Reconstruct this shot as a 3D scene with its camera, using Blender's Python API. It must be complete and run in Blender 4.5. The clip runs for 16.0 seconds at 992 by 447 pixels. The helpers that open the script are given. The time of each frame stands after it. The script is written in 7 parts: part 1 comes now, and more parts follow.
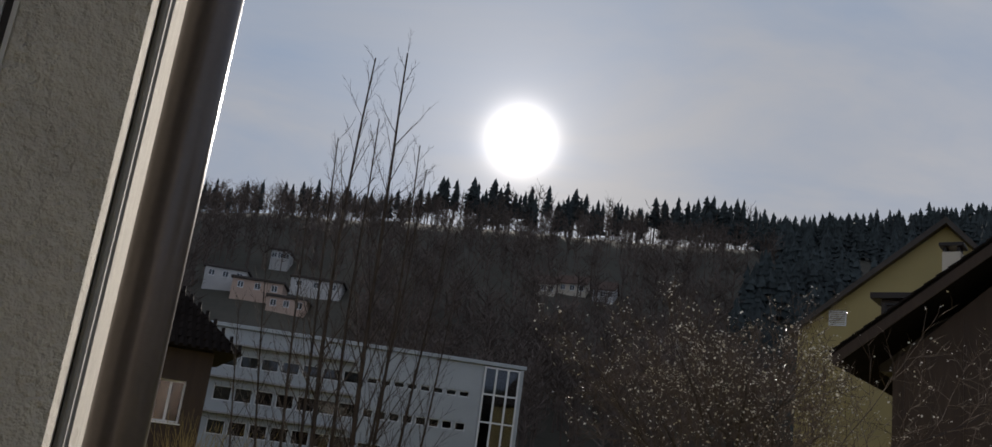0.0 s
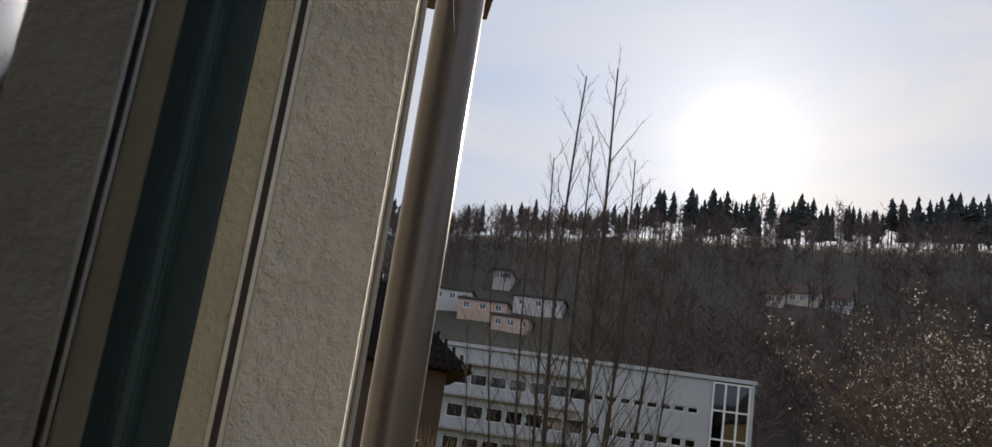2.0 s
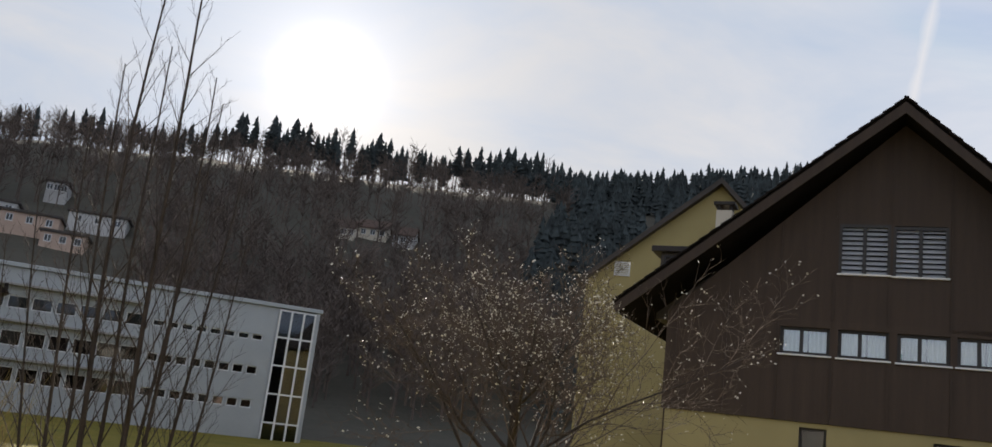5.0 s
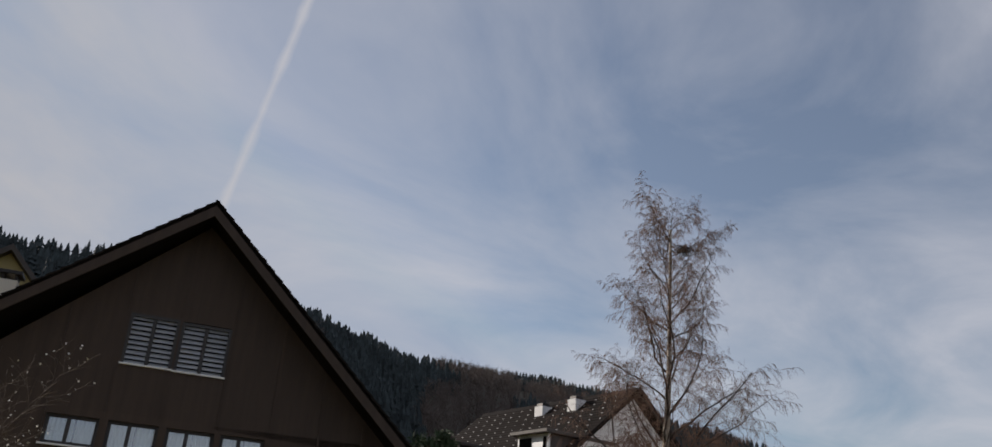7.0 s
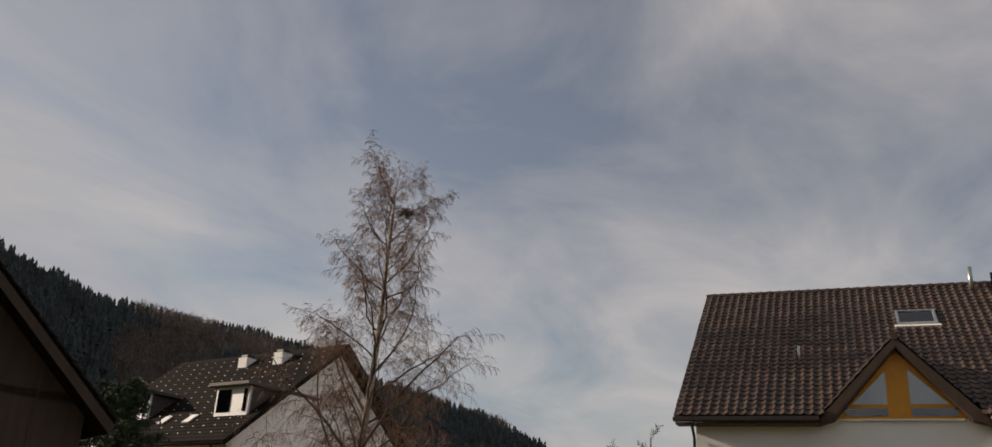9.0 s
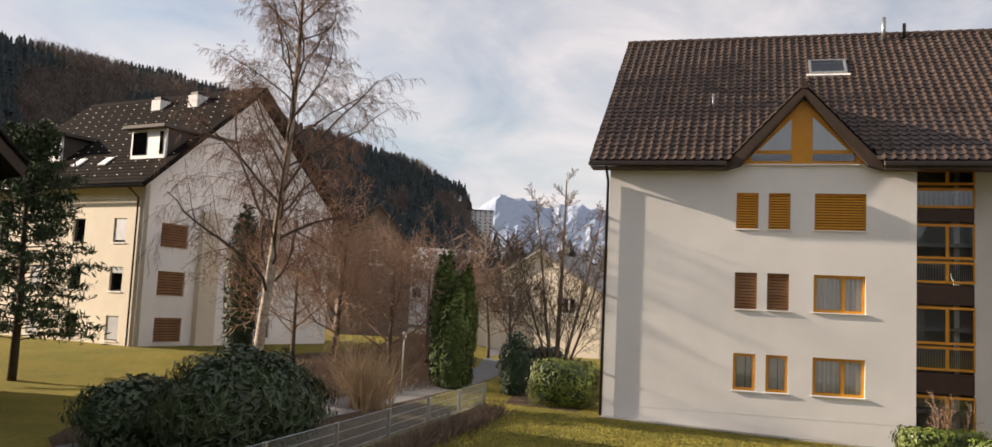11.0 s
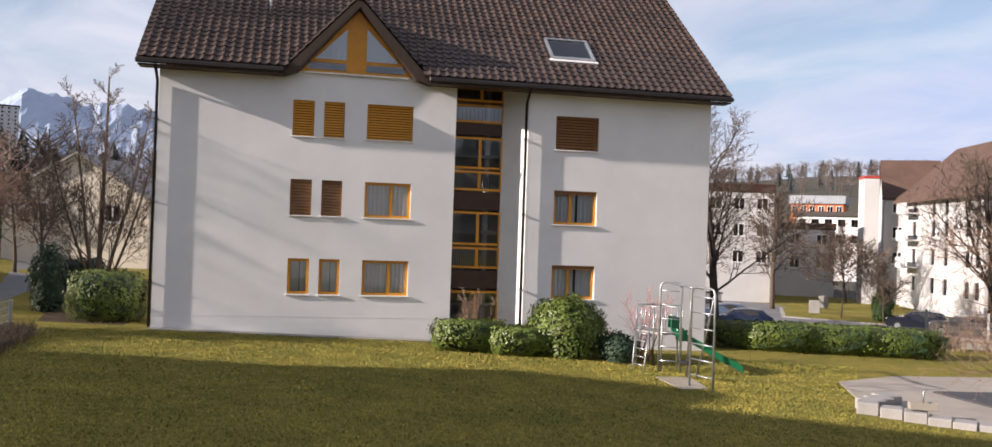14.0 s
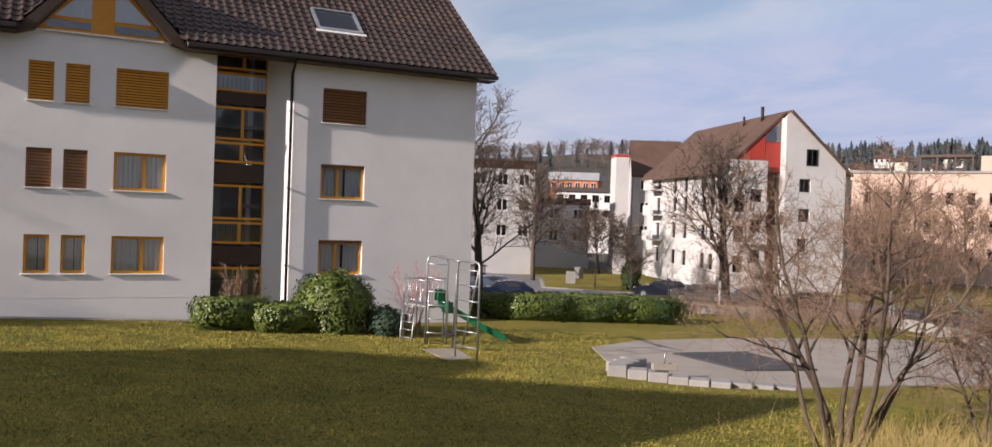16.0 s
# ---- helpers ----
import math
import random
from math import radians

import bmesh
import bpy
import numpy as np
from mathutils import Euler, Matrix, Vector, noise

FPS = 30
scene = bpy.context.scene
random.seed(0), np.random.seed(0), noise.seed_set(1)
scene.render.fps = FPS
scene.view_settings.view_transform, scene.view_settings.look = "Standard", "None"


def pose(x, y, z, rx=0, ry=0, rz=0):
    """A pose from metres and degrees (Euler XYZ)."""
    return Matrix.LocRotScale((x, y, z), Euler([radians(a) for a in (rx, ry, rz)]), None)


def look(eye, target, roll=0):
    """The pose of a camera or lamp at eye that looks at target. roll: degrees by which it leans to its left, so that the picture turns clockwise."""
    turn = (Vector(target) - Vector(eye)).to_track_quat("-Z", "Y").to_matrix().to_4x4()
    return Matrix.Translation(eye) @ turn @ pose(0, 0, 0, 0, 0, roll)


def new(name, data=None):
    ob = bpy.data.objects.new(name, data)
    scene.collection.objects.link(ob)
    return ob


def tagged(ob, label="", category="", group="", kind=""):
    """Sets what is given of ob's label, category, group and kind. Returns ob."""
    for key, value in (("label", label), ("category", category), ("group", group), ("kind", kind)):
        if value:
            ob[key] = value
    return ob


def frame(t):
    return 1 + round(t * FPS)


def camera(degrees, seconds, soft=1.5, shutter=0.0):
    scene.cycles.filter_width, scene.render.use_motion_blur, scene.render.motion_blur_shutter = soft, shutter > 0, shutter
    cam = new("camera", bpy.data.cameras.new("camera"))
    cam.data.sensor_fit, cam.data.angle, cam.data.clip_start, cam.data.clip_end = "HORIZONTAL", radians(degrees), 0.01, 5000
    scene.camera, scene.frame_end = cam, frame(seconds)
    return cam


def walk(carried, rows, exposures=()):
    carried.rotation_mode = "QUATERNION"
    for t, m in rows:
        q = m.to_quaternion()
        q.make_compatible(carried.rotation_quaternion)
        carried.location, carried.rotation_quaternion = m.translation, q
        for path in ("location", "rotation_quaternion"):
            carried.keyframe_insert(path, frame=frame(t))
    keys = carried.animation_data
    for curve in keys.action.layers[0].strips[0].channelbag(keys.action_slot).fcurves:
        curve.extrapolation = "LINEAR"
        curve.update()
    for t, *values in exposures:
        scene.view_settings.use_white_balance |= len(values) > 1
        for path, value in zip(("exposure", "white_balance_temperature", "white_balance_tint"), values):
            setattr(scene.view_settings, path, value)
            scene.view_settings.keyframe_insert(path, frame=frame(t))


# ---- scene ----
# Camera: it turns on the spot in an open window, leaning out a little more as it turns.
E0 = (0.0, 0.0, 3.5)
cam = camera(57.47, 16.0)
PATH = [
    (0.0, pose(0.032, 0.0337, 3.5, 104.415, -7.487, -1.918)),
    (0.5, pose(0.0176, -0.004, 3.5, 104.835, -9.624, 6.924)),
    (1.0, pose(0.0016, -0.0208, 3.5, 104.639, -9.717, 10.613)),
    (1.5, pose(0, 0, 3.5, 104.498, -8.833, 11.588)),
    (2.0, pose(0.0019, 0.0007, 3.5, 103.502, -8.030, 12.181)),
    (2.5, pose(-0.0154, 0.0262, 3.5, 103.683, -6.804, 14.323)),
    (3.0, pose(-0.0273, 0.0377, 3.5, 104.323, -8.211, 17.682)),
    (3.2, pose(-0.0255, 0.0384, 3.5, 104.512, -8.606, 19.617)),
    (5.3, pose(0.0654, 0.0251, 3.5, 102.799, -6.848, -22.628)),
    (5.5, pose(0.0654, 0.0251, 3.5, 104.540, -6.656, -27.892)),
    (6.0, pose(0.0657, 0.0252, 3.5, 108.584, -5.805, -40.471)),
    (6.5, pose(0.0659, 0.0253, 3.5, 110.400, -4.621, -49.571)),
    (7.0, pose(0.0661, 0.0254, 3.5, 112.631, -4.255, -58.268)),
    (7.5, pose(0.0663, 0.0255, 3.5, 115.523, -3.359, -63.499)),
    (8.0, pose(0.0665, 0.0255, 3.5, 117.214, -3.201, -70.190)),
    (8.5, pose(0.0667, 0.0256, 3.5, 116.113, -2.927, -74.650)),
    (9.0, pose(0.067, 0.0257, 3.5, 111.200, -3.335, -76.619)),
    (9.5, pose(0.0672, 0.0258, 3.5, 106.110, -3.354, -76.940)),
    (10.0, pose(0.0674, 0.0259, 3.5, 101.422, -3.393, -77.099)),
    (10.2, pose(0.0675, 0.0259, 3.5, 99.530, -3.441, -77.254)),
    (12.3, pose(0.0684, 0.0263, 3.5, 90.444, -2.477, -90.108)),
    (12.5, pose(0.0685, 0.0263, 3.5, 91.018, -2.379, -92.572)),
    (13.0, pose(0.0687, 0.0264, 3.5, 91.197, -2.089, -98.282)),
    (13.5, pose(0.0689, 0.0265, 3.5, 90.725, -1.806, -102.651)),
    (14.0, pose(0.0691, 0.0265, 3.5, 90.644, -1.929, -109.144)),
    (14.5, pose(0.0694, 0.0266, 3.5, 89.507, -1.889, -114.970)),
    (15.0, pose(0.0696, 0.0267, 3.5, 89.349, -2.103, -120.658)),
    (15.5, pose(0.0698, 0.0268, 3.5, 89.401, -2.038, -124.366)),
    (16.0, pose(0.07, 0.0269, 3.5, 89.524, -1.995, -123.781)),
]
walk(cam, PATH, [(0.0, 0.1, 6300, 13), (0.5, 0.25, 6350, 13), (1.0, 0.72, 6500, 14), (1.5, 0.80, 6600, 14), (3.0, 1.0, 6700, 14), (5.5, 0.7, 6500, 12), (6.0, 0.3, 6200, 12), (7.0, 0.2, 6400, 14), (8.0, 0.1, 6700, 14), (9.0, 0.1, 7500, 16), (10.0, 0.65, 7900, 17), (12.5, 1.0, 6500, 19), (15.0, 0.66, 6450, 21), (16.0, 0.5, 6450, 22)])

# Light: a low winter sun through thin cloud.
SUN_AZ, SUN_EL = 0.9, 19.7


def aim(az, el):
    a, e = radians(az), radians(el)
    return Vector((math.sin(a) * math.cos(e), math.cos(a) * math.cos(e), math.sin(e)))


SUN_DIR = aim(SUN_AZ, SUN_EL)
sun = new("sun", bpy.data.lights.new("sun", "SUN"))
sun.data.energy, sun.data.angle, sun.data.color = 5.0, radians(0.6), (1.0, 0.91, 0.78)
sun.matrix_world = look(SUN_DIR * 100, (0, 0, 0))


class Nodes:
    """A short way to write node trees."""

    def __init__(self, tree):
        self.tree = tree
        tree.nodes.clear()

    def add(self, kind, values=None, **settings):
        n = self.tree.nodes.new(kind)
        for k, v in settings.items():
            setattr(n, k, v)
        for k, v in (values or {}).items():
            if isinstance(v, bpy.types.NodeSocket):
                self.tree.links.new(v, n.inputs[k])
            else:
                n.inputs[k].default_value = v
        return n

    def math(self, op, a, b=0.0, c=0.0, clamp=False):
        n = self.add("ShaderNodeMath", {0: a, 1: b, 2: c}, operation=op, use_clamp=clamp)
        return n.outputs[0]

    def ramp(self, fac, stops, interp="LINEAR"):
        n = self.add("ShaderNodeValToRGB", {0: fac})
        r = n.color_ramp
        r.interpolation = interp
        while len(r.elements) < len(stops):
            r.elements.new(0.5)
        for e, (p, c) in zip(r.elements, stops):
            e.position = p
            e.color = (c, c, c, 1) if isinstance(c, (int, float)) else (*c[:3], 1)
        return n.outputs[0]

    def mix(self, fac, a, b, blend="MIX"):
        n = self.add("ShaderNodeMix", data_type="RGBA", blend_type=blend)
        for i, v in ((0, fac), (6, a), (7, b)):
            if isinstance(v, bpy.types.NodeSocket):
                self.tree.links.new(v, n.inputs[i])
            else:
                n.inputs[i].default_value = v if i == 0 else (*v[:3], 1)
        return n.outputs[2]


world = bpy.data.worlds.new("sky")
scene.world = world
world.use_nodes = True
N = Nodes(world.node_tree)
coord = N.add("ShaderNodeTexCoord").outputs["Generated"]
sky = N.add("ShaderNodeTexSky", sky_type="NISHITA", sun_disc=False, sun_elevation=radians(SUN_EL), sun_rotation=radians(SUN_AZ), dust_density=0.8, air_density=1.0)
# thin cirrus, drawn out along one wind direction, on a flat layer high above
sep = N.add("ShaderNodeSeparateXYZ", {0: coord})
up = N.math("MAXIMUM", sep.outputs[2], 0.03)
up = N.math("ADD", up, 0.12)
flat = N.add("ShaderNodeCombineXYZ", {0: N.math("DIVIDE", sep.outputs[0], up), 1: N.math("DIVIDE", sep.outputs[1], up), 2: 0.0}).outputs[0]
turned = N.add("ShaderNodeMapping", {0: flat, "Rotation": (0, 0, radians(35)), "Scale": (0.9, 1.2, 1.0)}).outputs[0]
n1 = N.add("ShaderNodeTexNoise", {"Vector": turned, "Scale": 1.3, "Detail": 8.0, "Roughness": 0.56, "Distortion": 0.5}).outputs[0]
n2 = N.add("ShaderNodeTexNoise", {"Vector": flat, "Scale": 0.33, "Detail": 3.0, "Roughness": 0.5}).outputs[0]
veil = N.math("ADD", N.math("MULTIPLY", n1, 0.75), N.math("MULTIPLY", n2, 0.55))
# the cloud thins out towards the south-east
clear = N.add("ShaderNodeVectorMath", {0: coord, 1: aim(138, 8)}, operation="DOT_PRODUCT").outputs["Value"]
clear = N.ramp(clear, [(0.72, 0.0), (0.96, 1.0)], "EASE")
veil = N.math("SUBTRACT", veil, N.math("MULTIPLY", clear, 0.10))
veil = N.ramp(veil, [(0.49, 0.13), (0.63, 0.50), (0.77, 0.94)])
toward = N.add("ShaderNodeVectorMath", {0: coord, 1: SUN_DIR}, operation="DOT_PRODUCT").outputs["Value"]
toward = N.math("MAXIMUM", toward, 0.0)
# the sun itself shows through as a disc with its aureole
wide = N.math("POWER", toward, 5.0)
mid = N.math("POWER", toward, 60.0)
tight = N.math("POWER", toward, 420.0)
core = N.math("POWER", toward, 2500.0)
cloud_v = N.math("SUBTRACT", 0.52, N.math("MULTIPLY", wide, 0.11))
cloud = N.mix(wide, (0.93, 0.95, 1.0), (1.0, 0.96, 0.9))
cloud = N.add("ShaderNodeVectorMath", {0: cloud, "Scale": cloud_v}, operation="SCALE").outputs[0]
blue = N.add("ShaderNodeVectorMath", {0: sky.outputs[0], "Scale": 0.085}, operation="SCALE").outputs[0]
blue = N.add("ShaderNodeVectorMath", {0: blue, 1: N.mix(clear, (0.25, 0.315, 0.41), (0.27, 0.35, 0.485))}, operation="MINIMUM").outputs[0]


def trail(a, b, width, strength):
    """A vapour trail between two bearings in the sky, frayed by noise."""
    va, vb = aim(*a), aim(*b)
    nrm = va.cross(vb).normalized()
    mid_v = (va + vb).normalized()
    off = N.math("ABSOLUTE", N.add("ShaderNodeVectorMath", {0: coord, 1: nrm}, operation="DOT_PRODUCT").outputs["Value"])
    fray = N.add("ShaderNodeTexNoise", {"Vector": coord, "Scale": 22.0, "Detail": 4.0}).outputs[0]
    off = N.math("ADD", off, N.math("MULTIPLY", N.math("SUBTRACT", fray, 0.5), width * 0.9))
    across = N.math("SUBTRACT", 1.0, N.math("DIVIDE", off, width), clamp=True)
    near = N.add("ShaderNodeVectorMath", {0: coord, 1: mid_v}, operation="DOT_PRODUCT").outputs["Value"]
    span = va.dot(mid_v)
    inside = N.math("DIVIDE", N.math("SUBTRACT", near, span), (1 - span) * 0.35, clamp=True)
    return N.math("MULTIPLY", N.math("MULTIPLY", across, inside), strength)


lines = N.math("ADD", trail((37.2, 15.0), (45.6, 48.0), 0.013, 0.95), trail((71.0, 19.2), (74.6, 20.4), 0.004, 0.5))
lines = N.math("ADD", lines, trail((1.5, 26.0), (6.5, 33.0), 0.016, 0.35))
veil = N.math("MAXIMUM", veil, lines)
air = N.mix(N.math("MULTIPLY", veil, 0.85), blue, cloud)

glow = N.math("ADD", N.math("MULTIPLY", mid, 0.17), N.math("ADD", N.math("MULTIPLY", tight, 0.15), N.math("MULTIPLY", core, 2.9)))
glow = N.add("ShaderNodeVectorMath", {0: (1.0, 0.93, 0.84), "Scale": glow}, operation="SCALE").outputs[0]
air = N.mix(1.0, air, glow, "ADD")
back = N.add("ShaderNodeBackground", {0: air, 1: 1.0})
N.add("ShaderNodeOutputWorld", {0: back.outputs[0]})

# Materials
MATS = {}


def material(name, color, rough=0.7, metal=0.0, vary=0.25, scale=3.0, fine=40.0, bump=0.3, depth=0.01, tint=None, spec=0.4, stretch=(1, 1, 1), per="object", coat=0.0):
    """A surface with variation at two scales and fine relief. tint: a second colour for stains; per: how single pieces differ."""
    m = bpy.data.materials.new(name)
    m.use_nodes = True
    n = Nodes(m.node_tree)
    pos = n.add("ShaderNodeTexCoord").outputs["Object"]
    pos = n.add("ShaderNodeMapping", {0: pos, "Scale": stretch}).outputs[0]
    big = n.add("ShaderNodeTexNoise", {"Vector": pos, "Scale": scale, "Detail": 4.0, "Roughness": 0.6}).outputs[0]
    small = n.add("ShaderNodeTexNoise", {"Vector": pos, "Scale": fine, "Detail": 3.0, "Roughness": 0.65}).outputs[0]
    f = n.math("ADD", n.math("MULTIPLY", big, 0.6), n.math("MULTIPLY", small, 0.4))
    f = n.ramp(f, [(0.32, 0.0), (0.68, 1.0)])
    dark = tuple(c * (1 - vary) for c in color)
    light = tuple(min(1.0, c * (1 + vary)) for c in color)
    col = n.mix(f, tint or dark, light)
    if per:
        rnd = n.add("ShaderNodeObjectInfo").outputs["Random"] if per == "object" else n.add("ShaderNodeNewGeometry").outputs["Random Per Island"]
        k = n.math("ADD", 1 - vary * 0.5, n.math("MULTIPLY", rnd, vary))
        col = n.add("ShaderNodeVectorMath", {0: col, "Scale": k}, operation="SCALE").outputs[0]
    b = n.add("ShaderNodeBsdfPrincipled", {"Base Color": col, "Metallic": metal, "Specular IOR Level": spec, "Coat Weight": coat})
    r = n.math("ADD", rough - 0.08, n.math("MULTIPLY", small, 0.16), clamp=True)
    m.node_tree.links.new(r, b.inputs["Roughness"])
    if bump:
        bn = n.add("ShaderNodeBump", {"Strength": bump, "Distance": depth, "Height": n.math("ADD", small, n.math("MULTIPLY", big, 0.6))})
        m.node_tree.links.new(bn.outputs[0], b.inputs["Normal"])
    n.add("ShaderNodeOutputMaterial", {0: b.outputs[0]})
    MATS[name] = m
    return m


def pane_material(name, color, rough=0.03, ior=1.65):
    """Window glass before a dark room: a dark body with a clear gloss."""
    m = bpy.data.materials.new(name)
    m.use_nodes = True
    n = Nodes(m.node_tree)
    pos = n.add("ShaderNodeTexCoord").outputs["Object"]
    wave = n.add("ShaderNodeTexNoise", {"Vector": pos, "Scale": 1.3, "Detail": 1.0}).outputs[0]
    bn = n.add("ShaderNodeBump", {"Strength": 0.05, "Distance": 0.02, "Height": wave})
    glass = n.add("ShaderNodeBsdfGlossy", {"Color": (0.92, 0.95, 1, 1), "Roughness": rough, "Normal": bn.outputs[0]})
    clear = n.add("ShaderNodeBsdfTransparent", {"Color": (*color, 1)})
    fres = n.add("ShaderNodeFresnel", {"IOR": ior})
    s = n.add("ShaderNodeMixShader", {0: fres.outputs[0], 1: clear.outputs[0], 2: glass.outputs[0]})
    n.add("ShaderNodeOutputMaterial", {0: s.outputs[0]})
    return m


PLASTER = material("white_plaster", (0.74, 0.735, 0.725), 0.9, scale=0.35, fine=60, vary=0.11, bump=0.25, depth=0.004, per="")
PLASTER_BRIGHT = material("bright_white_plaster", (0.84, 0.83, 0.82), 0.9, scale=0.3, fine=40, vary=0.08, bump=0.25, depth=0.004, per="")
PLASTER_OLD = material("weathered_white_plaster", (0.52, 0.515, 0.51), 0.9, scale=0.3, fine=40, vary=0.14, bump=0.25, depth=0.004, per="")
PLASTER_CREAM = material("cream_plaster", (0.66, 0.60, 0.50), 0.9, scale=0.4, fine=50, vary=0.1, bump=0.25, depth=0.004, per="")
PLASTER_YELLOW = material("yellow_plaster", (0.38, 0.315, 0.15), 0.9, scale=0.4, fine=50, vary=0.12, bump=0.25, depth=0.004, per="")
PLASTER_PINK = material("pink_plaster", (0.52, 0.385, 0.31), 0.9, scale=0.3, fine=30, vary=0.1, bump=0.2, depth=0.004, per="")
RENDER_ROUGH = material("rough_render", (0.50, 0.47, 0.415), 0.95, scale=9, fine=70, vary=0.16, bump=1.0, depth=0.012, per="")
REVEAL_YELLOW = material("beige_reveal", (0.42, 0.38, 0.28), 0.92, scale=10, fine=110, vary=0.16, bump=0.8, depth=0.006, per="")
ORANGE = material("orange_paint", (0.60, 0.26, 0.018), 0.45, scale=4, fine=60, vary=0.1, bump=0.1, depth=0.002)
ORANGE_SLAT = material("orange_slat", (0.62, 0.28, 0.03), 0.5, scale=4, fine=60, vary=0.14, bump=0.1, depth=0.002)
BROWN_SLAT = material("brown_slat", (0.25, 0.115, 0.040), 0.5, scale=4, fine=60, vary=0.2, bump=0.1, depth=0.002)
BROWN_PANEL = material("brown_panel", (0.055, 0.026, 0.016), 0.5, scale=3, fine=40, vary=0.2, bump=0.15, depth=0.003)
SILL = material("white_sill", (0.78, 0.77, 0.75), 0.5, scale=3, fine=40, vary=0.06, bump=0.1, depth=0.002)
# white cloth; its darker upright streaks paint in the shading of the folds
CURTAIN = material("fold_shaded_curtain", (0.80, 0.80, 0.80), 0.9, scale=6, fine=30, vary=0.2, stretch=(6, 6, 0.4), bump=0.5, depth=0.02)
# near-black sheet colour that stands in for the shade deep inside rooms
ROOM_SHADE = material("room_shade", (0.05, 0.05, 0.052), 0.9, scale=2, fine=8, vary=0.3, bump=0)
TILE = material("brown_roof_tile", (0.058, 0.038, 0.031), 0.48, scale=1.2, fine=25, vary=0.42, bump=0.35, depth=0.008, tint=(0.036, 0.026, 0.022), spec=0.3)
TILE_DARK = material("dark_roof_tile", (0.016, 0.013, 0.012), 0.85, scale=1.2, fine=25, vary=0.4, bump=0.35, depth=0.008, spec=0.04)
SLATE = material("dark_roofing", (0.06, 0.05, 0.045), 0.7, scale=1.5, fine=20, vary=0.3, bump=0.4, depth=0.01)
TILE_FAR = material("far_brown_tile", (0.085, 0.05, 0.036), 0.8, scale=0.6, fine=6, vary=0.3, bump=0.4, depth=0.03)
GUTTER = material("dark_gutter", (0.03, 0.024, 0.022), 0.45, metal=0.3, scale=3, fine=30, vary=0.25, bump=0.1, depth=0.002)
TIMBER = material("dark_brown_boards", (0.05, 0.032, 0.022), 0.7, scale=1.5, fine=20, vary=0.25, stretch=(3, 3, 0.25), bump=0.4, depth=0.006)
TIMBER_RED = material("red_brown_boards", (0.16, 0.075, 0.045), 0.65, scale=2, fine=20, vary=0.25, stretch=(0.3, 1, 4), bump=0.4, depth=0.005)
TIMBER_GREY = material("weathered_boards", (0.17, 0.135, 0.11), 0.8, scale=1.5, fine=20, vary=0.25, stretch=(3, 3, 0.25), bump=0.4, depth=0.006)
FRAME_DARK = material("dark_window_frame", (0.035, 0.032, 0.032), 0.5, scale=3, fine=40, vary=0.2, bump=0.1, depth=0.002)
FRAME_WHITE = material("white_frame", (0.70, 0.71, 0.72), 0.45, scale=3, fine=40, vary=0.06, bump=0.1, depth=0.002)
SLAT_GREY = material("grey_slat", (0.50, 0.52, 0.55), 0.35, metal=0.5, scale=3, fine=40, vary=0.1, bump=0.1, depth=0.002)
STEEL = material("galvanised_steel", (0.42, 0.44, 0.45), 0.42, metal=0.85, scale=5, fine=60, vary=0.22, bump=0.15, depth=0.002)
PIPE_BROWN = material("brown_pipe_paint", (0.125, 0.105, 0.097), 0.36, metal=0.35, scale=5, fine=90, vary=0.14, bump=0.12, depth=0.001, coat=0.2)
ALU = material("aluminium_rail", (0.46, 0.44, 0.40), 0.4, metal=0.8, scale=8, fine=120, vary=0.2, bump=0.15, depth=0.001)
GASKET = material("dark_green_gasket", (0.012, 0.032, 0.034), 0.5, scale=10, fine=90, vary=0.25, bump=0.2, depth=0.001)
FRAME_GREEN = material("teal_green_frame", (0.020, 0.048, 0.050), 0.45, scale=8, fine=90, vary=0.2, bump=0.15, depth=0.001)
PVC = material("grey_sash", (0.62, 0.63, 0.60), 0.4, scale=6, fine=90, vary=0.1, bump=0.1, depth=0.001)
CONCRETE = material("grey_concrete", (0.27, 0.26, 0.245), 0.9, scale=1.6, fine=30, vary=0.2, bump=0.4, depth=0.008)
PAVING = material("grey_paving", (0.27, 0.242, 0.205), 0.9, scale=0.8, fine=22, vary=0.18, bump=0.4, depth=0.01)
MAT_DARK = material("dark_rubber_mat", (0.05, 0.05, 0.055), 0.9, scale=1.5, fine=60, vary=0.25, bump=0.4, depth=0.01)
ASPHALT = material("asphalt", (0.15, 0.15, 0.152), 0.9, scale=0.5, fine=30, vary=0.22, bump=0.4, depth=0.01)
STAINED = material("mossy_stained_concrete", (0.20, 0.18, 0.115), 0.95, scale=1.3, fine=18, vary=0.35, tint=(0.085, 0.082, 0.045), bump=0.6, depth=0.01, per="")
STONE = material("grey_stone", (0.26, 0.25, 0.23), 0.9, scale=2, fine=20, vary=0.3, bump=0.6, depth=0.02)
GREEN_PLASTIC = material("green_plastic", (0.01, 0.16, 0.07), 0.35, scale=4, fine=60, vary=0.12, bump=0.05, depth=0.001)
BARK = material("grey_brown_bark", (0.11, 0.082, 0.062), 0.95, scale=4, fine=40, vary=0.35, bump=0.7, depth=0.02, per="island")
BARK_RED = material("reddish_twig_bark", (0.235, 0.155, 0.108), 0.9, scale=4, fine=40, vary=0.35, bump=0.3, depth=0.01, per="island")
BARK_DARK = material("dark_wet_bark", (0.055, 0.042, 0.034), 0.95, scale=4, fine=40, vary=0.35, bump=0.6, depth=0.02, per="island")
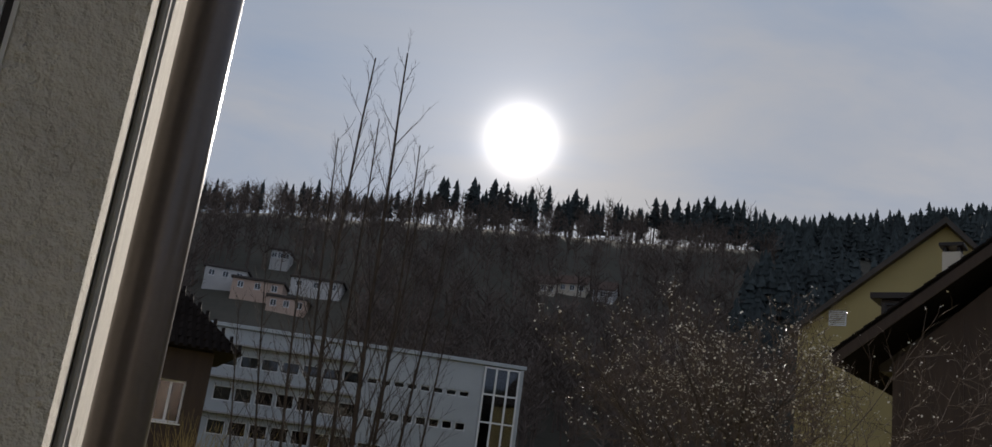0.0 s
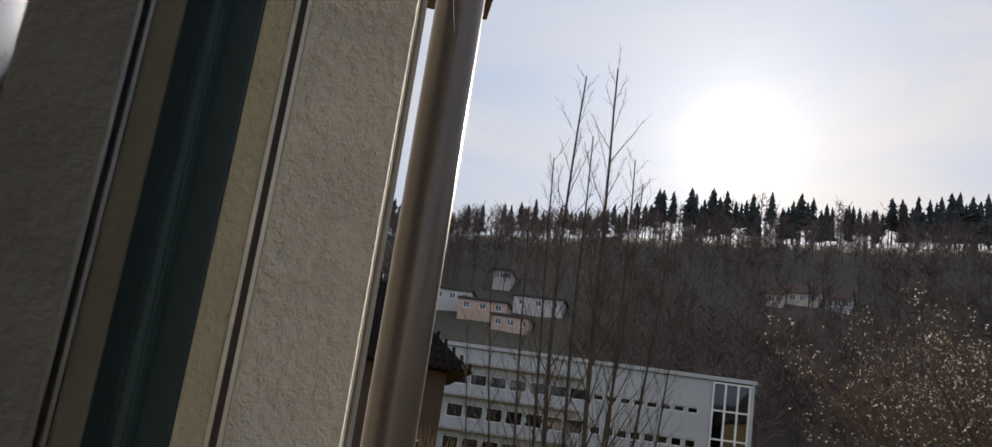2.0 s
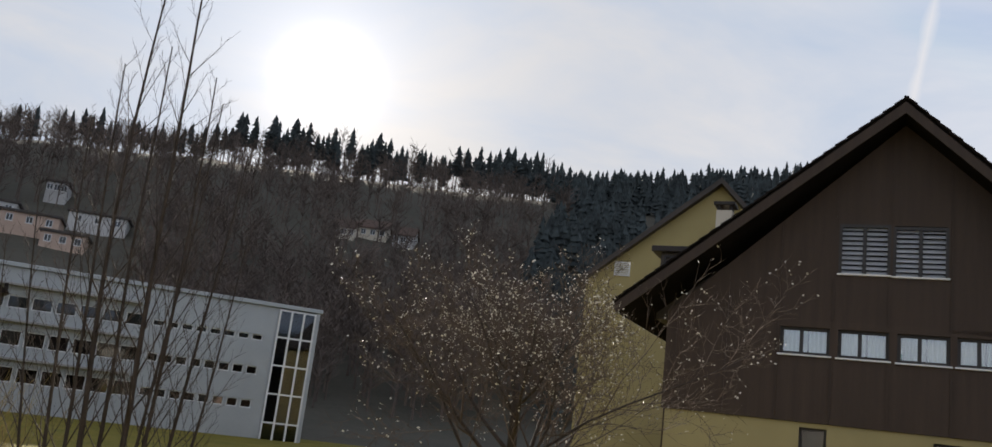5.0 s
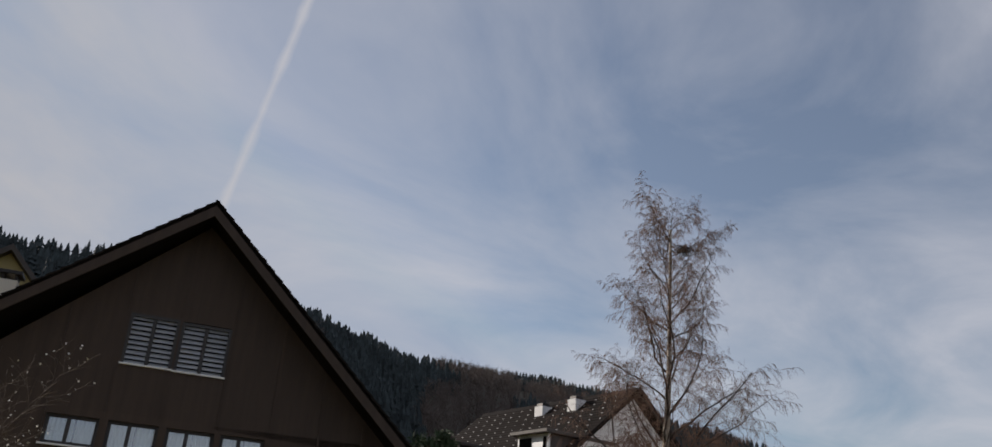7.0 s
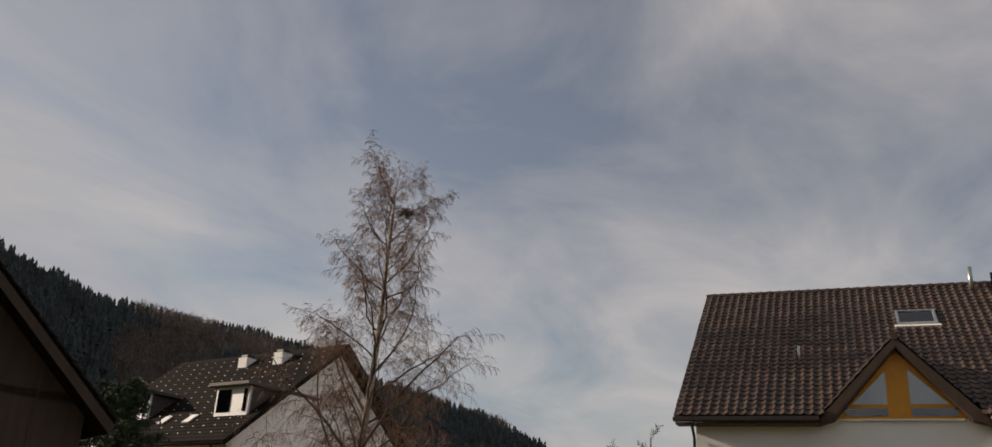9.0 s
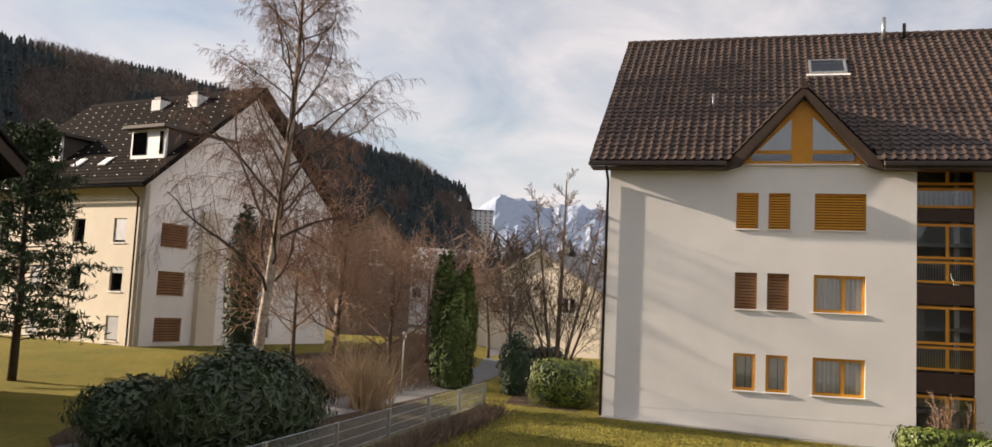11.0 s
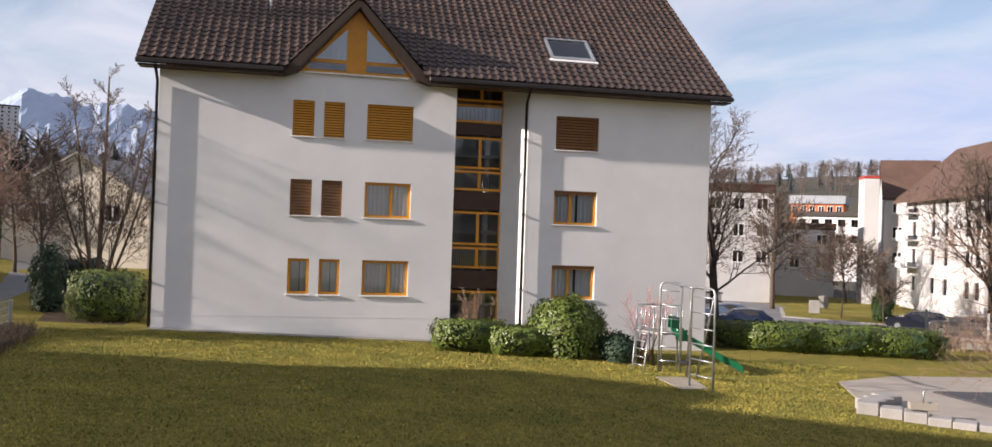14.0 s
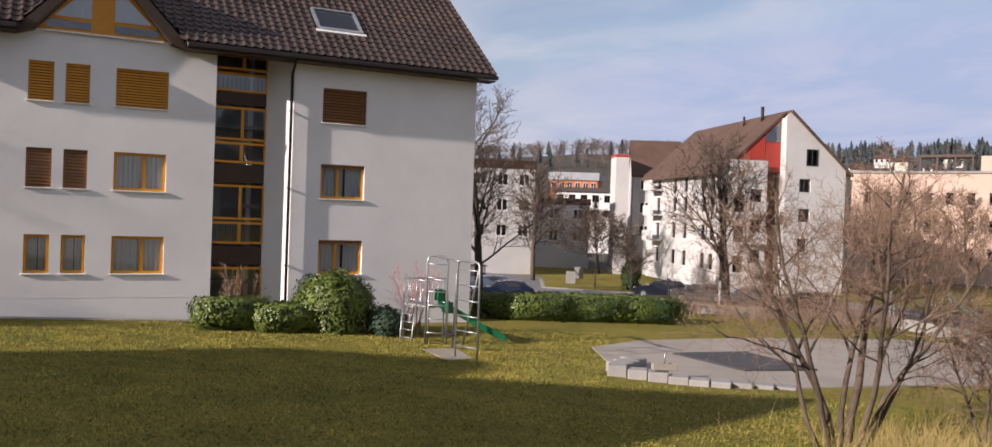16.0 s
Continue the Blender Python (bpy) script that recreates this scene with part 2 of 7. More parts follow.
TWIG_TAN = material("tan_twig_bark", (0.30, 0.195, 0.14), 0.9, scale=4, fine=40, vary=0.3, bump=0.3, depth=0.01, per="island")
BIRCH_TWIG = material("birch_twig_bark", (0.12, 0.068, 0.046), 0.9, scale=4, fine=40, vary=0.3, bump=0.3, depth=0.01, per="island")
BIRCH = material("birch_bark", (0.42, 0.36, 0.29), 0.85, scale=2.2, fine=9, vary=0.3, tint=(0.07, 0.055, 0.045), stretch=(1, 1, 2.2), bump=0.5, depth=0.01, per="")
BUD = material("pale_buds", (0.78, 0.72, 0.60), 0.45, scale=3, fine=30, vary=0.3, bump=0, per="island")
DRY = material("dry_stalks", (0.44, 0.32, 0.19), 0.95, scale=3, fine=30, vary=0.35, bump=0.2, depth=0.005, per="island")
DRY_YELLOW = material("yellow_dry_stalks", (0.30, 0.23, 0.085), 0.95, scale=3, fine=30, vary=0.35, bump=0.2, depth=0.005, per="island")
BROWN_SHRUB = material("brown_shrub_twigs", (0.24, 0.165, 0.115), 0.95, scale=3, fine=30, vary=0.4, bump=0.2, depth=0.005, per="island")
PINK_TWIG = material("pink_twigs", (0.46, 0.22, 0.21), 0.9, scale=3, fine=30, vary=0.3, bump=0.2, depth=0.005, per="island")
LEAF = material("glossy_evergreen_leaves", (0.095, 0.130, 0.026), 0.40, scale=2, fine=20, vary=0.55, bump=0.1, depth=0.004, per="island", spec=0.3)
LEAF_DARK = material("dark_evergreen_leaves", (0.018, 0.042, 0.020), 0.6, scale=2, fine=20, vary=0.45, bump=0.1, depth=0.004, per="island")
LAUREL = material("laurel_leaves", (0.032, 0.058, 0.022), 0.42, scale=2, fine=20, vary=0.6, bump=0.1, depth=0.004, per="island", spec=0.5)
THUJA = material("thuja_sprays", (0.050, 0.082, 0.018), 0.8, scale=2, fine=20, vary=0.5, bump=0.1, depth=0.004, per="island")
NEEDLE = material("pine_needles", (0.032, 0.055, 0.022), 0.8, scale=2, fine=20, vary=0.45, bump=0, per="island")
# the spruces' bluish tone carries the distance haze as colour
FOREST_HAZED = material("hazed_spruce_forest", (0.040, 0.051, 0.053), 0.95, scale=0.05, fine=0.5, vary=0.5, bump=0, per="island")
FOREST_BROWN = material("bare_forest_crowns", (0.125, 0.098, 0.084), 0.95, scale=0.05, fine=0.5, vary=0.35, bump=0, per="island")
CAR_BLACK = material("black_car_paint", (0.012, 0.014, 0.022), 0.2, scale=2, fine=60, vary=0.1, bump=0, coat=0.25)
CAR_SILVER = material("silver_car_paint", (0.20, 0.205, 0.215), 0.3, metal=0.6, scale=2, fine=60, vary=0.08, bump=0, coat=0.25)
CAR_BLUE_DARK = material("dark_blue_car_paint", (0.010, 0.016, 0.040), 0.2, scale=2, fine=60, vary=0.1, bump=0, coat=0.25)
CAR_GREY = material("grey_brown_car_paint", (0.085, 0.075, 0.068), 0.3, scale=2, fine=60, vary=0.1, bump=0, coat=0.25)
CAR_BLUE = material("blue_car_paint", (0.10, 0.14, 0.20), 0.25, metal=0.4, scale=2, fine=60, vary=0.1, bump=0, coat=0.25)
TYRE = material("tyre_rubber", (0.02, 0.02, 0.02), 0.85, scale=5, fine=60, vary=0.2, bump=0.2, depth=0.004)
LAMP_RED = material("red_tail_lamp", (0.35, 0.01, 0.012), 0.25, scale=4, fine=40, vary=0.1, bump=0)
LAMP_CLEAR = material("clear_lamp", (0.7, 0.7, 0.7), 0.15, scale=4, fine=40, vary=0.1, bump=0)
RED_CLAD = material("red_cladding", (0.36, 0.045, 0.030), 0.55, scale=1, fine=20, vary=0.12, bump=0.1, depth=0.004, per="")
ORANGE_CLAD = material("orange_cladding", (0.50, 0.15, 0.05), 0.6, scale=1, fine=20, vary=0.12, bump=0.1, depth=0.004, per="")
METAL_GREY = material("grey_sheet_cladding", (0.36, 0.385, 0.41), 0.45, metal=0.3, scale=0.3, fine=10, vary=0.12, bump=0.1, depth=0.004, per="")
# blue-grey and low in contrast: aerial haze is mixed into the snow colour
SNOW_HAZED = material("hazed_snow_and_rock", (0.38, 0.45, 0.57), 0.85, scale=0.004, fine=0.016, vary=0.08, tint=(0.34, 0.42, 0.55), bump=0.4, depth=10.0, per="")
GLASS = pane_material("window_glass", (0.9, 0.92, 0.93))
GLASS_COATED = pane_material("coated_double_glazing", (0.86, 0.91, 0.87), ior=2.7)
GLASS_DARK = pane_material("tinted_glass", (0.35, 0.38, 0.40))


def grass_material(name, a, b, c, scale):
    """Winter turf: green and straw in patches, with a fine blade grain."""
    m = bpy.data.materials.new(name)
    m.use_nodes = True
    n = Nodes(m.node_tree)
    pos = n.add("ShaderNodeTexCoord").outputs["Object"]
    big = n.add("ShaderNodeTexNoise", {"Vector": pos, "Scale": scale, "Detail": 5.0, "Roughness": 0.65}).outputs[0]
    mid = n.add("ShaderNodeTexNoise", {"Vector": pos, "Scale": scale * 15, "Detail": 4.0, "Roughness": 0.7}).outputs[0]
    small = n.add("ShaderNodeTexNoise", {"Vector": pos, "Scale": scale * 90, "Detail": 2.0, "Roughness": 0.7}).outputs[0]
    f = n.ramp(n.math("ADD", n.math("MULTIPLY", big, 0.5), n.math("MULTIPLY", mid, 0.5)), [(0.40, 0.0), (0.60, 1.0)])
    col = n.mix(f, a, b)
    col = n.mix(n.ramp(small, [(0.3, 0.0), (0.75, 0.85)]), col, c)
    s = n.add("ShaderNodeBsdfPrincipled", {"Base Color": col, "Roughness": 0.95, "Specular IOR Level": 0.15})
    h = n.math("ADD", n.math("MULTIPLY", small, 0.6), n.math("MULTIPLY", mid, 1.0))
    bn = n.add("ShaderNodeBump", {"Strength": 1.0, "Distance": 0.10, "Height": h})
    m.node_tree.links.new(bn.outputs[0], s.inputs["Normal"])
    n.add("ShaderNodeOutputMaterial", {0: s.outputs[0]})
    return m


LAWN = grass_material("winter_lawn", (0.085, 0.114, 0.017), (0.255, 0.202, 0.036), (0.27, 0.212, 0.055), 0.35)
HILL = grass_material("hill_meadow", (0.060, 0.062, 0.050), (0.09, 0.086, 0.068), (0.09, 0.082, 0.070), 0.02)
LITTER = grass_material("leaf_litter", (0.075, 0.055, 0.034), (0.12, 0.088, 0.055), (0.14, 0.10, 0.07), 0.6)

# Building helpers
def az_xy(az, d):
    return d * math.sin(radians(az)), d * math.cos(radians(az))


def lawn_z(x, y):
    """The lawn falls gently to the south."""
    return 0.035 * (max(-17.0, min(1.0, y)) - 1.0)


def put(name, bm, mat, parent=None, label=""):
    me = bpy.data.meshes.new(name)
    bm.to_mesh(me)
    bm.free()
    me.materials.append(mat)
    ob = new(name, me)
    if parent is not None:
        ob.parent = parent
    if label:
        ob["label"] = label
    return ob


part = put


def raw(name, verts, faces, mat, parent=None, label="", smooth=False):
    me = bpy.data.meshes.new(name)
    me.from_pydata(verts, [], faces)
    me.materials.append(mat)
    if smooth:
        me.polygons.foreach_set("use_smooth", [True] * len(me.polygons))
    ob = new(name, me)
    if parent is not None:
        ob.parent = parent
    if label:
        ob["label"] = label
    return ob


def thing(name, m, label, category, group="", kind=""):
    ob = new(name)
    ob.empty_display_size = 0.2
    ob.matrix_world = m
    return tagged(ob, label, category, group, kind)


def facing(az, d, z=0.0, turn=None):
    """A pose at that bearing and distance: x to the right, y away from the eye."""
    x, y = az_xy(az, d)
    return pose(x, y, z, 0, 0, -(az if turn is None else turn))


def box(bm, x0, x1, y0, y1, z0, z1, bevel=0.0, m=None):
    vs = [bm.verts.new((x, y, z)) for z in (z0, z1) for y in (y0, y1) for x in (x0, x1)]
    fs = [bm.faces.new([vs[i] for i in f]) for f in ((0, 2, 3, 1), (4, 5, 7, 6), (0, 1, 5, 4), (2, 6, 7, 3), (0, 4, 6, 2), (1, 3, 7, 5))]
    if m is not None:
        bmesh.ops.transform(bm, matrix=m, verts=vs)
    if bevel:
        es = list({e for f in fs for e in f.edges})
        bmesh.ops.bevel(bm, geom=es, offset=bevel, segments=1, affect="EDGES")
    return bm


def boxes(*items, bevel=0.0):
    bm = bmesh.new()
    for b in items:
        box(bm, *b, bevel=bevel)
    return bm


def prism(bm, outline, y0, y1, m=None):
    """An outline in x and z, drawn out along y."""
    a = [bm.verts.new((x, y0, z)) for x, z in outline]
    b = [bm.verts.new((x, y1, z)) for x, z in outline]
    k = len(outline)
    bm.faces.new(a)
    bm.faces.new(b[::-1])
    for i in range(k):
        bm.faces.new((a[i], b[i], b[(i + 1) % k], a[(i + 1) % k]))
    if m is not None:
        bmesh.ops.transform(bm, matrix=m, verts=a + b)
    bmesh.ops.recalc_face_normals(bm, faces=bm.faces)
    return bm


def tube(V, F, pts, radii, sides=6, cap=True):
    """A tapered tube along points, added to lists of vertices and faces."""
    base = len(V)
    prev = None
    for i, p in enumerate(pts):
        p = Vector(p)
        d = (Vector(pts[min(i + 1, len(pts) - 1)]) - Vector(pts[max(i - 1, 0)])).normalized()
        if prev is None:
            u = d.orthogonal().normalized()
        else:
            u = (prev - d * prev.dot(d))
            u = u.normalized() if u.length > 1e-6 else d.orthogonal().normalized()
        prev = u
        w = d.cross(u)
        r = radii[i] if not isinstance(radii, (int, float)) else radii
        for k in range(sides):
            a = 2 * math.pi * k / sides
            V.append(tuple(p + u * (math.cos(a) * r) + w * (math.sin(a) * r)))
    for i in range(len(pts) - 1):
        for k in range(sides):
            a, b = base + i * sides + k, base + i * sides + (k + 1) % sides
            F.append((a, b, b + sides, a + sides))
    if cap and sides > 2:
        F.append(tuple(base + k for k in range(sides))[::-1])
        F.append(tuple(base + (len(pts) - 1) * sides + k for k in range(sides)))


def rod(name, pts, radius, mat, parent=None, label="", sides=8):
    V, F = [], []
    tube(V, F, pts, radius, sides)
    return raw(name, V, F, mat, parent, label, smooth=True)


def wall_mesh(x0, x1, z0, z1, y, thick, holes):
    """An upright wall along x with its front at y, whose openings go right through."""
    bm = bmesh.new()
    xs = sorted({x0, x1, *[h[0] for h in holes], *[h[1] for h in holes]})
    zs = sorted({z0, z1, *[h[2] for h in holes], *[h[3] for h in holes]})
    grid = {}

    def v(x, yy, z):
        key = (round(x, 4), round(yy, 4), round(z, 4))
        if key not in grid:
            grid[key] = bm.verts.new(key)
        return grid[key]

    solid = lambda x, z: x0 < x < x1 and z0 < z < z1 and not any(h[0] < x < h[1] and h[2] < z < h[3] for h in holes)
    for i in range(len(xs) - 1):
        for j in range(len(zs) - 1):
            a, b, c, d = xs[i], xs[i + 1], zs[j], zs[j + 1]
            if not solid((a + b) / 2, (c + d) / 2):
                continue
            bm.faces.new((v(a, y, c), v(b, y, c), v(b, y, d), v(a, y, d)))
            bm.faces.new((v(a, y + thick, c), v(a, y + thick, d), v(b, y + thick, d), v(b, y + thick, c)))
            e = 1e-3
            if not solid(a - e, (c + d) / 2):
                bm.faces.new((v(a, y, c), v(a, y, d), v(a, y + thick, d), v(a, y + thick, c)))
            if not solid(b + e, (c + d) / 2):
                bm.faces.new((v(b, y, c), v(b, y + thick, c), v(b, y + thick, d), v(b, y, d)))
            if not solid((a + b) / 2, c - e):
                bm.faces.new((v(a, y, c), v(a, y + thick, c), v(b, y + thick, c), v(b, y, c)))
            if not solid((a + b) / 2, d + e):
                bm.faces.new((v(a, y, d), v(b, y, d), v(b, y + thick, d), v(a, y + thick, d)))
    return bm


def frame_mesh(x0, x1, z0, z1, y0, y1, w, bars=(), rails=()):
    """A window frame with upright bars at the given x and rails at the given z."""
    bm = bmesh.new()
    box(bm, x0, x0 + w, y0, y1, z0, z1)
    box(bm, x1 - w, x1, y0, y1, z0, z1)
    box(bm, x0 + w, x1 - w, y0, y1, z0, z0 + w)
    box(bm, x0 + w, x1 - w, y0, y1, z1 - w, z1)
    for b in bars:
        box(bm, b - w * 0.6, b + w * 0.6, y0 + 0.003, y1 - 0.003, z0 + w, z1 - w)
    for b in rails:
        box(bm, x0 + w, x1 - w, y0 + 0.005, y1 - 0.005, b - w * 0.5, b + w * 0.5)
    return bm


def window(house, x0, x1, z0, z1, y, frame_mat, bars=(), blind=None, blind_drop=1.0, curtain=False, sill=True, w=0.06, rails=(), deep=0.14, glass=None, label="", slat=0.07):
    """A window in an opening whose wall front is at y: frame, panes, sill, blind and curtain."""
    f = part("window", frame_mesh(x0, x1, z0, z1, y + deep, y + deep + 0.07, w, bars, rails), frame_mat, house, label)
    cuts = [x0 + w, *bars, x1 - w]
    for a, b in zip(cuts, cuts[1:]):
        p = part("pane", boxes((a + 0.01, b - 0.01, y + deep + 0.03, y + deep + 0.04, z0 + w * 0.8, z1 - w * 0.8)), glass or GLASS, f)
        p.visible_shadow = False
    part("room_back", boxes((x0 - 0.05, x1 + 0.05, y + deep + 0.55, y + deep + 0.58, z0 - 0.05, z1 + 0.05)), ROOM_SHADE, f)
    if curtain:
        V, F = [], []
        k = 40
        for i in range(k + 1):
            x = x0 + w + (x1 - x0 - 2 * w) * i / k
            dy = y + deep + 0.13 + 0.05 * math.sin(i * 1.55) + 0.02 * math.sin(i * 0.7)
            V += [(x, dy, z0 + 0.02), (x, dy, z1 - 0.04)]
        F = [(2 * i, 2 * i + 2, 2 * i + 3, 2 * i + 1) for i in range(k) if not 22 <= i <= 23]
        raw("curtain", V, F, CURTAIN, f, "white net curtain", smooth=True)
    if sill:
        part("sill", boxes((x0 - 0.05, x1 + 0.05, y - 0.06, y + deep, z0 - 0.045, z0 - 0.002), bevel=0.006), SILL, f, "white window sill")
    if blind:
        h = (z1 - z0) * blind_drop
        count = max(1, round(h / slat))
        me = None
        for i in range(count):
            zz = z1 - 0.02 - (i + 0.5) * h / count
            if me is None:
                bm = bmesh.new()
                box(bm, x0 + 0.012, x1 - 0.012, -slat * 0.46, slat * 0.46, -0.003, 0.003, m=pose(0, 0, 0, 56, 0, 0))
                ob = part("slat", bm, blind, f)
                me = ob.data
            else:
                ob = new("slat", me)
                ob.parent = f
            ob.location = (0, y + deep - 0.06, zz)
        part("head_box", boxes((x0 + 0.01, x1 - 0.01, y + deep - 0.10, y + deep - 0.02, z1 - 0.04, z1 - 0.002)), blind, f)
    return f

# The ground: lawn, valley floor and the wooded hills as one sheet
SKYLINE = [(-80, 11.0, 330), (-40, 11.2, 330), (-21, 11.6, 330), (-12, 12.8, 330), (-5, 13.6, 330), (3, 14.0, 330), (10, 14.1, 335), (18, 14.2, 345), (28, 15.0, 360), (34, 15.9, 380),
           (40, 15.4, 420), (45, 14.4, 460), (48, 13.6, 520), (52, 12.6, 620), (60, 12.2, 760), (63, 11.8, 800), (70, 9.8, 850), (75, 8.6, 900), (79, 7.1, 930), (80.3, 4.6, 940), (81.6, 3.2, 945), (84, 2.8, 950), (90, 2.6, 950),
           (100, 2.4, 800), (115, 2.6, 700), (124, 3.7, 650), (130, 4.1, 620), (140, 4.0, 600), (152, 4.3, 600), (170, 4.3, 600), (200, 4.0, 600), (280, 6.0, 400)]


def along(table, az, col):
    az = (az + 80) % 360 - 80
    if az > table[-1][0]:
        a, b = table[-1], (table[0][0] + 360, *table[0][1:])
    else:
        for a, b in zip(table, table[1:]):
            if a[0] <= az <= b[0]:
                break
    f = (az - a[0]) / (b[0] - a[0])
    f = f * f * (3 - 2 * f)
    return a[col] + (b[col] - a[col]) * f


def hill_foot(az):
    a = (az + 80) % 360 - 80
    if a < 30:
        return 105.0
    return min(250.0, 105.0 + (a - 30) * 2.4)


def ground_z(x, y):
    d = math.hypot(x, y)
    az = math.degrees(math.atan2(x, y))
    z = lawn_z(x, y) if d < 70 else lawn_z(x * 70 / d, y * 70 / d)
    # a bank rises behind the garden of the white house to the north-east
    bank = max(0.0, min(1.0, (d - 36) / 10)) * max(0.0, min(1.0, (x - 28) / 10)) * max(0.0, min(1.0, (y - 9.5) / 5))
    z += 0.8 * bank
    # the car park beyond the boundary hedge lies lower
    if d < 250:
        a = (az + 360) % 360
        side = max(0.0, min(1.0, (a - 106) / 8)) * max(0.0, min(1.0, (176 - a) / 8))
        down = max(0.0, min(1.0, (d - 44.5) / 7))
        z -= 2.0 * side * down * down * (3 - 2 * down)
    top, ridge, foot = along(SKYLINE, az, 1), along(SKYLINE, az, 2), hill_foot(az)
    if d > foot:
        s = (d - foot) / (ridge - foot)
        zr = 3.5 + ridge * math.tan(radians(top))
        rough = noise.noise(Vector((x * 0.012, y * 0.012, 3.1))) * 5 + noise.noise(Vector((x * 0.04, y * 0.04, 7.7))) * 1.6
        if s <= 1:
            z += (zr - z) * (0.55 * s + 0.45 * s * s * (3 - 2 * s)) + rough * s * (1 - s) * 2.2
        else:
            z = zr - (zr * 0.5) * min(1.0, (s - 1) * 1.2)
    return z


RADII = [0, 3, 6, 9, 12, 15, 18, 21, 24, 27, 30, 33, 37, 41, 45, 50, 55, 60, 66, 72, 80, 90, 100, 112, 125, 140, 156, 173, 190, 208, 226, 245, 264, 283, 302, 320, 332, 345, 360, 380, 410, 445, 485, 530, 580, 620, 660, 710, 760, 805, 850, 900, 935, 960, 1050, 1300, 1800, 2600, 4200]
V, F, slots = [(0, 0, ground_z(0, 0.01))], [], []
STEP = 240
for r in RADII[1:]:
    for i in range(STEP):
        x, y = az_xy(i * 360 / STEP, r)
        V.append((x, y, ground_z(x, y)))
for k in range(len(RADII) - 1):
    for i in range(STEP):
        j = (i + 1) % STEP
        if k == 0:
            F.append((0, 1 + j, 1 + i))
        else:
            a = 1 + (k - 1) * STEP
            F.append((a + i, a + j, a + STEP + j, a + STEP + i))
        slots.append(0 if RADII[k] < 84 or RADII[k] < 110 and 100 < i * 360 / STEP < 172 else 1)
ground = raw("ground", V, F, LAWN, smooth=True)
ground.data.materials.append(HILL)
ground.data.polygons.foreach_set("material_index", slots)
tagged(ground, "winter lawn and dark wooded hillsides under low sun", "ground", kind="structure")


# Far snow mountain, with the haze of distance painted into its colour
def mountain(az0, az1, d, top):
    bm = bmesh.new()
    cols, rows = 90, 16
    vs = []
    for j in range(rows + 1):
        for i in range(cols + 1):
            a = az0 + (az1 - az0) * i / cols
            s = j / rows
            x, y = az_xy(a, d + s * 260)
            peak = top(a)
            n = noise.noise(Vector((a * 0.9, s * 2.2, 0.5))) + 0.5 * noise.noise(Vector((a * 2.6, s * 6, 2.5))) + 0.3 * noise.noise(Vector((a * 7, s * 12, 4.5)))
            vs.append(bm.verts.new((x, y, 3.5 + d * math.tan(radians(max(0.5, peak * (0.35 + 0.65 * s) + n * 0.4 * (0.3 + s)))))))
    for j in range(rows):
        for i in range(cols):
            a = j * (cols + 1) + i
            bm.faces.new((vs[a], vs[a + 1], vs[a + cols + 2], vs[a + cols + 1]))
    return bm


tagged(put("backdrop_mountain", mountain(74, 100, 4100, lambda a: 6.7 + 1.0 * math.exp(-((a - 81.9) / 1.5) ** 2) + 0.5 * math.exp(-((a - 86) / 3) ** 2) - max(0, a - 89) * 0.35), SNOW_HAZED), "distant snow-covered rocky mountain range", "mountain", kind="structure")

# The house that the camera looks out of: wall with an open window, one leaf still shut
OWN = pose(0, 0, 0, 0, 0, -69.0) @ pose(0, -0.058, 0)  # x along the wall to the right, y outward
OH = thing("own_house", OWN, "rough rendered house wall with an open casement window", "building")
bm = wall_mesh(-9.0, 9.0, -0.3, 8.0, -0.36, 0.41, [(-0.99, 1.35, 2.55, 5.0)])
part("house_wall", bm, RENDER_ROUGH, OH, "grey-beige rough rendered wall")
# inner part of the reveal, smoother and yellower, ends at the window frame
part("reveal_lining", boxes((-0.986, -0.9835, -0.1185, -0.0855, 2.56, 4.99)), REVEAL_YELLOW, OH, "beige plastered reveal")
part("lintel_lining", boxes((-0.98, 1.34, -0.1185, 0.03, 4.985, 4.997)), REVEAL_YELLOW, OH)
rail = part("shutter_rail", boxes((-0.988, -0.980, -0.085, -0.0805, 2.56, 4.98), (-0.988, -0.980, -0.0725, -0.068, 2.56, 4.98)), ALU, OH, "aluminium shutter guide rail")
part("rail_groove", boxes((-0.988, -0.9845, -0.0805, -0.0725, 2.56, 4.98)), GUTTER, rail)
for z in (2.9, 3.78, 4.6):
    part("rail_screw", boxes((-0.984, -0.982, -0.079, -0.074, z, z + 0.006)), GUTTER, rail)
# shut leaf: a narrow dark green frame, then double glazing with its perforated spacer
frame_part = part("window_frame", boxes((-0.986, -0.972, -0.215, -0.119, 2.56, 4.98), (-0.972, 1.33, -0.215, -0.150, 2.56, 2.60), (-0.972, 1.33, -0.215, -0.150, 4.94, 4.98), bevel=0.002), GASKET, OH, "dark green window frame")
sash = part("casement_leaf", frame_mesh(-0.9715, 0.10, 2.605, 4.935, -0.21, -0.152, 0.047), FRAME_GREEN, OH, "dark green casement leaf, shut")
part("sealing_strip", boxes((-0.932, -0.9245, -0.1515, -0.148, 2.645, 4.895)), GASKET, sash)
p = part("pane", boxes((-0.926, 0.056, -0.166, -0.160, 2.645, 4.895)), GLASS_COATED, sash)
p.visible_shadow = False
part("glass_spacer", boxes((-0.9255, -0.876, -0.180, -0.1685, 2.65, 4.89)), PVC, sash, "pale perforated glass spacer")
V, F = [], []
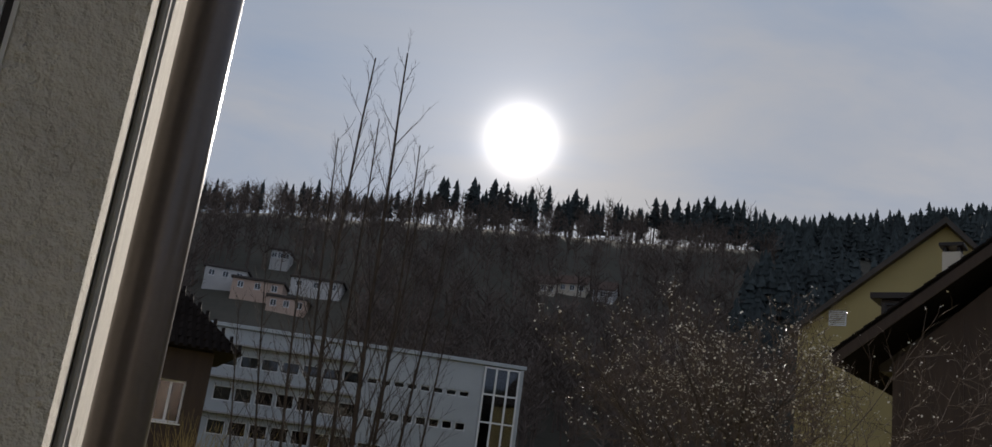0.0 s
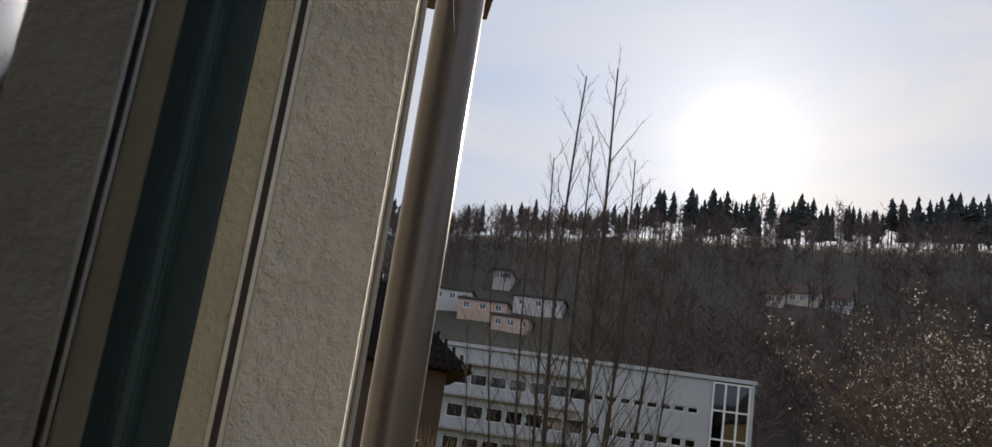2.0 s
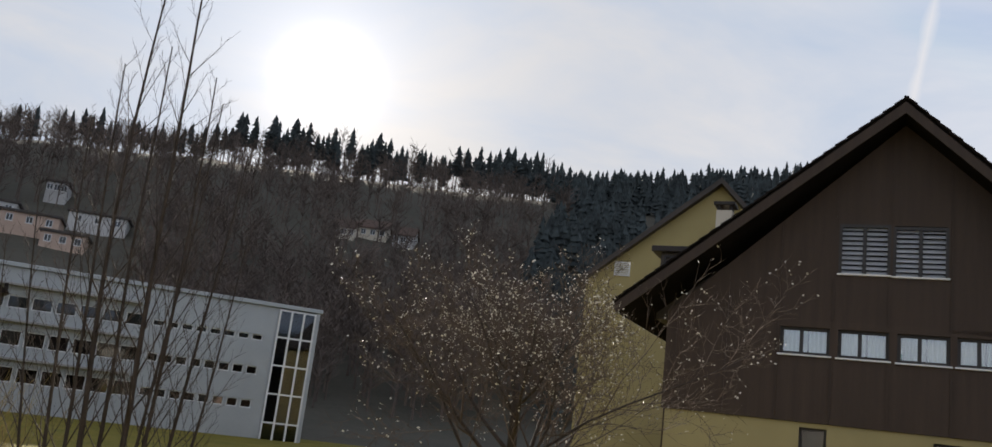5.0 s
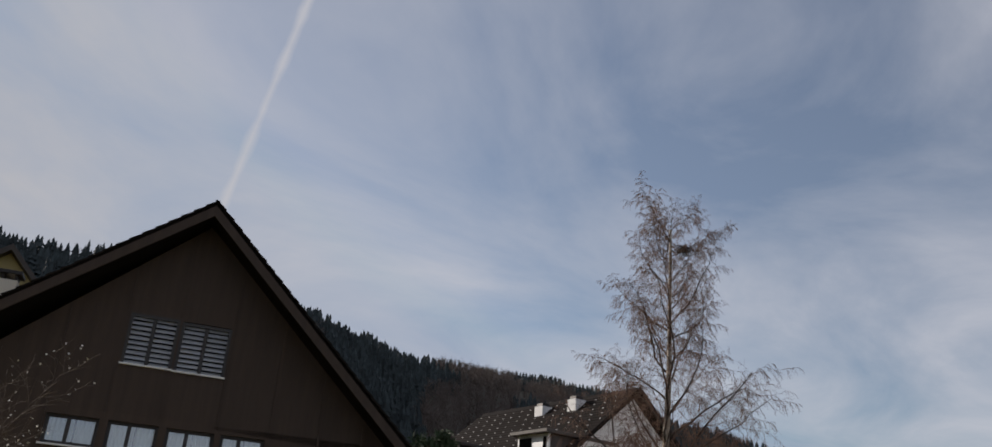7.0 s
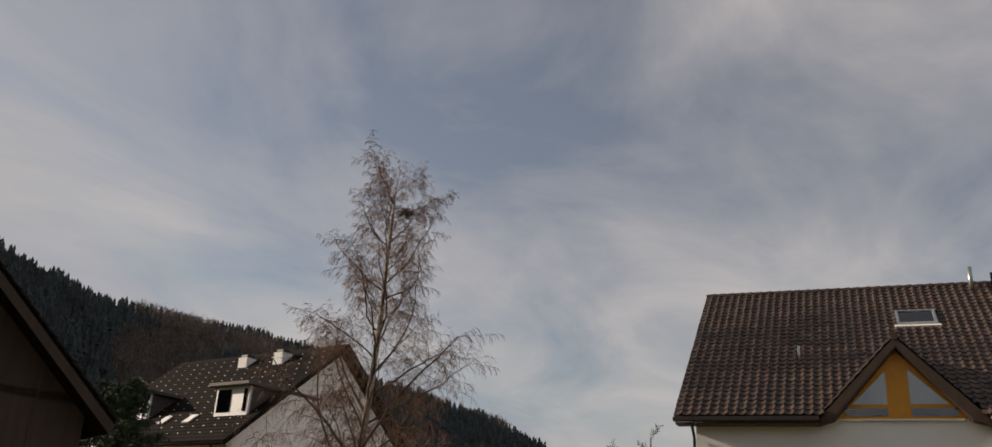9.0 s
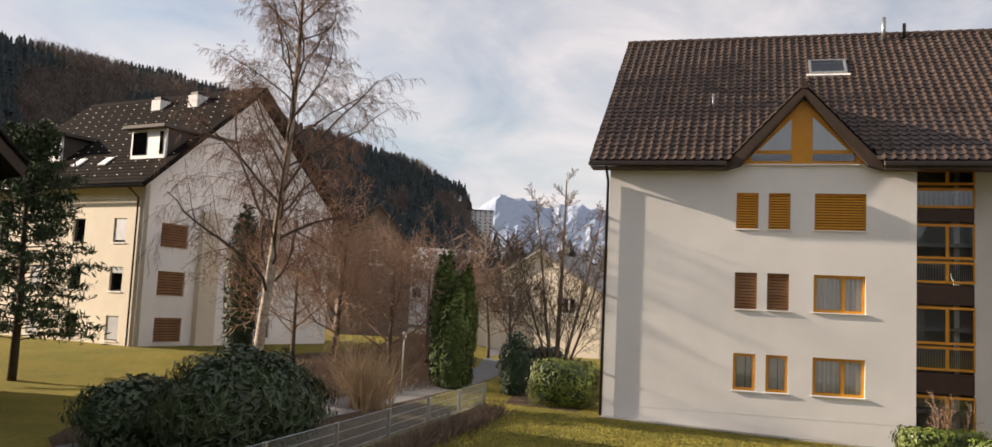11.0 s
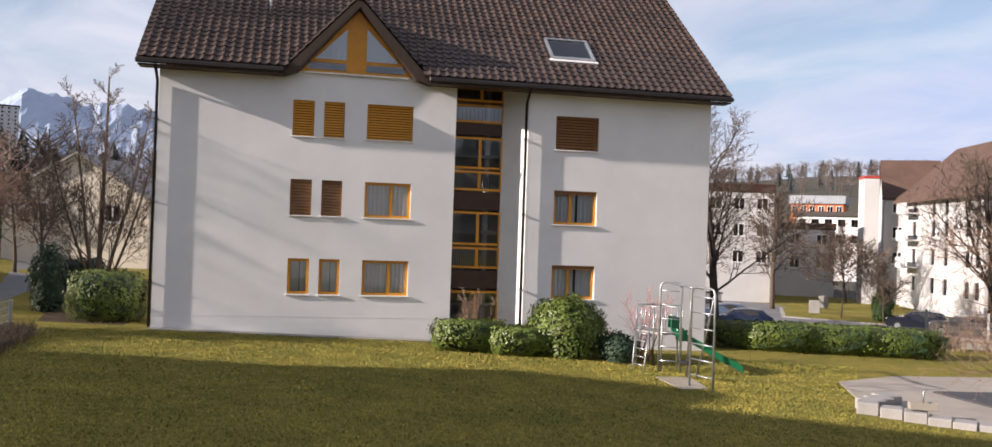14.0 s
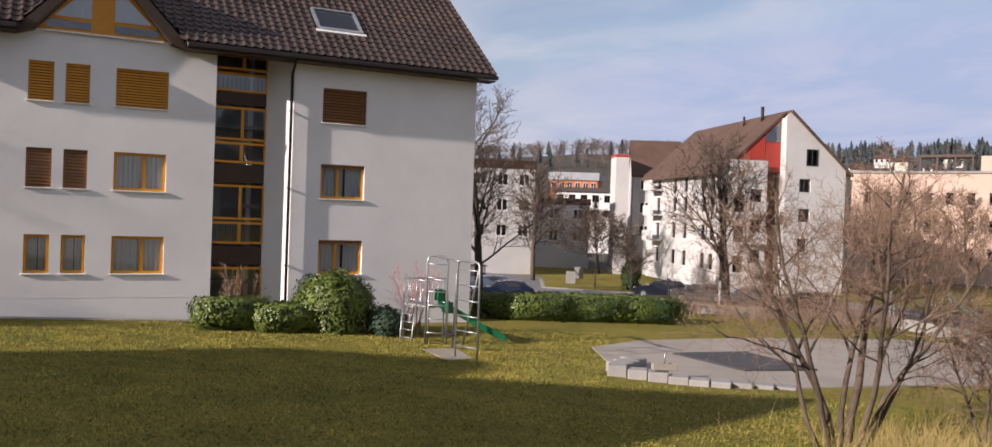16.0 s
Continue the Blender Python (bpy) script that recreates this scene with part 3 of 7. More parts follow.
for i in range(330):
    z = 2.66 + i * 0.0067
    b = len(V)
    V += [(-0.8815, -0.1682, z), (-0.8790, -0.1682, z), (-0.8790, -0.1682, z + 0.003), (-0.8815, -0.1682, z + 0.003), (-0.8815, -0.1690, z), (-0.8790, -0.1690, z), (-0.8790, -0.1690, z + 0.003), (-0.8815, -0.1690, z + 0.003)]
    F += [(b, b + 1, b + 2, b + 3), (b, b + 4, b + 5, b + 1), (b + 3, b + 2, b + 6, b + 7)]
tagged(raw("spacer_hole", V, F, GASKET, sash), kind="stuff")
part("house_room", boxes((-3.5, 3.5, -4.5, -4.3, 2.0, 5.6), (-3.5, -3.3, -4.29, -0.37, 2.0, 5.6), (3.3, 3.5, -4.29, -0.37, 2.0, 5.6), (-3.29, 3.29, -4.29, -0.37, 5.4, 5.6), (-3.29, 3.29, -4.29, -0.37, 2.0, 2.2)), PLASTER, OH)
part("inner_lining", boxes((-0.989, -0.984, -0.355, -0.215, 2.56, 4.98)), FRAME_WHITE, OH, "white inner window lining")
# curtain behind the shut leaf
V, F = [], []
for i in range(61):
    x = -1.7 + 1.75 * i / 60
    y = -0.44 + 0.03 * math.sin(i * 1.1) + 0.015 * math.sin(i * 2.3 + 1)
    V += [(x, y, 2.3), (x, y, 5.2)]
raw("curtain", V, [(2 * i, 2 * i + 2, 2 * i + 3, 2 * i + 1) for i in range(60)], CURTAIN, OH, "pale curtain", smooth=True)
# downpipe on the wall, with a clip
dp = rod("downpipe", [(-1.451, 0.118, 0.0), (-1.451, 0.118, 7.6)], 0.042, PIPE_BROWN, OH, "brown painted downpipe", 24)
for z in (2.2, 4.6):
    part("pipe_clip", boxes((-1.46, -1.44, 0.052, 0.085, z, z + 0.03), bevel=0.004), PIPE_BROWN, dp)
part("corner_strip", boxes((-1.36, -1.16, 0.052, 0.062, -0.2, 7.9), bevel=0.004), CONCRETE, OH, "smooth grey strip on the wall")
part("own_roof", boxes((-9.3, 9.3, -7.0, 0.75, 8.01, 8.2)), SLATE, OH)
part("rear_wall", boxes((-9.0, 9.0, -7.0, -6.7, -0.3, 8.0), (-9.0, -8.7, -6.69, -0.37, -0.3, 8.0), (8.7, 9.0, -6.69, -0.37, -0.3, 8.0)), RENDER_ROUGH, OH)
rod("loose_wire", [(-0.992, 0.0, 4.30), (-1.0, 0.045, 4.22), (-1.02, 0.075, 4.10), (-1.05, 0.10, 3.98)], 0.0012, GUTTER, OH, "thin loose wire", 5)

# White apartment house across the lawn
WB = thing("apartment_house", facing(97.3, 31.7), "white rendered apartment house with brown tiled roof and orange windows", "building")
WIN_ROWS = ((6.62, 7.85), (3.91, 5.14), (1.21, 2.43))
holes = []
for z0, z1 in WIN_ROWS:
    holes += [(-0.62, 0.10, z0, z1), (0.43, 1.13, z0, z1), (1.90, 3.50, z0, z1)]
left_wall = wall_mesh(-4.97, 5.02, -1.2, 8.95, 0.0, 0.36, holes)
prism(left_wall, [(-0.75, 8.95), (3.75, 8.95), (1.50, 11.15)], 0.0, 0.06)
# the triangular gable window sits in front of the gable field, in a shallow frame
wl = part("wall_section", left_wall, PLASTER, WB)
right_wall = wall_mesh(7.67, 14.70, -1.2, 8.95, 0.0, 0.36, [(8.70, 10.32, z0, z1) for z0, z1 in WIN_ROWS])
part("wall_section", right_wall, PLASTER, WB)
part("return_wall", boxes((5.02 - 0.36, 5.02, 0.37, 1.3, -1.2, 8.9)), PLASTER, WB)
bm = bmesh.new()
a = [bm.verts.new(p) for p in ((7.66, 0.002, -1.2), (6.92, 1.1, -1.2), (7.4, 1.1, -1.2), (8.02, 0.34, -1.2))]
b = [bm.verts.new((v.co.x, v.co.y, 8.9)) for v in a]
bm.faces.new(a)
bm.faces.new(b[::-1])
for i in range(4):
    bm.faces.new((a[i], a[(i + 1) % 4], b[(i + 1) % 4], b[i]))
bmesh.ops.recalc_face_normals(bm, faces=bm.faces)
part("splayed_wall", bm, PLASTER, WB)
part("end_wall", boxes((-4.96, -4.61, 0.37, 16.2, -1.2, 8.9), (14.35, 14.69, 0.37, 16.2, -1.2, 8.9), (-4.6, 14.34, 15.85, 16.19, -1.2, 8.9)), PLASTER, WB)
for s in (-4.90, 14.40):
    bm = prism(bmesh.new(), [(0.4, 8.9), (16.0, 8.9), (8.15, 15.0)], s, s + 0.25, m=pose(0, 0, 0, 0, 0, 90) @ Matrix.Scale(-1, 4, (0, 1, 0)))
    part("gable_wall", bm, PLASTER, WB)

for row, (z0, z1) in enumerate(WIN_ROWS):
    for k, (x0, x1) in enumerate(((-0.62, 0.10), (0.43, 1.13), (1.90, 3.50))):
        if row == 0:
            window(WB, x0, x1, z0, z1, 0, ORANGE, blind=ORANGE_SLAT, slat=0.085, label="window with closed orange slatted blind")
        elif row == 1 and k < 2:
            window(WB, x0, x1, z0, z1, 0, ORANGE, blind=BROWN_SLAT, slat=0.10, label="window with lowered brown slatted blind")
        else:
            window(WB, x0, x1, z0, z1, 0, ORANGE, bars=((x0 + x1) / 2 + 0.12,) if k == 2 else (), curtain=True, w=0.095, deep=0.10, label="orange-framed window with net curtain")
    if row == 0:
        window(WB, 8.70, 10.32, z0, z1, 0, ORANGE, blind=BROWN_SLAT, slat=0.105, label="window with lowered brown slatted blind")
    else:
        window(WB, 8.70, 10.32, z0, z1, 0, ORANGE, bars=(9.35,), curtain=True, blind=BROWN_SLAT, blind_drop=0.10, w=0.095, deep=0.11, label="orange-framed window with net curtain")

# stair tower glazing, set back between the wall sections
part("stair_back", boxes((5.0, 7.3, 2.3, 2.36, -1.2, 8.9)), CONCRETE, WB)
part("stair_pier", boxes((6.45, 6.62, 1.75, 2.2, -1.2, 8.85)), PLASTER, WB)
STAIR = [(8.32, 8.85, "glass"), (7.55, 8.22, "brown"), (7.10, 7.52, "panel"), (5.85, 7.02, "door"), (5.05, 5.78, "glass"), (4.35, 5.0, "panel"), (3.05, 4.28, "door"), (2.20, 2.98, "glass"), (1.45, 2.12, "panel"), (-0.4, 1.38, "door")]
for z0, z1, what in STAIR:
    if what == "panel":
        part("spandrel_panel", boxes((5.0, 6.98, 1.08, 1.14, z0, z1), bevel=0.008), BROWN_PANEL, WB)
        continue
    f = part("stair_window", frame_mesh(5.0, 6.98, z0, z1, 1.05, 1.13, 0.085, bars=(6.12,) if what != "brown" else (), rails=()), ORANGE, WB, "orange-framed stairwell glazing")
    for p, q in (((5.08, 6.07), (6.17, 6.90)) if what != "brown" else ((5.08, 6.90),)):
        pane = part("pane", boxes((p, q, 1.085, 1.095, z0 + 0.07, z1 - 0.07)), GLASS, f)
        pane.visible_shadow = False
        if what in ("glass", "brown"):
            for i in range(12):
                xx = p + (q - p) * (i + 0.5) / 12
                part("baluster", boxes((xx - 0.012, xx + 0.012, 1.35, 1.374, z0 + 0.05, z1 - 0.12)), GUTTER, f)
for z in (0.9, 3.6, 6.4):
    part("landing_slab", boxes((5.02, 7.2, 1.3, 2.28, z - 0.12, z)), CONCRETE, WB)

# roof
EAVE_Z, RIDGE_Z, EAVE_Y, RIDGE_Y = 8.86, 15.65, -0.62, 8.1
RX0, RX1 = -5.62, 15.25
SLOPE = math.atan2(RIDGE_Z - EAVE_Z, RIDGE_Y - EAVE_Y)
SWAP = Matrix(((0, 1, 0, 0), (1, 0, 0, 0), (0, 0, 1, 0), (0, 0, 0, 1)))
GA, GL, GR, GZ0 = (1.5, 11.42), -0.97, 3.97, 8.80
CUT_Y = 0.02
CUT_Z = EAVE_Z + (CUT_Y - EAVE_Y) * math.tan(SLOPE)
bm = prism(bmesh.new(), [(CUT_Y, CUT_Z), (RIDGE_Y, RIDGE_Z), (16.8, EAVE_Z), (16.8, EAVE_Z - 0.2), (RIDGE_Y, RIDGE_Z - 0.22), (CUT_Y, CUT_Z - 0.2)], RX0, RX1, m=SWAP)
for p, q in ((RX0, GL), (GR, RX1)):
    prism(bm, [(EAVE_Y, EAVE_Z), (CUT_Y, CUT_Z), (CUT_Y, CUT_Z - 0.2), (EAVE_Y, EAVE_Z - 0.2)], p, q, m=SWAP)
roof = part("roof", bm, TILE, WB, "dark brown pantile roof")
part("gutter", boxes((RX0 - 0.02, -0.95, EAVE_Y - 0.13, EAVE_Y - 0.004, EAVE_Z - 0.19, EAVE_Z - 0.05), (3.95, RX1 + 0.02, EAVE_Y - 0.13, EAVE_Y - 0.004, EAVE_Z - 0.19, EAVE_Z - 0.05), bevel=0.02), GUTTER, WB, "dark metal gutter")
part("soffit", boxes((RX0 + 0.05, GL, EAVE_Y + 0.01, -0.003, EAVE_Z - 0.26, EAVE_Z - 0.205), (GR, RX1 - 0.05, EAVE_Y + 0.01, -0.003, EAVE_Z - 0.26, EAVE_Z - 0.205)), BROWN_PANEL, WB)
# gablet over the triangular window
OUT = [(GL, GZ0), GA, (GR, GZ0), (GR, GZ0 - 0.2), (3.5, GZ0 - 0.05), (GA[0], GA[1] - 0.36), (-0.5, GZ0 - 0.05), (GL, GZ0 - 0.2)]
gablet = part("gablet_roof", prism(bmesh.new(), OUT, -0.40, 3.9), TILE, WB, "small tiled gable over the attic window")
part("verge_board", prism(bmesh.new(), [(GL + 0.02, GZ0 - 0.02), (GA[0], GA[1] - 0.03), (GR - 0.02, GZ0 - 0.02), (GR - 0.02, GZ0 - 0.22), (3.55, GZ0 - 0.02), (GA[0], GA[1] - 0.30), (-0.55, GZ0 - 0.02), (GL + 0.02, GZ0 - 0.22)], -0.43, -0.403), TIMBER, WB)
tri = prism(bmesh.new(), [(-0.40, 8.84), (3.38, 8.84), (3.30, 9.14), (1.49, 11.02), (-0.32, 9.14)], -0.06, -0.004)
attic = part("attic_window", tri, ORANGE, WB, "triangular orange-framed attic window")
for pts, mat in (([(0.06, 9.30), (1.12, 9.30), (1.12, 10.36)][::-1], GLASS_DARK), ([(1.80, 9.30), (2.92, 9.30), (1.80, 10.42)][::-1], GLASS_DARK), ([(-0.16, 8.93), (1.12, 8.93), (1.12, 9.17), (-0.16, 9.17)], GLASS_DARK), ([(1.80, 8.93), (3.14, 8.93), (3.14, 9.17), (1.80, 9.17)], GLASS_DARK)):
    # thin backings close behind the panes: curtain white above, painted room shade below
    part("room_back", prism(bmesh.new(), pts, -0.070, -0.0625), CURTAIN if mat is GLASS_DARK and pts[0][1] > 9.2 else ROOM_SHADE, attic)
    part("pane", prism(bmesh.new(), pts, -0.082, -0.075), GLASS, attic).visible_shadow = False
part("sill", boxes((-0.3, 3.28, -0.12, -0.003, 8.78, 8.83), bevel=0.006), SILL, attic)
# skylights
for x0, x1, s0, s1 in ((8.65, 10.35, 1.85, 3.45), (1.92, 3.32, 6.95, 8.25)):
    m = pose(0, EAVE_Y, EAVE_Z, math.degrees(SLOPE), 0, 0)
    bm = bmesh.new()
    box(bm, x0, x1, s0, s0 + 0.09, 0.0, 0.16)
    box(bm, x0, x1, s1 - 0.09, s1, 0.0, 0.16)
    box(bm, x0, x0 + 0.09, s0 + 0.09, s1 - 0.09, 0.0, 0.16)
    box(bm, x1 - 0.09, x1, s0 + 0.09, s1 - 0.09, 0.0, 0.16)
    bmesh.ops.transform(bm, matrix=m, verts=bm.verts)
    sk = part("skylight", bm, STEEL, WB, "roof skylight with grey metal frame")
    bm = boxes((x0 + 0.08, x1 - 0.08, s0 + 0.08, s1 - 0.08, 0.10, 0.12))
    bmesh.ops.transform(bm, matrix=m, verts=bm.verts)
    part("pane", bm, GLASS_DARK, sk).visible_shadow = False
    bm = boxes((x0 - 0.1, x1 + 0.1, s0 - 0.16, s0 - 0.004, 0.03, 0.10))
    bmesh.ops.transform(bm, matrix=m, verts=bm.verts)
    part("flashing", bm, SILL, sk)
# downpipes with brackets
for x, y, z0, z1 in ((-5.02, -0.1, 0.05, 8.65), (7.55, -0.12, -0.6, 8.65)):
    p = rod("downpipe", [(x, EAVE_Y - 0.05, z1), (x, EAVE_Y + 0.1, z1 - 0.12), (x, y, z1 - 0.45), (x, y, z0)], 0.05, GUTTER, WB, "dark metal downpipe")
    for z in (1.5, 4.2, 6.9):
        part("bracket", boxes((x - 0.065, x + 0.065, y - 0.06, y + 0.12, z, z + 0.04)), GUTTER, p)
rod("flue", [(4.95, 7.6, 15.3), (4.95, 7.6, 16.25)], 0.09, STEEL, WB, "metal flue", 10)
rod("flue", [(5.75, 7.7, 15.3), (5.75, 7.7, 16.0)], 0.07, GUTTER, WB, "dark metal flue", 10)
rod("vent_pipe", [(-1.6, 2.6, 11.3), (-1.6, 2.6, 11.95)], 0.05, STEEL, WB, "small metal vent")
part("plinth_line", boxes((-4.99, 5.03, -0.006, -0.002, 0.43, 0.445), (7.7, 14.71, -0.006, -0.002, 0.43, 0.445)), PLASTER, WB)

# Dark timber house
DH = thing("timber_house", facing(37.5, 24.0), "tall dark brown timber-clad gabled house with tiled roof", "building")
UPPER = [(-1.20, -0.04, 8.24, 9.50), (0.06, 1.26, 8.22, 9.46)]
LOWER = [(-2.55, -1.36, 6.13, 6.82), (-1.17, 0.0, 6.12, 6.82), (0.18, 1.33, 6.11, 6.81), (1.48, 2.57, 6.11, 6.81)]
WALL_L, WALL_R = -5.45, 6.22
bm = wall_mesh(WALL_L, WALL_R, 4.47, 7.0, 0.0, 0.3, LOWER)
part("boarded_wall", bm, TIMBER, DH)
# gable field above, with the pair of attic windows
apex = (0.26, 12.15)


def gable_z(x):
    return apex[1] - (apex[0] - x) * (apex[1] - 7.0) / (apex[0] - WALL_L) if x < apex[0] else apex[1] - (x - apex[0]) * (apex[1] - 6.75) / (WALL_R - apex[0])


bm = bmesh.new()
for outline in ([(WALL_L, 7.0), (-1.2, 7.0), (-1.2, gable_z(-1.2))], [(1.26, 6.9), (WALL_R, 6.75), (1.26, gable_z(1.26))], [(-1.2, 7.0), (1.26, 7.0), (1.26, 8.22), (-1.2, 8.22)], [(-0.04, 8.22), (0.06, 8.22), (0.06, 9.5), (-0.04, 9.5)], [(-1.2, 9.5), (1.26, 9.5), (1.26, gable_z(1.26)), apex, (-1.2, gable_z(-1.2))]):
    prism(bm, outline, 0.0, 0.3)
part("boarded_gable", bm, TIMBER, DH)
for x in (-5.2, -3.9, -2.62, -1.32, -0.02, 1.36, 2.66, 3.9, 5.05):
    top = gable_z(x) - 0.15
    spans = [(4.5, 5.98), (6.98, 8.1), (9.6, top)] if -1.4 < x < 1.3 else [(4.5, 5.98), (6.98, top)] if -2.6 < x < 2.7 else [(4.5, top)]
    for a, b in spans:
        if b > a + 0.1:
            part("cover_strip", boxes((x - 0.03, x + 0.03, -0.028, -0.002, a, b)), TIMBER, DH)
for x0, x1, z0, z1 in UPPER:
    window(DH, x0, x1, z0, z1, 0, FRAME_DARK, bars=((x0 + x1) / 2,), blind=SLAT_GREY, slat=0.125, deep=0.12, label="dark-framed window with grey slatted blind")
    part("blind_guide", boxes(((x0 + x1) / 2 - 0.045, (x0 + x1) / 2 + 0.045, 0.005, 0.05, z0, z1), (x0 - 0.02, x0 + 0.05, -0.012, 0.05, z0, z1 + 0.02), (x1 - 0.05, x1 + 0.02, -0.012, 0.05, z0, z1 + 0.02), (x0 + 0.05, x1 - 0.05, -0.012, 0.05, z1 - 0.06, z1 + 0.02)), FRAME_DARK, DH)
for x0, x1, z0, z1 in LOWER:
    f = window(DH, x0, x1, z0, z1, 0, FRAME_DARK, bars=((x0 + x1) / 2 - 0.08,), curtain=True, deep=0.1, w=0.075, glass=GLASS_COATED, label="dark-framed window with pale curtain")
part("green_vase", boxes((0.26, 0.36, 0.24, 0.3, 6.15, 6.36)), GREEN_PLASTIC, DH)
# rendered storeys below
bm = wall_mesh(WALL_L + 0.1, 4.4, 0.0, 4.465, 0.06, 0.3, [(-2.0, -1.35, 2.6, 4.35), (1.0, 1.9, 2.6, 4.3)])
part("rendered_wall", bm, PLASTER_YELLOW, DH)
for x0, x1 in ((-2.0, -1.35), (1.0, 1.9)):
    window(DH, x0, x1, 2.6, 4.3 if x0 > 0 else 4.35, 0.06, FRAME_DARK, bars=(), deep=0.12, sill=False)
# corner loggia with boarded parapet
part("loggia_wall", boxes((4.4, 6.2, 2.2, 2.4, 0.0, 4.46), (4.41, 4.6, 0.38, 2.19, 0.0, 4.46)), PLASTER, DH)
part("loggia_slab", boxes((4.42, 6.24, 0.08, 2.18, 2.38, 2.52)), CONCRETE, DH)
part("corner_post", boxes((6.08, 6.2, 0.1, 0.22, 2.53, 4.46), bevel=0.01), TIMBER, DH)
for i in range(4):
    z = 2.56 + i * 0.16
    part("parapet_board", boxes((4.42, 6.26, 0.0, 0.03, z, z + 0.145), bevel=0.006), TIMBER_RED, DH)
    part("parapet_board", boxes((6.23, 6.26, 0.04, 2.1, z, z + 0.145), bevel=0.006), TIMBER_RED, DH)
rod("handrail", [(4.42, 0.02, 3.42), (6.24, 0.02, 3.42), (6.24, 2.1, 3.42)], 0.02, GUTTER, DH)
part("lower_wall", boxes((4.42, 6.0, 0.3, 0.5, 0.0, 1.1)), PLASTER, DH)
f = part("lower_window", frame_mesh(4.42, 6.14, 1.1, 2.36, 0.3, 0.38, 0.07, bars=(5.2,)), FRAME_WHITE, DH, "white-framed ground floor window")
part("pane", boxes((4.48, 5.16, 0.33, 0.34, 1.15, 2.3)), GLASS_DARK, f)
part("pane", boxes((5.24, 6.08, 0.33, 0.34, 1.15, 2.3)), GLASS_DARK, f)
part("side_wall", boxes((6.0, 6.2, 2.41, 14.0, 0.0, 6.7), (WALL_L, WALL_L + 0.25, 0.31, 14.0, 0.0, 6.9)), TIMBER, DH)
part("back_wall", boxes((WALL_L + 0.26, 5.99, 13.8, 14.0, 0.0, 6.7)), TIMBER, DH)
# roof with wide verge
L0, R0, AP = (-6.76, 7.02), (6.73, 6.36), (0.25, 12.52)
bm = prism(bmesh.new(), [L0, AP, R0, (R0[0] - 0.1, R0[1] - 0.24), (AP[0], AP[1] - 0.34), (L0[0] + 0.1, L0[1] - 0.24)], -0.85, 14.9)
dh_roof = part("roof", bm, TILE_DARK, DH, "dark tiled saddle roof with wide verges")
part("verge_board", prism(bmesh.new(), [(L0[0] + 0.03, L0[1] - 0.05), (AP[0], AP[1] - 0.07), (R0[0] - 0.03, R0[1] - 0.05), (R0[0] - 0.12, R0[1] - 0.27), (AP[0], AP[1] - 0.36), (L0[0] + 0.12, L0[1] - 0.27)], -0.90, -0.853), TIMBER, DH)
# verge tiles, one stepped over the next
bm = bmesh.new()
box(bm, -0.19, 0.19, -0.11, 0.11, -0.02, 0.035, bevel=0.012)
me = bpy.data.meshes.new("verge_tile")
bm.to_mesh(me)
bm.free()
me.materials.append(TILE_DARK)
for a, b in ((AP, R0), (AP, L0)):
    d = Vector((b[0] - a[0], 0, b[1] - a[1]))
    ang = math.degrees(math.atan2(-d.z, d.x))
    count = int(d.length / 0.335)
    for i in range(count):
        p = Vector((a[0], 0, a[1])) + d * ((i + 0.4) / count)
        ob = new("verge_tile", me)
        ob.parent = dh_roof
        ob.matrix_local = pose(p.x, -0.82, p.z + 0.05, 0, ang + (-5 if b is R0 else 5), 0)
# unseen block added at the ridge's rear end to cast the step in the lawn's shade
part("roof_lantern", prism(bmesh.new(), [(-1.0, 11.0), (1.5, 11.0), (1.5, 13.55), (0.25, 13.75), (-1.0, 13.55)], 9.4, 14.6), TILE_DARK, DH)
# chimney and dormer on the left slope
ch = part("chimney", boxes((-4.78, -4.32, 2.3, 2.8, 8.3, 10.45), bevel=0.01), PLASTER_CREAM, DH, "cream chimney with dark cap")
part("chimney_cap", boxes((-4.86, -4.24, 2.22, 2.88, 10.60, 10.70), bevel=0.01), GUTTER, ch)
part("chimney_cap_leg", boxes((-4.76, -4.68, 2.35, 2.75, 10.453, 10.60), (-4.42, -4.34, 2.35, 2.75, 10.453, 10.60)), GUTTER, ch)
dm = part("dormer", boxes((-6.15, -4.3, 1.6, 3.6, 7.0, 8.95)), SLATE, DH, "dark clad roof dormer")
part("dormer_roof", boxes((-6.4, -4.2, 1.4, 3.8, 8.955, 9.12), bevel=0.01), GUTTER, dm)
part("dormer_window", frame_mesh(-6.05, -5.3, 8.1, 8.85, 1.55, 1.597, 0.05), FRAME_DARK, dm)

# Yellow gabled house behind it
YH = thing("yellow_house", facing(25.0, 40.0, turn=30), "yellow rendered house with dark steep roof and dormer", "building")
bm = prism(bmesh.new(), [(-3.97, 0.0), (6.5, 0.0), (6.5, 9.9), (1.68, 14.95), (-3.97, 10.35)], 0.0, 0.3)
part("gable_wall", bm, PLASTER_YELLOW, YH)
part("side_wall", boxes((-3.97, -3.7, 0.31, 12, 0, 10.2)), PLASTER_YELLOW, YH)
bm = prism(bmesh.new(), [(-4.36, 10.25), (1.68, 15.25), (6.9, 9.7), (6.9, 9.45), (1.68, 14.98), (-4.3, 10.05)], -0.45, 12)
part("roof", bm, SLATE, YH, "dark tiled roof")
vent = part("louvre_vent", frame_mesh(-2.75, -2.05, 10.62, 11.26, -0.05, 0.0, 0.06), FRAME_WHITE, YH, "white louvred vent")
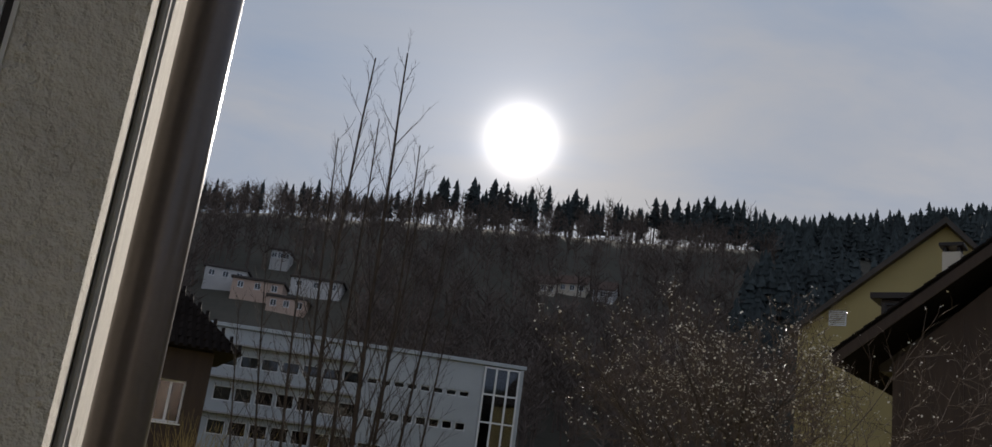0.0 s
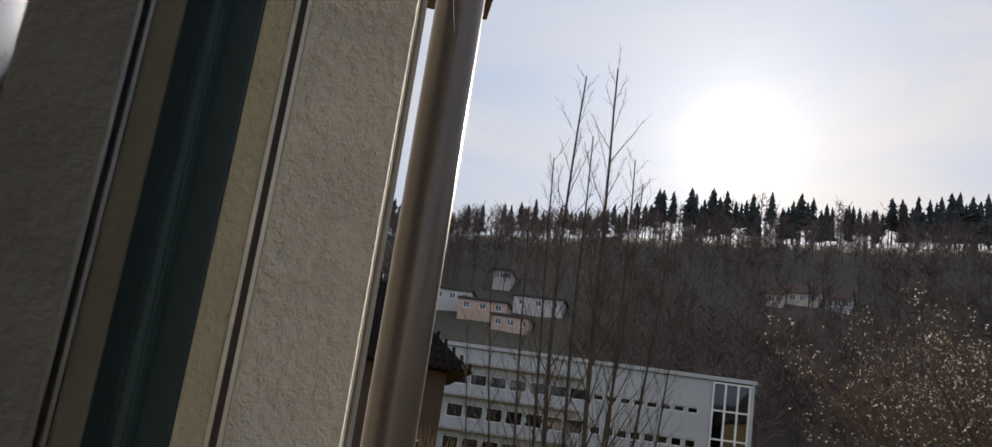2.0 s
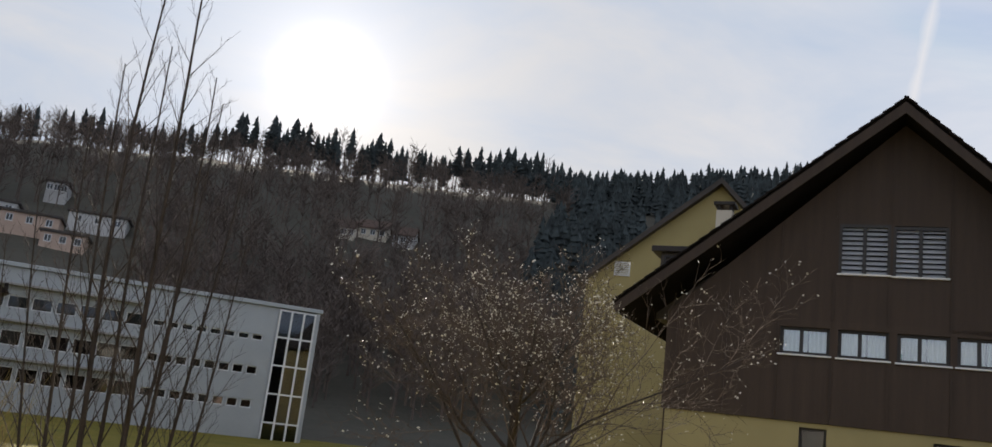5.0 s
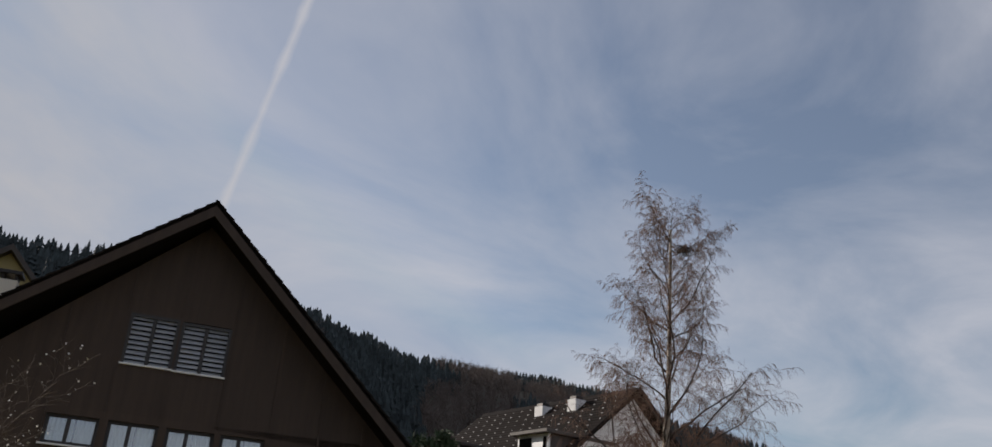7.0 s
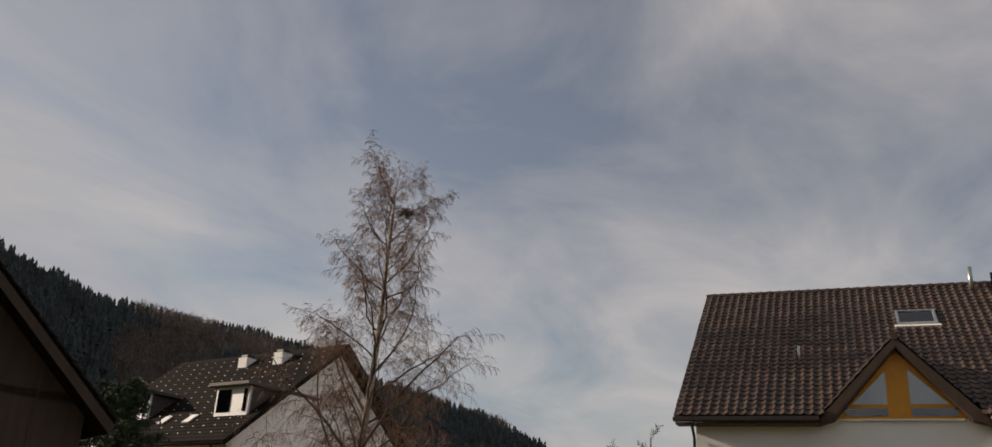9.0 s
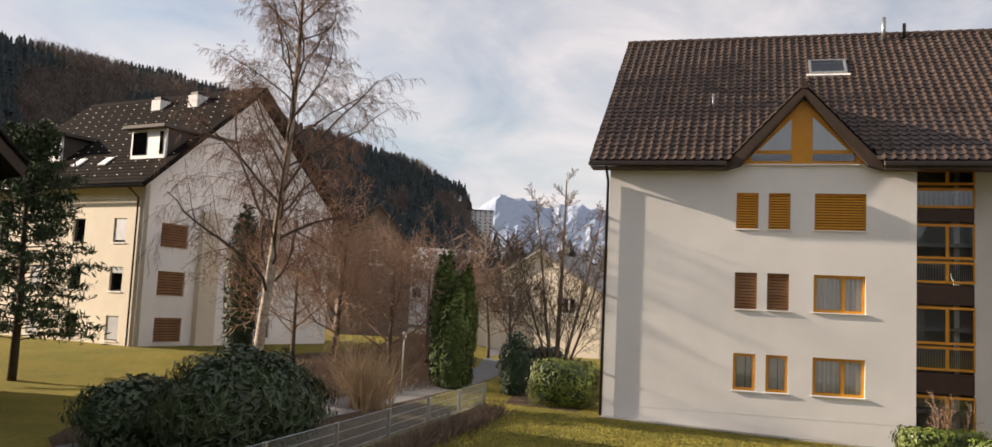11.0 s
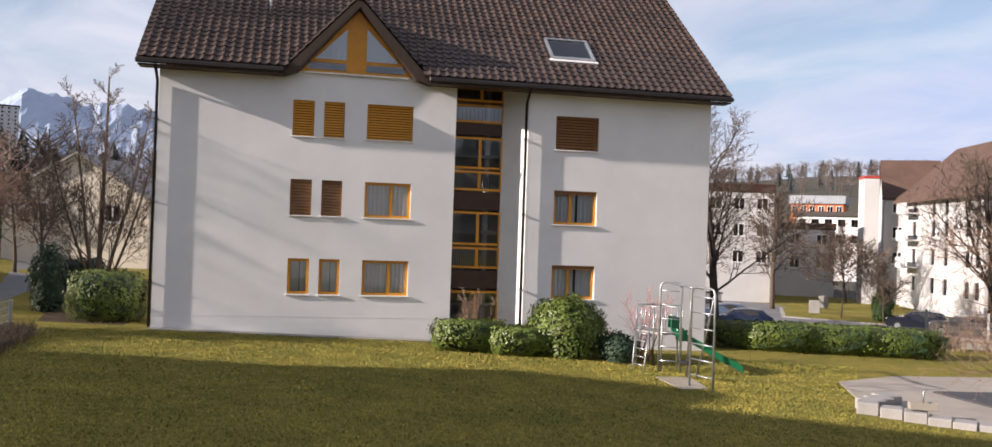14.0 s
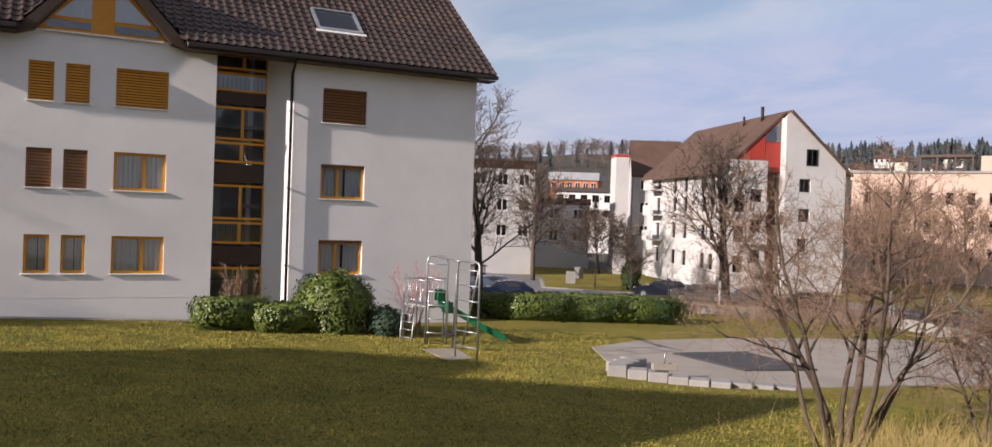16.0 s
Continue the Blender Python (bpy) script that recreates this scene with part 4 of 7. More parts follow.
for i in range(6):
    part("louvre", boxes((-2.69, -2.11, -0.04, -0.01, 10.70 + i * 0.085, 10.745 + i * 0.085)), FRAME_WHITE, vent)

# White house beside the birch
BHM = pose(42.4, 24.5, 0.0, 0, 0, -20.0)
BH = thing("garden_house", BHM, "white rendered three-storey house with dark tiled roof and dormers", "building")
# x runs along the gable to the right, y along the eaves away
long_holes = [(y, y + 0.95, z, z + 1.25) for z in (1.0, 3.5, 6.0) for y in (1.2, 4.4, 7.6, 10.8)]
bm = wall_mesh(-14.0, 0.0, -0.3, 9.0, 0.0, 0.3, [(-h[1], -h[0], h[2], h[3]) for h in long_holes])
bmesh.ops.transform(bm, matrix=pose(0, 0, 0, 0, 0, -90), verts=bm.verts)
part("eaves_wall", bm, PLASTER_CREAM, BH)


def side_window(house, y0, y1, z0, z1, x, frame_mat, shutter=None):
    """A window in the wall along y whose front is at x."""
    f = part("window", boxes((x + 0.12, x + 0.18, y0, y0 + 0.07, z0, z1), (x + 0.12, x + 0.18, y1 - 0.07, y1, z0, z1), (x + 0.12, x + 0.18, y0 + 0.07, y1 - 0.07, z0, z0 + 0.07), (x + 0.12, x + 0.18, y0 + 0.07, y1 - 0.07, z1 - 0.07, z1)), frame_mat, house)
    part("pane", boxes((x + 0.15, x + 0.16, y0 + 0.05, y1 - 0.05, z0 + 0.05, z1 - 0.05)), GLASS_DARK, f)
    part("room_back", boxes((x + 0.7, x + 0.74, y0 - 0.1, y1 + 0.1, z0 - 0.1, z1 + 0.1)), ROOM_SHADE, f)
    part("sill", boxes((x - 0.06, x + 0.12, y0 - 0.05, y1 + 0.05, z0 - 0.06, z0 - 0.003)), SILL, f)
    if shutter:
        part("roller_blind", boxes((x + 0.05, x + 0.09, y0 + 0.02, y1 - 0.02, z0 + (z1 - z0) * (1 - shutter), z1 - 0.01)), SLAT_GREY, f)
    return f


for k, h in enumerate(long_holes):
    side_window(BH, h[0], h[1], h[2], h[3], 0.0, FRAME_DARK, (0.95, 0.0, 0.9, 0.0, 0.25, 0.0)[k % 6] or None)
gab_holes = [(1.2, 3.0, z, z + 1.25) for z in (1.0, 3.4, 5.9)] + [(8.3, 10.3, 6.6, 8.2), (8.9, 9.7, 1.2, 2.3)]
bm = wall_mesh(0.0, 14.9, -0.3, 9.0, 0.0, 0.3, gab_holes)
prism(bm, [(0, 9.0), (14.9, 9.0), (7.45, 15.1)], 0.0, 0.3)
part("gable_wall", bm, PLASTER_BRIGHT, BH)
for i, h in enumerate(gab_holes):
    window(BH, h[0], h[1], h[2], h[3], 0.0, FRAME_DARK, bars=((h[0] + h[1]) / 2,), blind=BROWN_SLAT if i < 3 else None, slat=0.14, curtain=i == 3)
part("chimney_breast", boxes((3.7, 5.0, -0.35, -0.004, -0.3, 8.0)), PLASTER_CREAM, BH)
part("balcony", boxes((10.9, 14.2, -1.2, -0.005, 5.4, 6.4), bevel=0.02), PLASTER_BRIGHT, BH)
part("rear_wall", boxes((14.6, 14.88, 0.31, 14, -0.3, 9.0), (0.3, 14.59, 13.7, 14.0, -0.3, 9.0)), PLASTER_CREAM, BH)
bm = prism(bmesh.new(), [(-0.75, 8.95), (7.45, 15.75), (15.65, 8.95), (15.5, 8.75), (7.45, 15.42), (-0.6, 8.75)], -0.6, 14.6)
bh_roof = part("roof", bm, TILE_DARK, BH, "dark tiled roof with snow guards")
BS = math.degrees(math.atan2(6.8, 8.2))
roof_m = pose(-0.75, 0, 8.95, 0, -BS, 0)
# tile courses and snow guards on the slope that faces the lawn
V, F = [], []
for j in range(30):
    a = 0.02 + j * 0.345
    tube(V, F, [roof_m @ Vector((a, -0.6, 0.012)), roof_m @ Vector((a, 14.6, 0.012))], 0.026, 4)
tagged(raw("tile_course", V, F, TILE_DARK, bh_roof), kind="stuff")
V, F = [], []
for j in range(2, 29, 2):
    for i in range(17):
        c = roof_m @ Vector((j * 0.345 + 0.1, -0.2 + i * 0.88 + (0.44 if j % 4 else 0), 0.07))
        tube(V, F, [c + Vector((0, -0.06, -0.02)), c + Vector((0, 0.06, -0.02))], 0.018, 5)
tagged(raw("snow_guard", V, F, SILL, bh_roof, "pale snow guards"), kind="stuff")


def dormer(y):
    d = part("dormer", boxes((1.15, 5.2, y, y + 2.6, 10.5, 12.1)), FRAME_WHITE, bh_roof, "flat-roofed dormer with white front")
    part("dormer_roof", boxes((0.75, 6.0, y - 0.3, y + 2.9, 12.105, 12.3), bevel=0.02), SLATE, d)
    part("dormer_side", boxes((1.3, 4.8, y - 0.03, y - 0.003, 10.6, 12.1), (1.3, 4.8, y + 2.603, y + 2.63, 10.6, 12.1)), SLATE, d)
    part("dormer_pane", boxes((1.12, 1.146, y + 1.4, y + 2.45, 10.75, 11.95)), GLASS_DARK, d)
    part("dormer_pane", boxes((1.12, 1.146, y + 0.15, y + 0.4, 10.75, 11.95)), GLASS_DARK, d)


dormer(0.2)
dormer(8.6)
for y in (4.2, 6.4):
    bm = boxes((1.9, 2.7, y, y + 0.55, 0.03, 0.10))
    bmesh.ops.transform(bm, matrix=roof_m, verts=bm.verts)
    part("roof_light", bm, SILL, bh_roof)
for y, h in ((3.3, 15.25), (6.4, 15.15)):
    c = part("chimney", boxes((5.9, 6.7, y, y + 0.8, 13.6, h), bevel=0.02), PLASTER, bh_roof, "white rendered chimney")
    part("chimney_cap", boxes((6.0, 6.6, y + 0.1, y + 0.7, h + 0.003, h + 0.22), bevel=0.03), GUTTER, c)
rod("gutter", [(-0.8, -0.6, 8.82), (-0.8, 14.6, 8.82)], 0.08, GUTTER, BH, "dark gutter")
rod("downpipe", [(-0.8, 0.4, 8.8), (-0.08, 0.4, 8.3), (-0.08, 0.4, 0.0)], 0.05, GUTTER, BH)


def simple_house(name, m, w, d, eave, ridge, wall_mat, roof_mat, label, rows=2, cols=3, along_x=False, group="", over=0.4, flat=False):
    """A plain distant house: walls, saddle or flat roof, windows with sills on the front."""
    h = thing(name, m, label, "building", group)
    bm = boxes((-w / 2, w / 2, 0, d, -4.0, eave))
    if not flat:
        if along_x:
            for s in (-w / 2, w / 2 - 0.2):
                prism(bm, [(0, eave), (d, eave), (d / 2, ridge)], s, s + 0.2, m=Matrix(((0, 1, 0, 0), (1, 0, 0, 0), (0, 0, 1, 0), (0, 0, 0, 1))))
        else:
            for s in (0, d - 0.2):
                prism(bm, [(-w / 2, eave), (w / 2, eave), (0, ridge)], s, s + 0.2)
    part("wall", bm, wall_mat, h)
    if flat:
        part("roof", boxes((-w / 2 - over, w / 2 + over, -over, d + over, eave + 0.003, ridge), bevel=0.03), roof_mat, h)
    elif along_x:
        k = (ridge - eave) / (d / 2)
        part("roof", prism(bmesh.new(), [(-over, eave - over * k + 0.1), (d / 2, ridge + 0.15), (d + over, eave - over * k + 0.1), (d + over, eave - over * k - 0.1), (d / 2, ridge - 0.05), (-over, eave - over * k - 0.1)], -w / 2 - over, w / 2 + over, m=Matrix(((0, 1, 0, 0), (1, 0, 0, 0), (0, 0, 1, 0), (0, 0, 0, 1)))), roof_mat, h)
    else:
        k = (ridge - eave) / (w / 2)
        part("roof", prism(bmesh.new(), [(-w / 2 - over, eave - over * k + 0.1), (0, ridge + 0.15), (w / 2 + over, eave - over * k + 0.1), (w / 2 + over, eave - over * k - 0.1), (0, ridge - 0.05), (-w / 2 - over, eave - over * k - 0.1)], -over, d + over), roof_mat, h)
    for r in range(rows):
        for c in range(cols):
            x = -w / 2 + w * (c + 0.5) / cols
            z = eave - (r + 1) * 2.7 + 0.9
            f = part("window", frame_mesh(x - 0.6, x + 0.6, z, z + 1.3, -0.05, 0.0, 0.09, bars=(x,)), FRAME_WHITE if wall_mat is not PLASTER else FRAME_DARK, h)
            part("pane", boxes((x - 0.52, x + 0.52, -0.03, -0.01, z + 0.08, z + 1.22)), GLASS_DARK, f)
            part("sill", boxes((x - 0.65, x + 0.65, -0.1, -0.003, z - 0.08, z - 0.003)), SILL, f)
    return h


# Long works building in the valley
FB = thing("works_building", facing(-7.0, 80.0), "long white industrial building with window bands and glazed stair tower", "building")
bands = [(2.2, 3.4), (5.0, 6.2), (7.9, 8.9)]
holes = []
for z0, z1 in bands:
    holes += [(x, x + 1.5, z0, z1) for x in np.arange(-12.0, -0.5, 1.75)] + [(x, x + 0.9, z0 + 0.2, z1 - 0.3) for x in np.arange(0.6, 9.5, 1.15)]
part("front_wall", wall_mesh(-30, 10.6, -3.0, 11.09, 0.0, 0.4, holes), METAL_GREY, FB)
part("parapet", boxes((-30.2, 14.3, -0.3, 22.0, 11.10, 11.45), bevel=0.04), METAL_GREY, FB)
part("end_wall", boxes((13.8, 14.1, 3.3, 22, -3, 11.09), (-30, 13.79, 21.7, 22, -3, 11.09)), METAL_GREY, FB)
part("room_back", boxes((-29.8, 10.4, 1.6, 1.7, -3, 11.0)), ROOM_SHADE, FB)
for h in holes:
    f = part("window", frame_mesh(h[0], h[1], h[2], h[3], 0.12, 0.2, 0.07), FRAME_WHITE, FB)
    part("pane", boxes((h[0] + 0.05, h[1] - 0.05, 0.15, 0.17, h[2] + 0.05, h[3] - 0.05)), GLASS_DARK, f)
for z in (3.9, 6.8, 9.6):
    part("canopy", boxes((-14.5, -0.4, -0.9, -0.003, z, z + 0.18), bevel=0.02), CONCRETE, FB)
st = part("stair_tower", frame_mesh(10.62, 13.79, -1.0, 11.0, -0.2, 0.0, 0.14, bars=(11.7, 12.75), rails=(1.4, 3.8, 6.2, 8.6)), FRAME_WHITE, FB, "glazed stair tower with white bars")
part("pane", boxes((10.7, 13.7, -0.12, -0.08, -0.9, 10.9)), GLASS_DARK, st)
part("tower_side", boxes((13.8, 14.1, -0.2, 3.29, -1.0, 11.09)), METAL_GREY, FB)
part("tower_back", boxes((10.7, 13.7, 3.05, 3.15, -1.0, 11.0)), METAL_GREY, FB)
for i in range(3):
    part("tower_landing", boxes((10.7, 13.7, 0.3, 3.0, 1.3 + i * 2.4, 1.5 + i * 2.4)), CONCRETE, FB)

# Tiled corner roof of the next house
NH = thing("neighbour_house", facing(-24.0, 28.0, turn=-20), "dark brown house corner with dark tiled hipped roof", "building")
part("wall", wall_mesh(-5.5, 4.0, -0.5, 5.3, 0.0, 0.3, [(2.6, 3.4, 3.2, 4.4)]), TIMBER, NH)
part("side_wall", boxes((3.7, 4.0, 0.31, 8, -0.5, 5.3), (-5.5, -5.2, 0.31, 8, -0.5, 5.3)), TIMBER, NH)
window(NH, 2.6, 3.4, 3.2, 4.4, 0.0, FRAME_WHITE, bars=(3.0,))
bm = bmesh.new()
q = [bm.verts.new(v) for v in ((-6.0, -0.6, 5.35), (4.75, -0.6, 5.35), (4.75, 8.5, 5.35), (-6.0, 8.5, 5.35), (-0.7, 4.0, 10.2))]
for a, b in ((0, 1), (1, 2), (2, 3), (3, 0)):
    bm.faces.new((q[a], q[b], q[4]))
bm.faces.new((q[3], q[2], q[1], q[0]))
nh_roof = part("roof", bm, TILE_DARK, NH, "dark tiled hipped roof")
V, F = [], []
for j in range(20):
    s = j / 21
    for i in range(int(46 * (1 - s))):
        x0 = -6.0 + 5.3 * s + (10.75 * (1 - s)) * (i + 0.5) / max(1, int(46 * (1 - s)))
        y, z = -0.6 + 4.6 * s, 5.38 + 4.85 * s
        tube(V, F, [(x0, y - 0.02, z), (x0, y + 0.21, z + 0.22)], 0.075, 4, cap=True)
tagged(raw("roof_tile", V, F, TILE_DARK, nh_roof), kind="stuff")

# Houses on the slope
random.seed(5)
for az, d, w, eave, mat, flat in ((-16.2, 182, 10, 5.5, PLASTER, True), (-14.2, 176, 12, 5.0, PLASTER_PINK, True), (-13.2, 202, 5, 5.5, PLASTER, True), (-10.7, 184, 13, 5.0, PLASTER, True), (-12.3, 171, 9, 3.6, PLASTER_PINK, True),
                                  (3.6, 200, 6, 3.4, PLASTER_CREAM, False), (5.4, 203, 8, 3.4, PLASTER_CREAM, False), (7.4, 200, 6, 3.6, PLASTER, False), (12.2, 165, 10, 5.0, PLASTER_CREAM, True), (17.5, 150, 7, 4.5, PLASTER, False)):
    d *= 1.07
    w, eave = w * 0.85, eave * 0.85
    mat = PLASTER_OLD if mat is PLASTER else mat
    x, y = az_xy(az, d)
    simple_house("hillside_house", pose(x, y, ground_z(x, y), 0, 0, -az - 8), w, 9, eave, eave + (0.5 if flat else 2.6), mat, SLATE if flat else TILE_FAR, "small pale house on the wooded slope", rows=1, cols=3, along_x=True, group="houses on the slope", flat=flat)

# Valley houses seen between birch and apartment house
simple_house("cottage", facing(84.2, 74.0, 0.4, turn=104), 10.5, 12, 4.8, 8.0, PLASTER_CREAM, CONCRETE, "cream gabled house behind bare trees", rows=1, cols=2)
simple_house("cottage", facing(73.9, 78.0, 1.0, turn=70), 6.0, 10, 7.6, 10.9, TIMBER_GREY, SLATE, "weathered timber gabled house behind the bare trees", rows=1, cols=1)
simple_house("tower_block", facing(80.3, 700.0, 50.0), 20.0, 20, 29, 30, PLASTER, SLATE, "distant pale tower block", rows=9, cols=5, flat=True)
simple_house("terrace_house", facing(77.2, 130.0, 3.0, turn=70), 18.0, 10, 6.2, 9.0, PLASTER, SILL, "distant pale terraced houses", rows=2, cols=6, along_x=True)

# White house with red stair head, beyond the car park
RH = thing("corner_house", pose(53.1, -67.0, -1.0, 0, 0, -114.0), "white apartment house with brown roof and red attic cladding", "building")
holes = [(1.0, 2.1, z, z + 1.2) for z in (2.2, 4.9, 7.6)] + [(2.2, 3.3, 9.8, 11.4)]
bm = wall_mesh(-0.4, 5.5, -2.4, 9.8, 0, 0.3, holes[:3])
prism(bm, [(-0.4, 9.8), (5.5, 9.8), (0.0, 14.7), (-0.4, 14.4)], 0, 0.3)
part("gable_wall", bm, PLASTER_OLD, RH)
for h in holes[:3]:
    window(RH, h[0], h[1], h[2], h[3], 0, FRAME_DARK, bars=((h[0] + h[1]) / 2,))
f = part("window", frame_mesh(1.6, 2.7, 10.0, 11.5, -0.05, -0.003, 0.09, bars=(2.15,)), FRAME_DARK, RH)
part("pane", boxes((1.68, 2.62, -0.03, -0.01, 10.08, 11.42)), GLASS_DARK, f)
# red attic gable, set back beside the white one, over a brown stair recess
red = part("red_attic", prism(bmesh.new(), [(-4.6, 9.3), (-0.42, 9.3), (-0.42, 14.30), (-4.6, 10.5)], 1.0, 1.25), RED_CLAD, RH, "red panelled attic gable")
for x0, x1 in ((-4.5, -3.25), (-3.2, -1.95), (-1.9, -0.46)):
    part("red_panel", prism(bmesh.new(), [(x0, 9.4), (x1, 9.4), (x1, 12.0 if x1 > -1 else 14.45 + (x1 + 0.25) * 0.91 - 0.35), (x0, min(12.0, 14.45 + (x0 + 0.25) * 0.91 - 0.35))], 0.94, 0.995), RED_CLAD, red)
part("attic_pane", prism(bmesh.new(), [(-1.95, 12.1), (-0.46, 12.1), (-0.46, 14.05), (-1.95, 12.65)], 0.95, 0.99), GLASS_COATED, red)
part("stair_recess", boxes((-1.95, -0.42, 1.6, 1.8, -2.4, 9.29)), TIMBER_RED, RH)
part("return_wall", prism(bmesh.new(), [(-0.41, -2.4), (-0.31, -2.4), (-0.31, 14.3), (-0.41, 14.2)], 0.305, 1.82), PLASTER_OLD, RH)
fh = [(-5.0, -4.0, z, z + 1.5) for z in (0.2, 2.9, 5.6)] + [(-3.5, -2.4, z, z + 2.1) for z in (0.2, 2.9, 5.6)]
part("front_wall", wall_mesh(-5.5, -1.96, -2.4, 9.29, 0.3, 0.3, fh), PLASTER_OLD, RH)
for k, h in enumerate(fh):
    window(RH, h[0], h[1], h[2], h[3], 0.3, FRAME_DARK, bars=((h[0] + h[1]) / 2,), glass=GLASS_DARK)
    if k > 2:
        part("balustrade", boxes((h[0] - 0.25, h[1] + 0.25, -0.45, -0.38, h[2] - 0.1, h[2] + 0.95), (h[0] - 0.25, h[1] + 0.25, -0.375, 0.297, h[2] - 0.2, h[2] - 0.06)), PLASTER_OLD, RH)
part("terrace_parapet", boxes((-5.5, -1.96, 0.28, 0.4, 9.30, 10.3)), PLASTER_OLD, RH)
lh = [(y, y + 1.0, z, z + 1.5) for z in (0.2, 2.9, 5.6, 7.6) for y in (3.6, 5.6, 10.2, 13.2, 18.0)]
bm = wall_mesh(-22.0, -2.6, -2.4, 9.7, 0, 0.3, [(-h[1], -h[0], h[2], min(9.0, h[3])) for h in lh])
bmesh.ops.transform(bm, matrix=pose(-5.5, 0, 0, 0, 0, -90), verts=bm.verts)
part("eaves_wall", bm, PLASTER_OLD, RH)
for h in lh:
    side_window(RH, h[0], h[1], h[2], min(9.0, h[3]), -5.5, FRAME_DARK)
for y0 in (17.0,):
    for z in (2.6, 5.3, 8.0):
        b = part("balcony", boxes((-6.9, -5.52, y0, y0 + 2.6, z - 0.15, z), (-6.9, -6.8, y0, y0 + 2.6, z + 0.003, z + 0.95)), PLASTER_OLD, RH)
bm = prism(bmesh.new(), [(-6.3, 9.2), (0, 14.95), (0, 14.7), (-6.3, 9.0)], 0.85, 22.4)
prism(bm, [(0, 14.95), (6.1, 9.35), (6.1, 9.15), (0, 14.7)], -0.3, 22.4)
rh_roof = part("roof", bm, TILE_FAR, RH, "brown tiled saddle roof")
rod("flue", [(-0.6, 4.5, 14.0), (-0.6, 4.5, 15.7)], 0.16, GUTTER, rh_roof, "", 8)
rod("flue", [(-0.8, 8.0, 14.0), (-0.8, 8.0, 15.1)], 0.12, GUTTER, rh_roof, "", 8)
part("rear_wall", boxes((5.2, 5.49, 0.31, 22, -2.4, 9.7), (-5.2, 5.19, 21.7, 22, -2.4, 9.7)), PLASTER_OLD, RH)
WG = simple_house("corner_house_wing", facing(133.8, 106.0, -1.0, turn=128), 5.6, 8, 9.9, 14.0, PLASTER_OLD, TILE_FAR, "white wing with steep red-brown roof", rows=3, cols=2, along_x=True, over=0.25)
simple_house("stair_tower_block", facing(131.6, 104.0, -1.0, turn=120), 1.5, 3.0, 11.7, 12.0, PLASTER_OLD, RED_CLAD, "white stair tower with red cap", rows=0, cols=0, flat=True, over=0.05)

PB = thing("pink_building", facing(150.5, 120.0, -1.0, turn=158), "long pale pink flat-roofed building with many windows", "building")
holes = [(x, x + 0.9, z, z + 1.6) for z in (1.0, 4.3, 7.6) for x in np.arange(-10, 21, 2.3)]
part("front_wall", wall_mesh(-11.5, 24, -2, 11.4, 0, 0.4, holes), PLASTER_PINK, PB)
for h in holes:
    f = part("window", frame_mesh(*h, 0.15, 0.22, 0.07), FRAME_WHITE, PB)
    part("pane", boxes((h[0] + 0.05, h[1] - 0.05, 0.18, 0.2, h[2] + 0.05, h[3] - 0.05)), GLASS_DARK, f)
part("room_back", boxes((-11, 23.5, 1.2, 1.3, -2, 11.3)), ROOM_SHADE, PB)
part("end_wall", boxes((-11.5, -11.1, 0.41, 14, -2, 11.4), (23.6, 24, 0.41, 14, -2, 11.4)), PLASTER_PINK, PB)
part("roof", boxes((-11.7, 24.2, -0.2, 14.2, 11.41, 11.7), bevel=0.03), CONCRETE, PB)
pg = part("roof_pergola", boxes((-4.5, 1.8, 3.0, 7.0, 13.6, 13.9)), BROWN_PANEL, PB, "brown roof terrace pergola")
for x in (-4.3, -2.4, -0.4, 1.5):
    part("pergola_post", boxes((x, x + 0.2, 3.1, 3.3, 11.71, 13.6)), BROWN_PANEL, pg)
part("roof_house", boxes((2.5, 8.2, 3.0, 8.0, 11.71, 13.7)), PLASTER_PINK, PB)
part("roof_chimney", boxes((8.6, 10.2, 3.0, 5.0, 11.71, 15.4)), PLASTER_PINK, PB)

simple_house("far_block", facing(123.4, 96.0, -2.0, turn=112), 9.5, 12, 10.6, 11.5, PLASTER_OLD, BROWN_PANEL, "pale flat-roofed block with brown parapet", rows=3, cols=4, flat=True, over=0.1)
simple_house("far_block", facing(127.4, 112.0, -1.0, turn=118), 9, 10, 6.2, 7.0, PLASTER_OLD, BROWN_PANEL, "pale flat-roofed block with brown parapet", rows=2, cols=3, flat=True, over=0.1)
simple_house("far_school", facing(130.0, 165.0, -1.0, turn=135), 15, 12, 9.4, 10.2, PLASTER, SLATE, "distant white flat-roofed school building", rows=2, cols=7, flat=True)
simple_house("far_hall", facing(128.6, 210.0, -1.0, turn=135), 11, 12, 13.4, 15.2, ORANGE_CLAD, METAL_GREY, "distant orange hall with grey roof", rows=1, cols=6, flat=True)
random.seed(9)
for i in range(9):
    az = 143.6 + i * 1.05
    d = 470 + random.uniform(-30, 30)
    x, y = az_xy(az, d)
    simple_house("hill_villa", pose(x, y, ground_z(x, y), 0, 0, -az), random.uniform(7, 12), 8, 4.5, 6.5, PLASTER if i % 2 else PLASTER_CREAM, TILE_FAR, "small pale house on the far hill", rows=1, cols=3, along_x=True, group="houses on the far hill")

# Plants
UP = Vector((0, 0, 1))


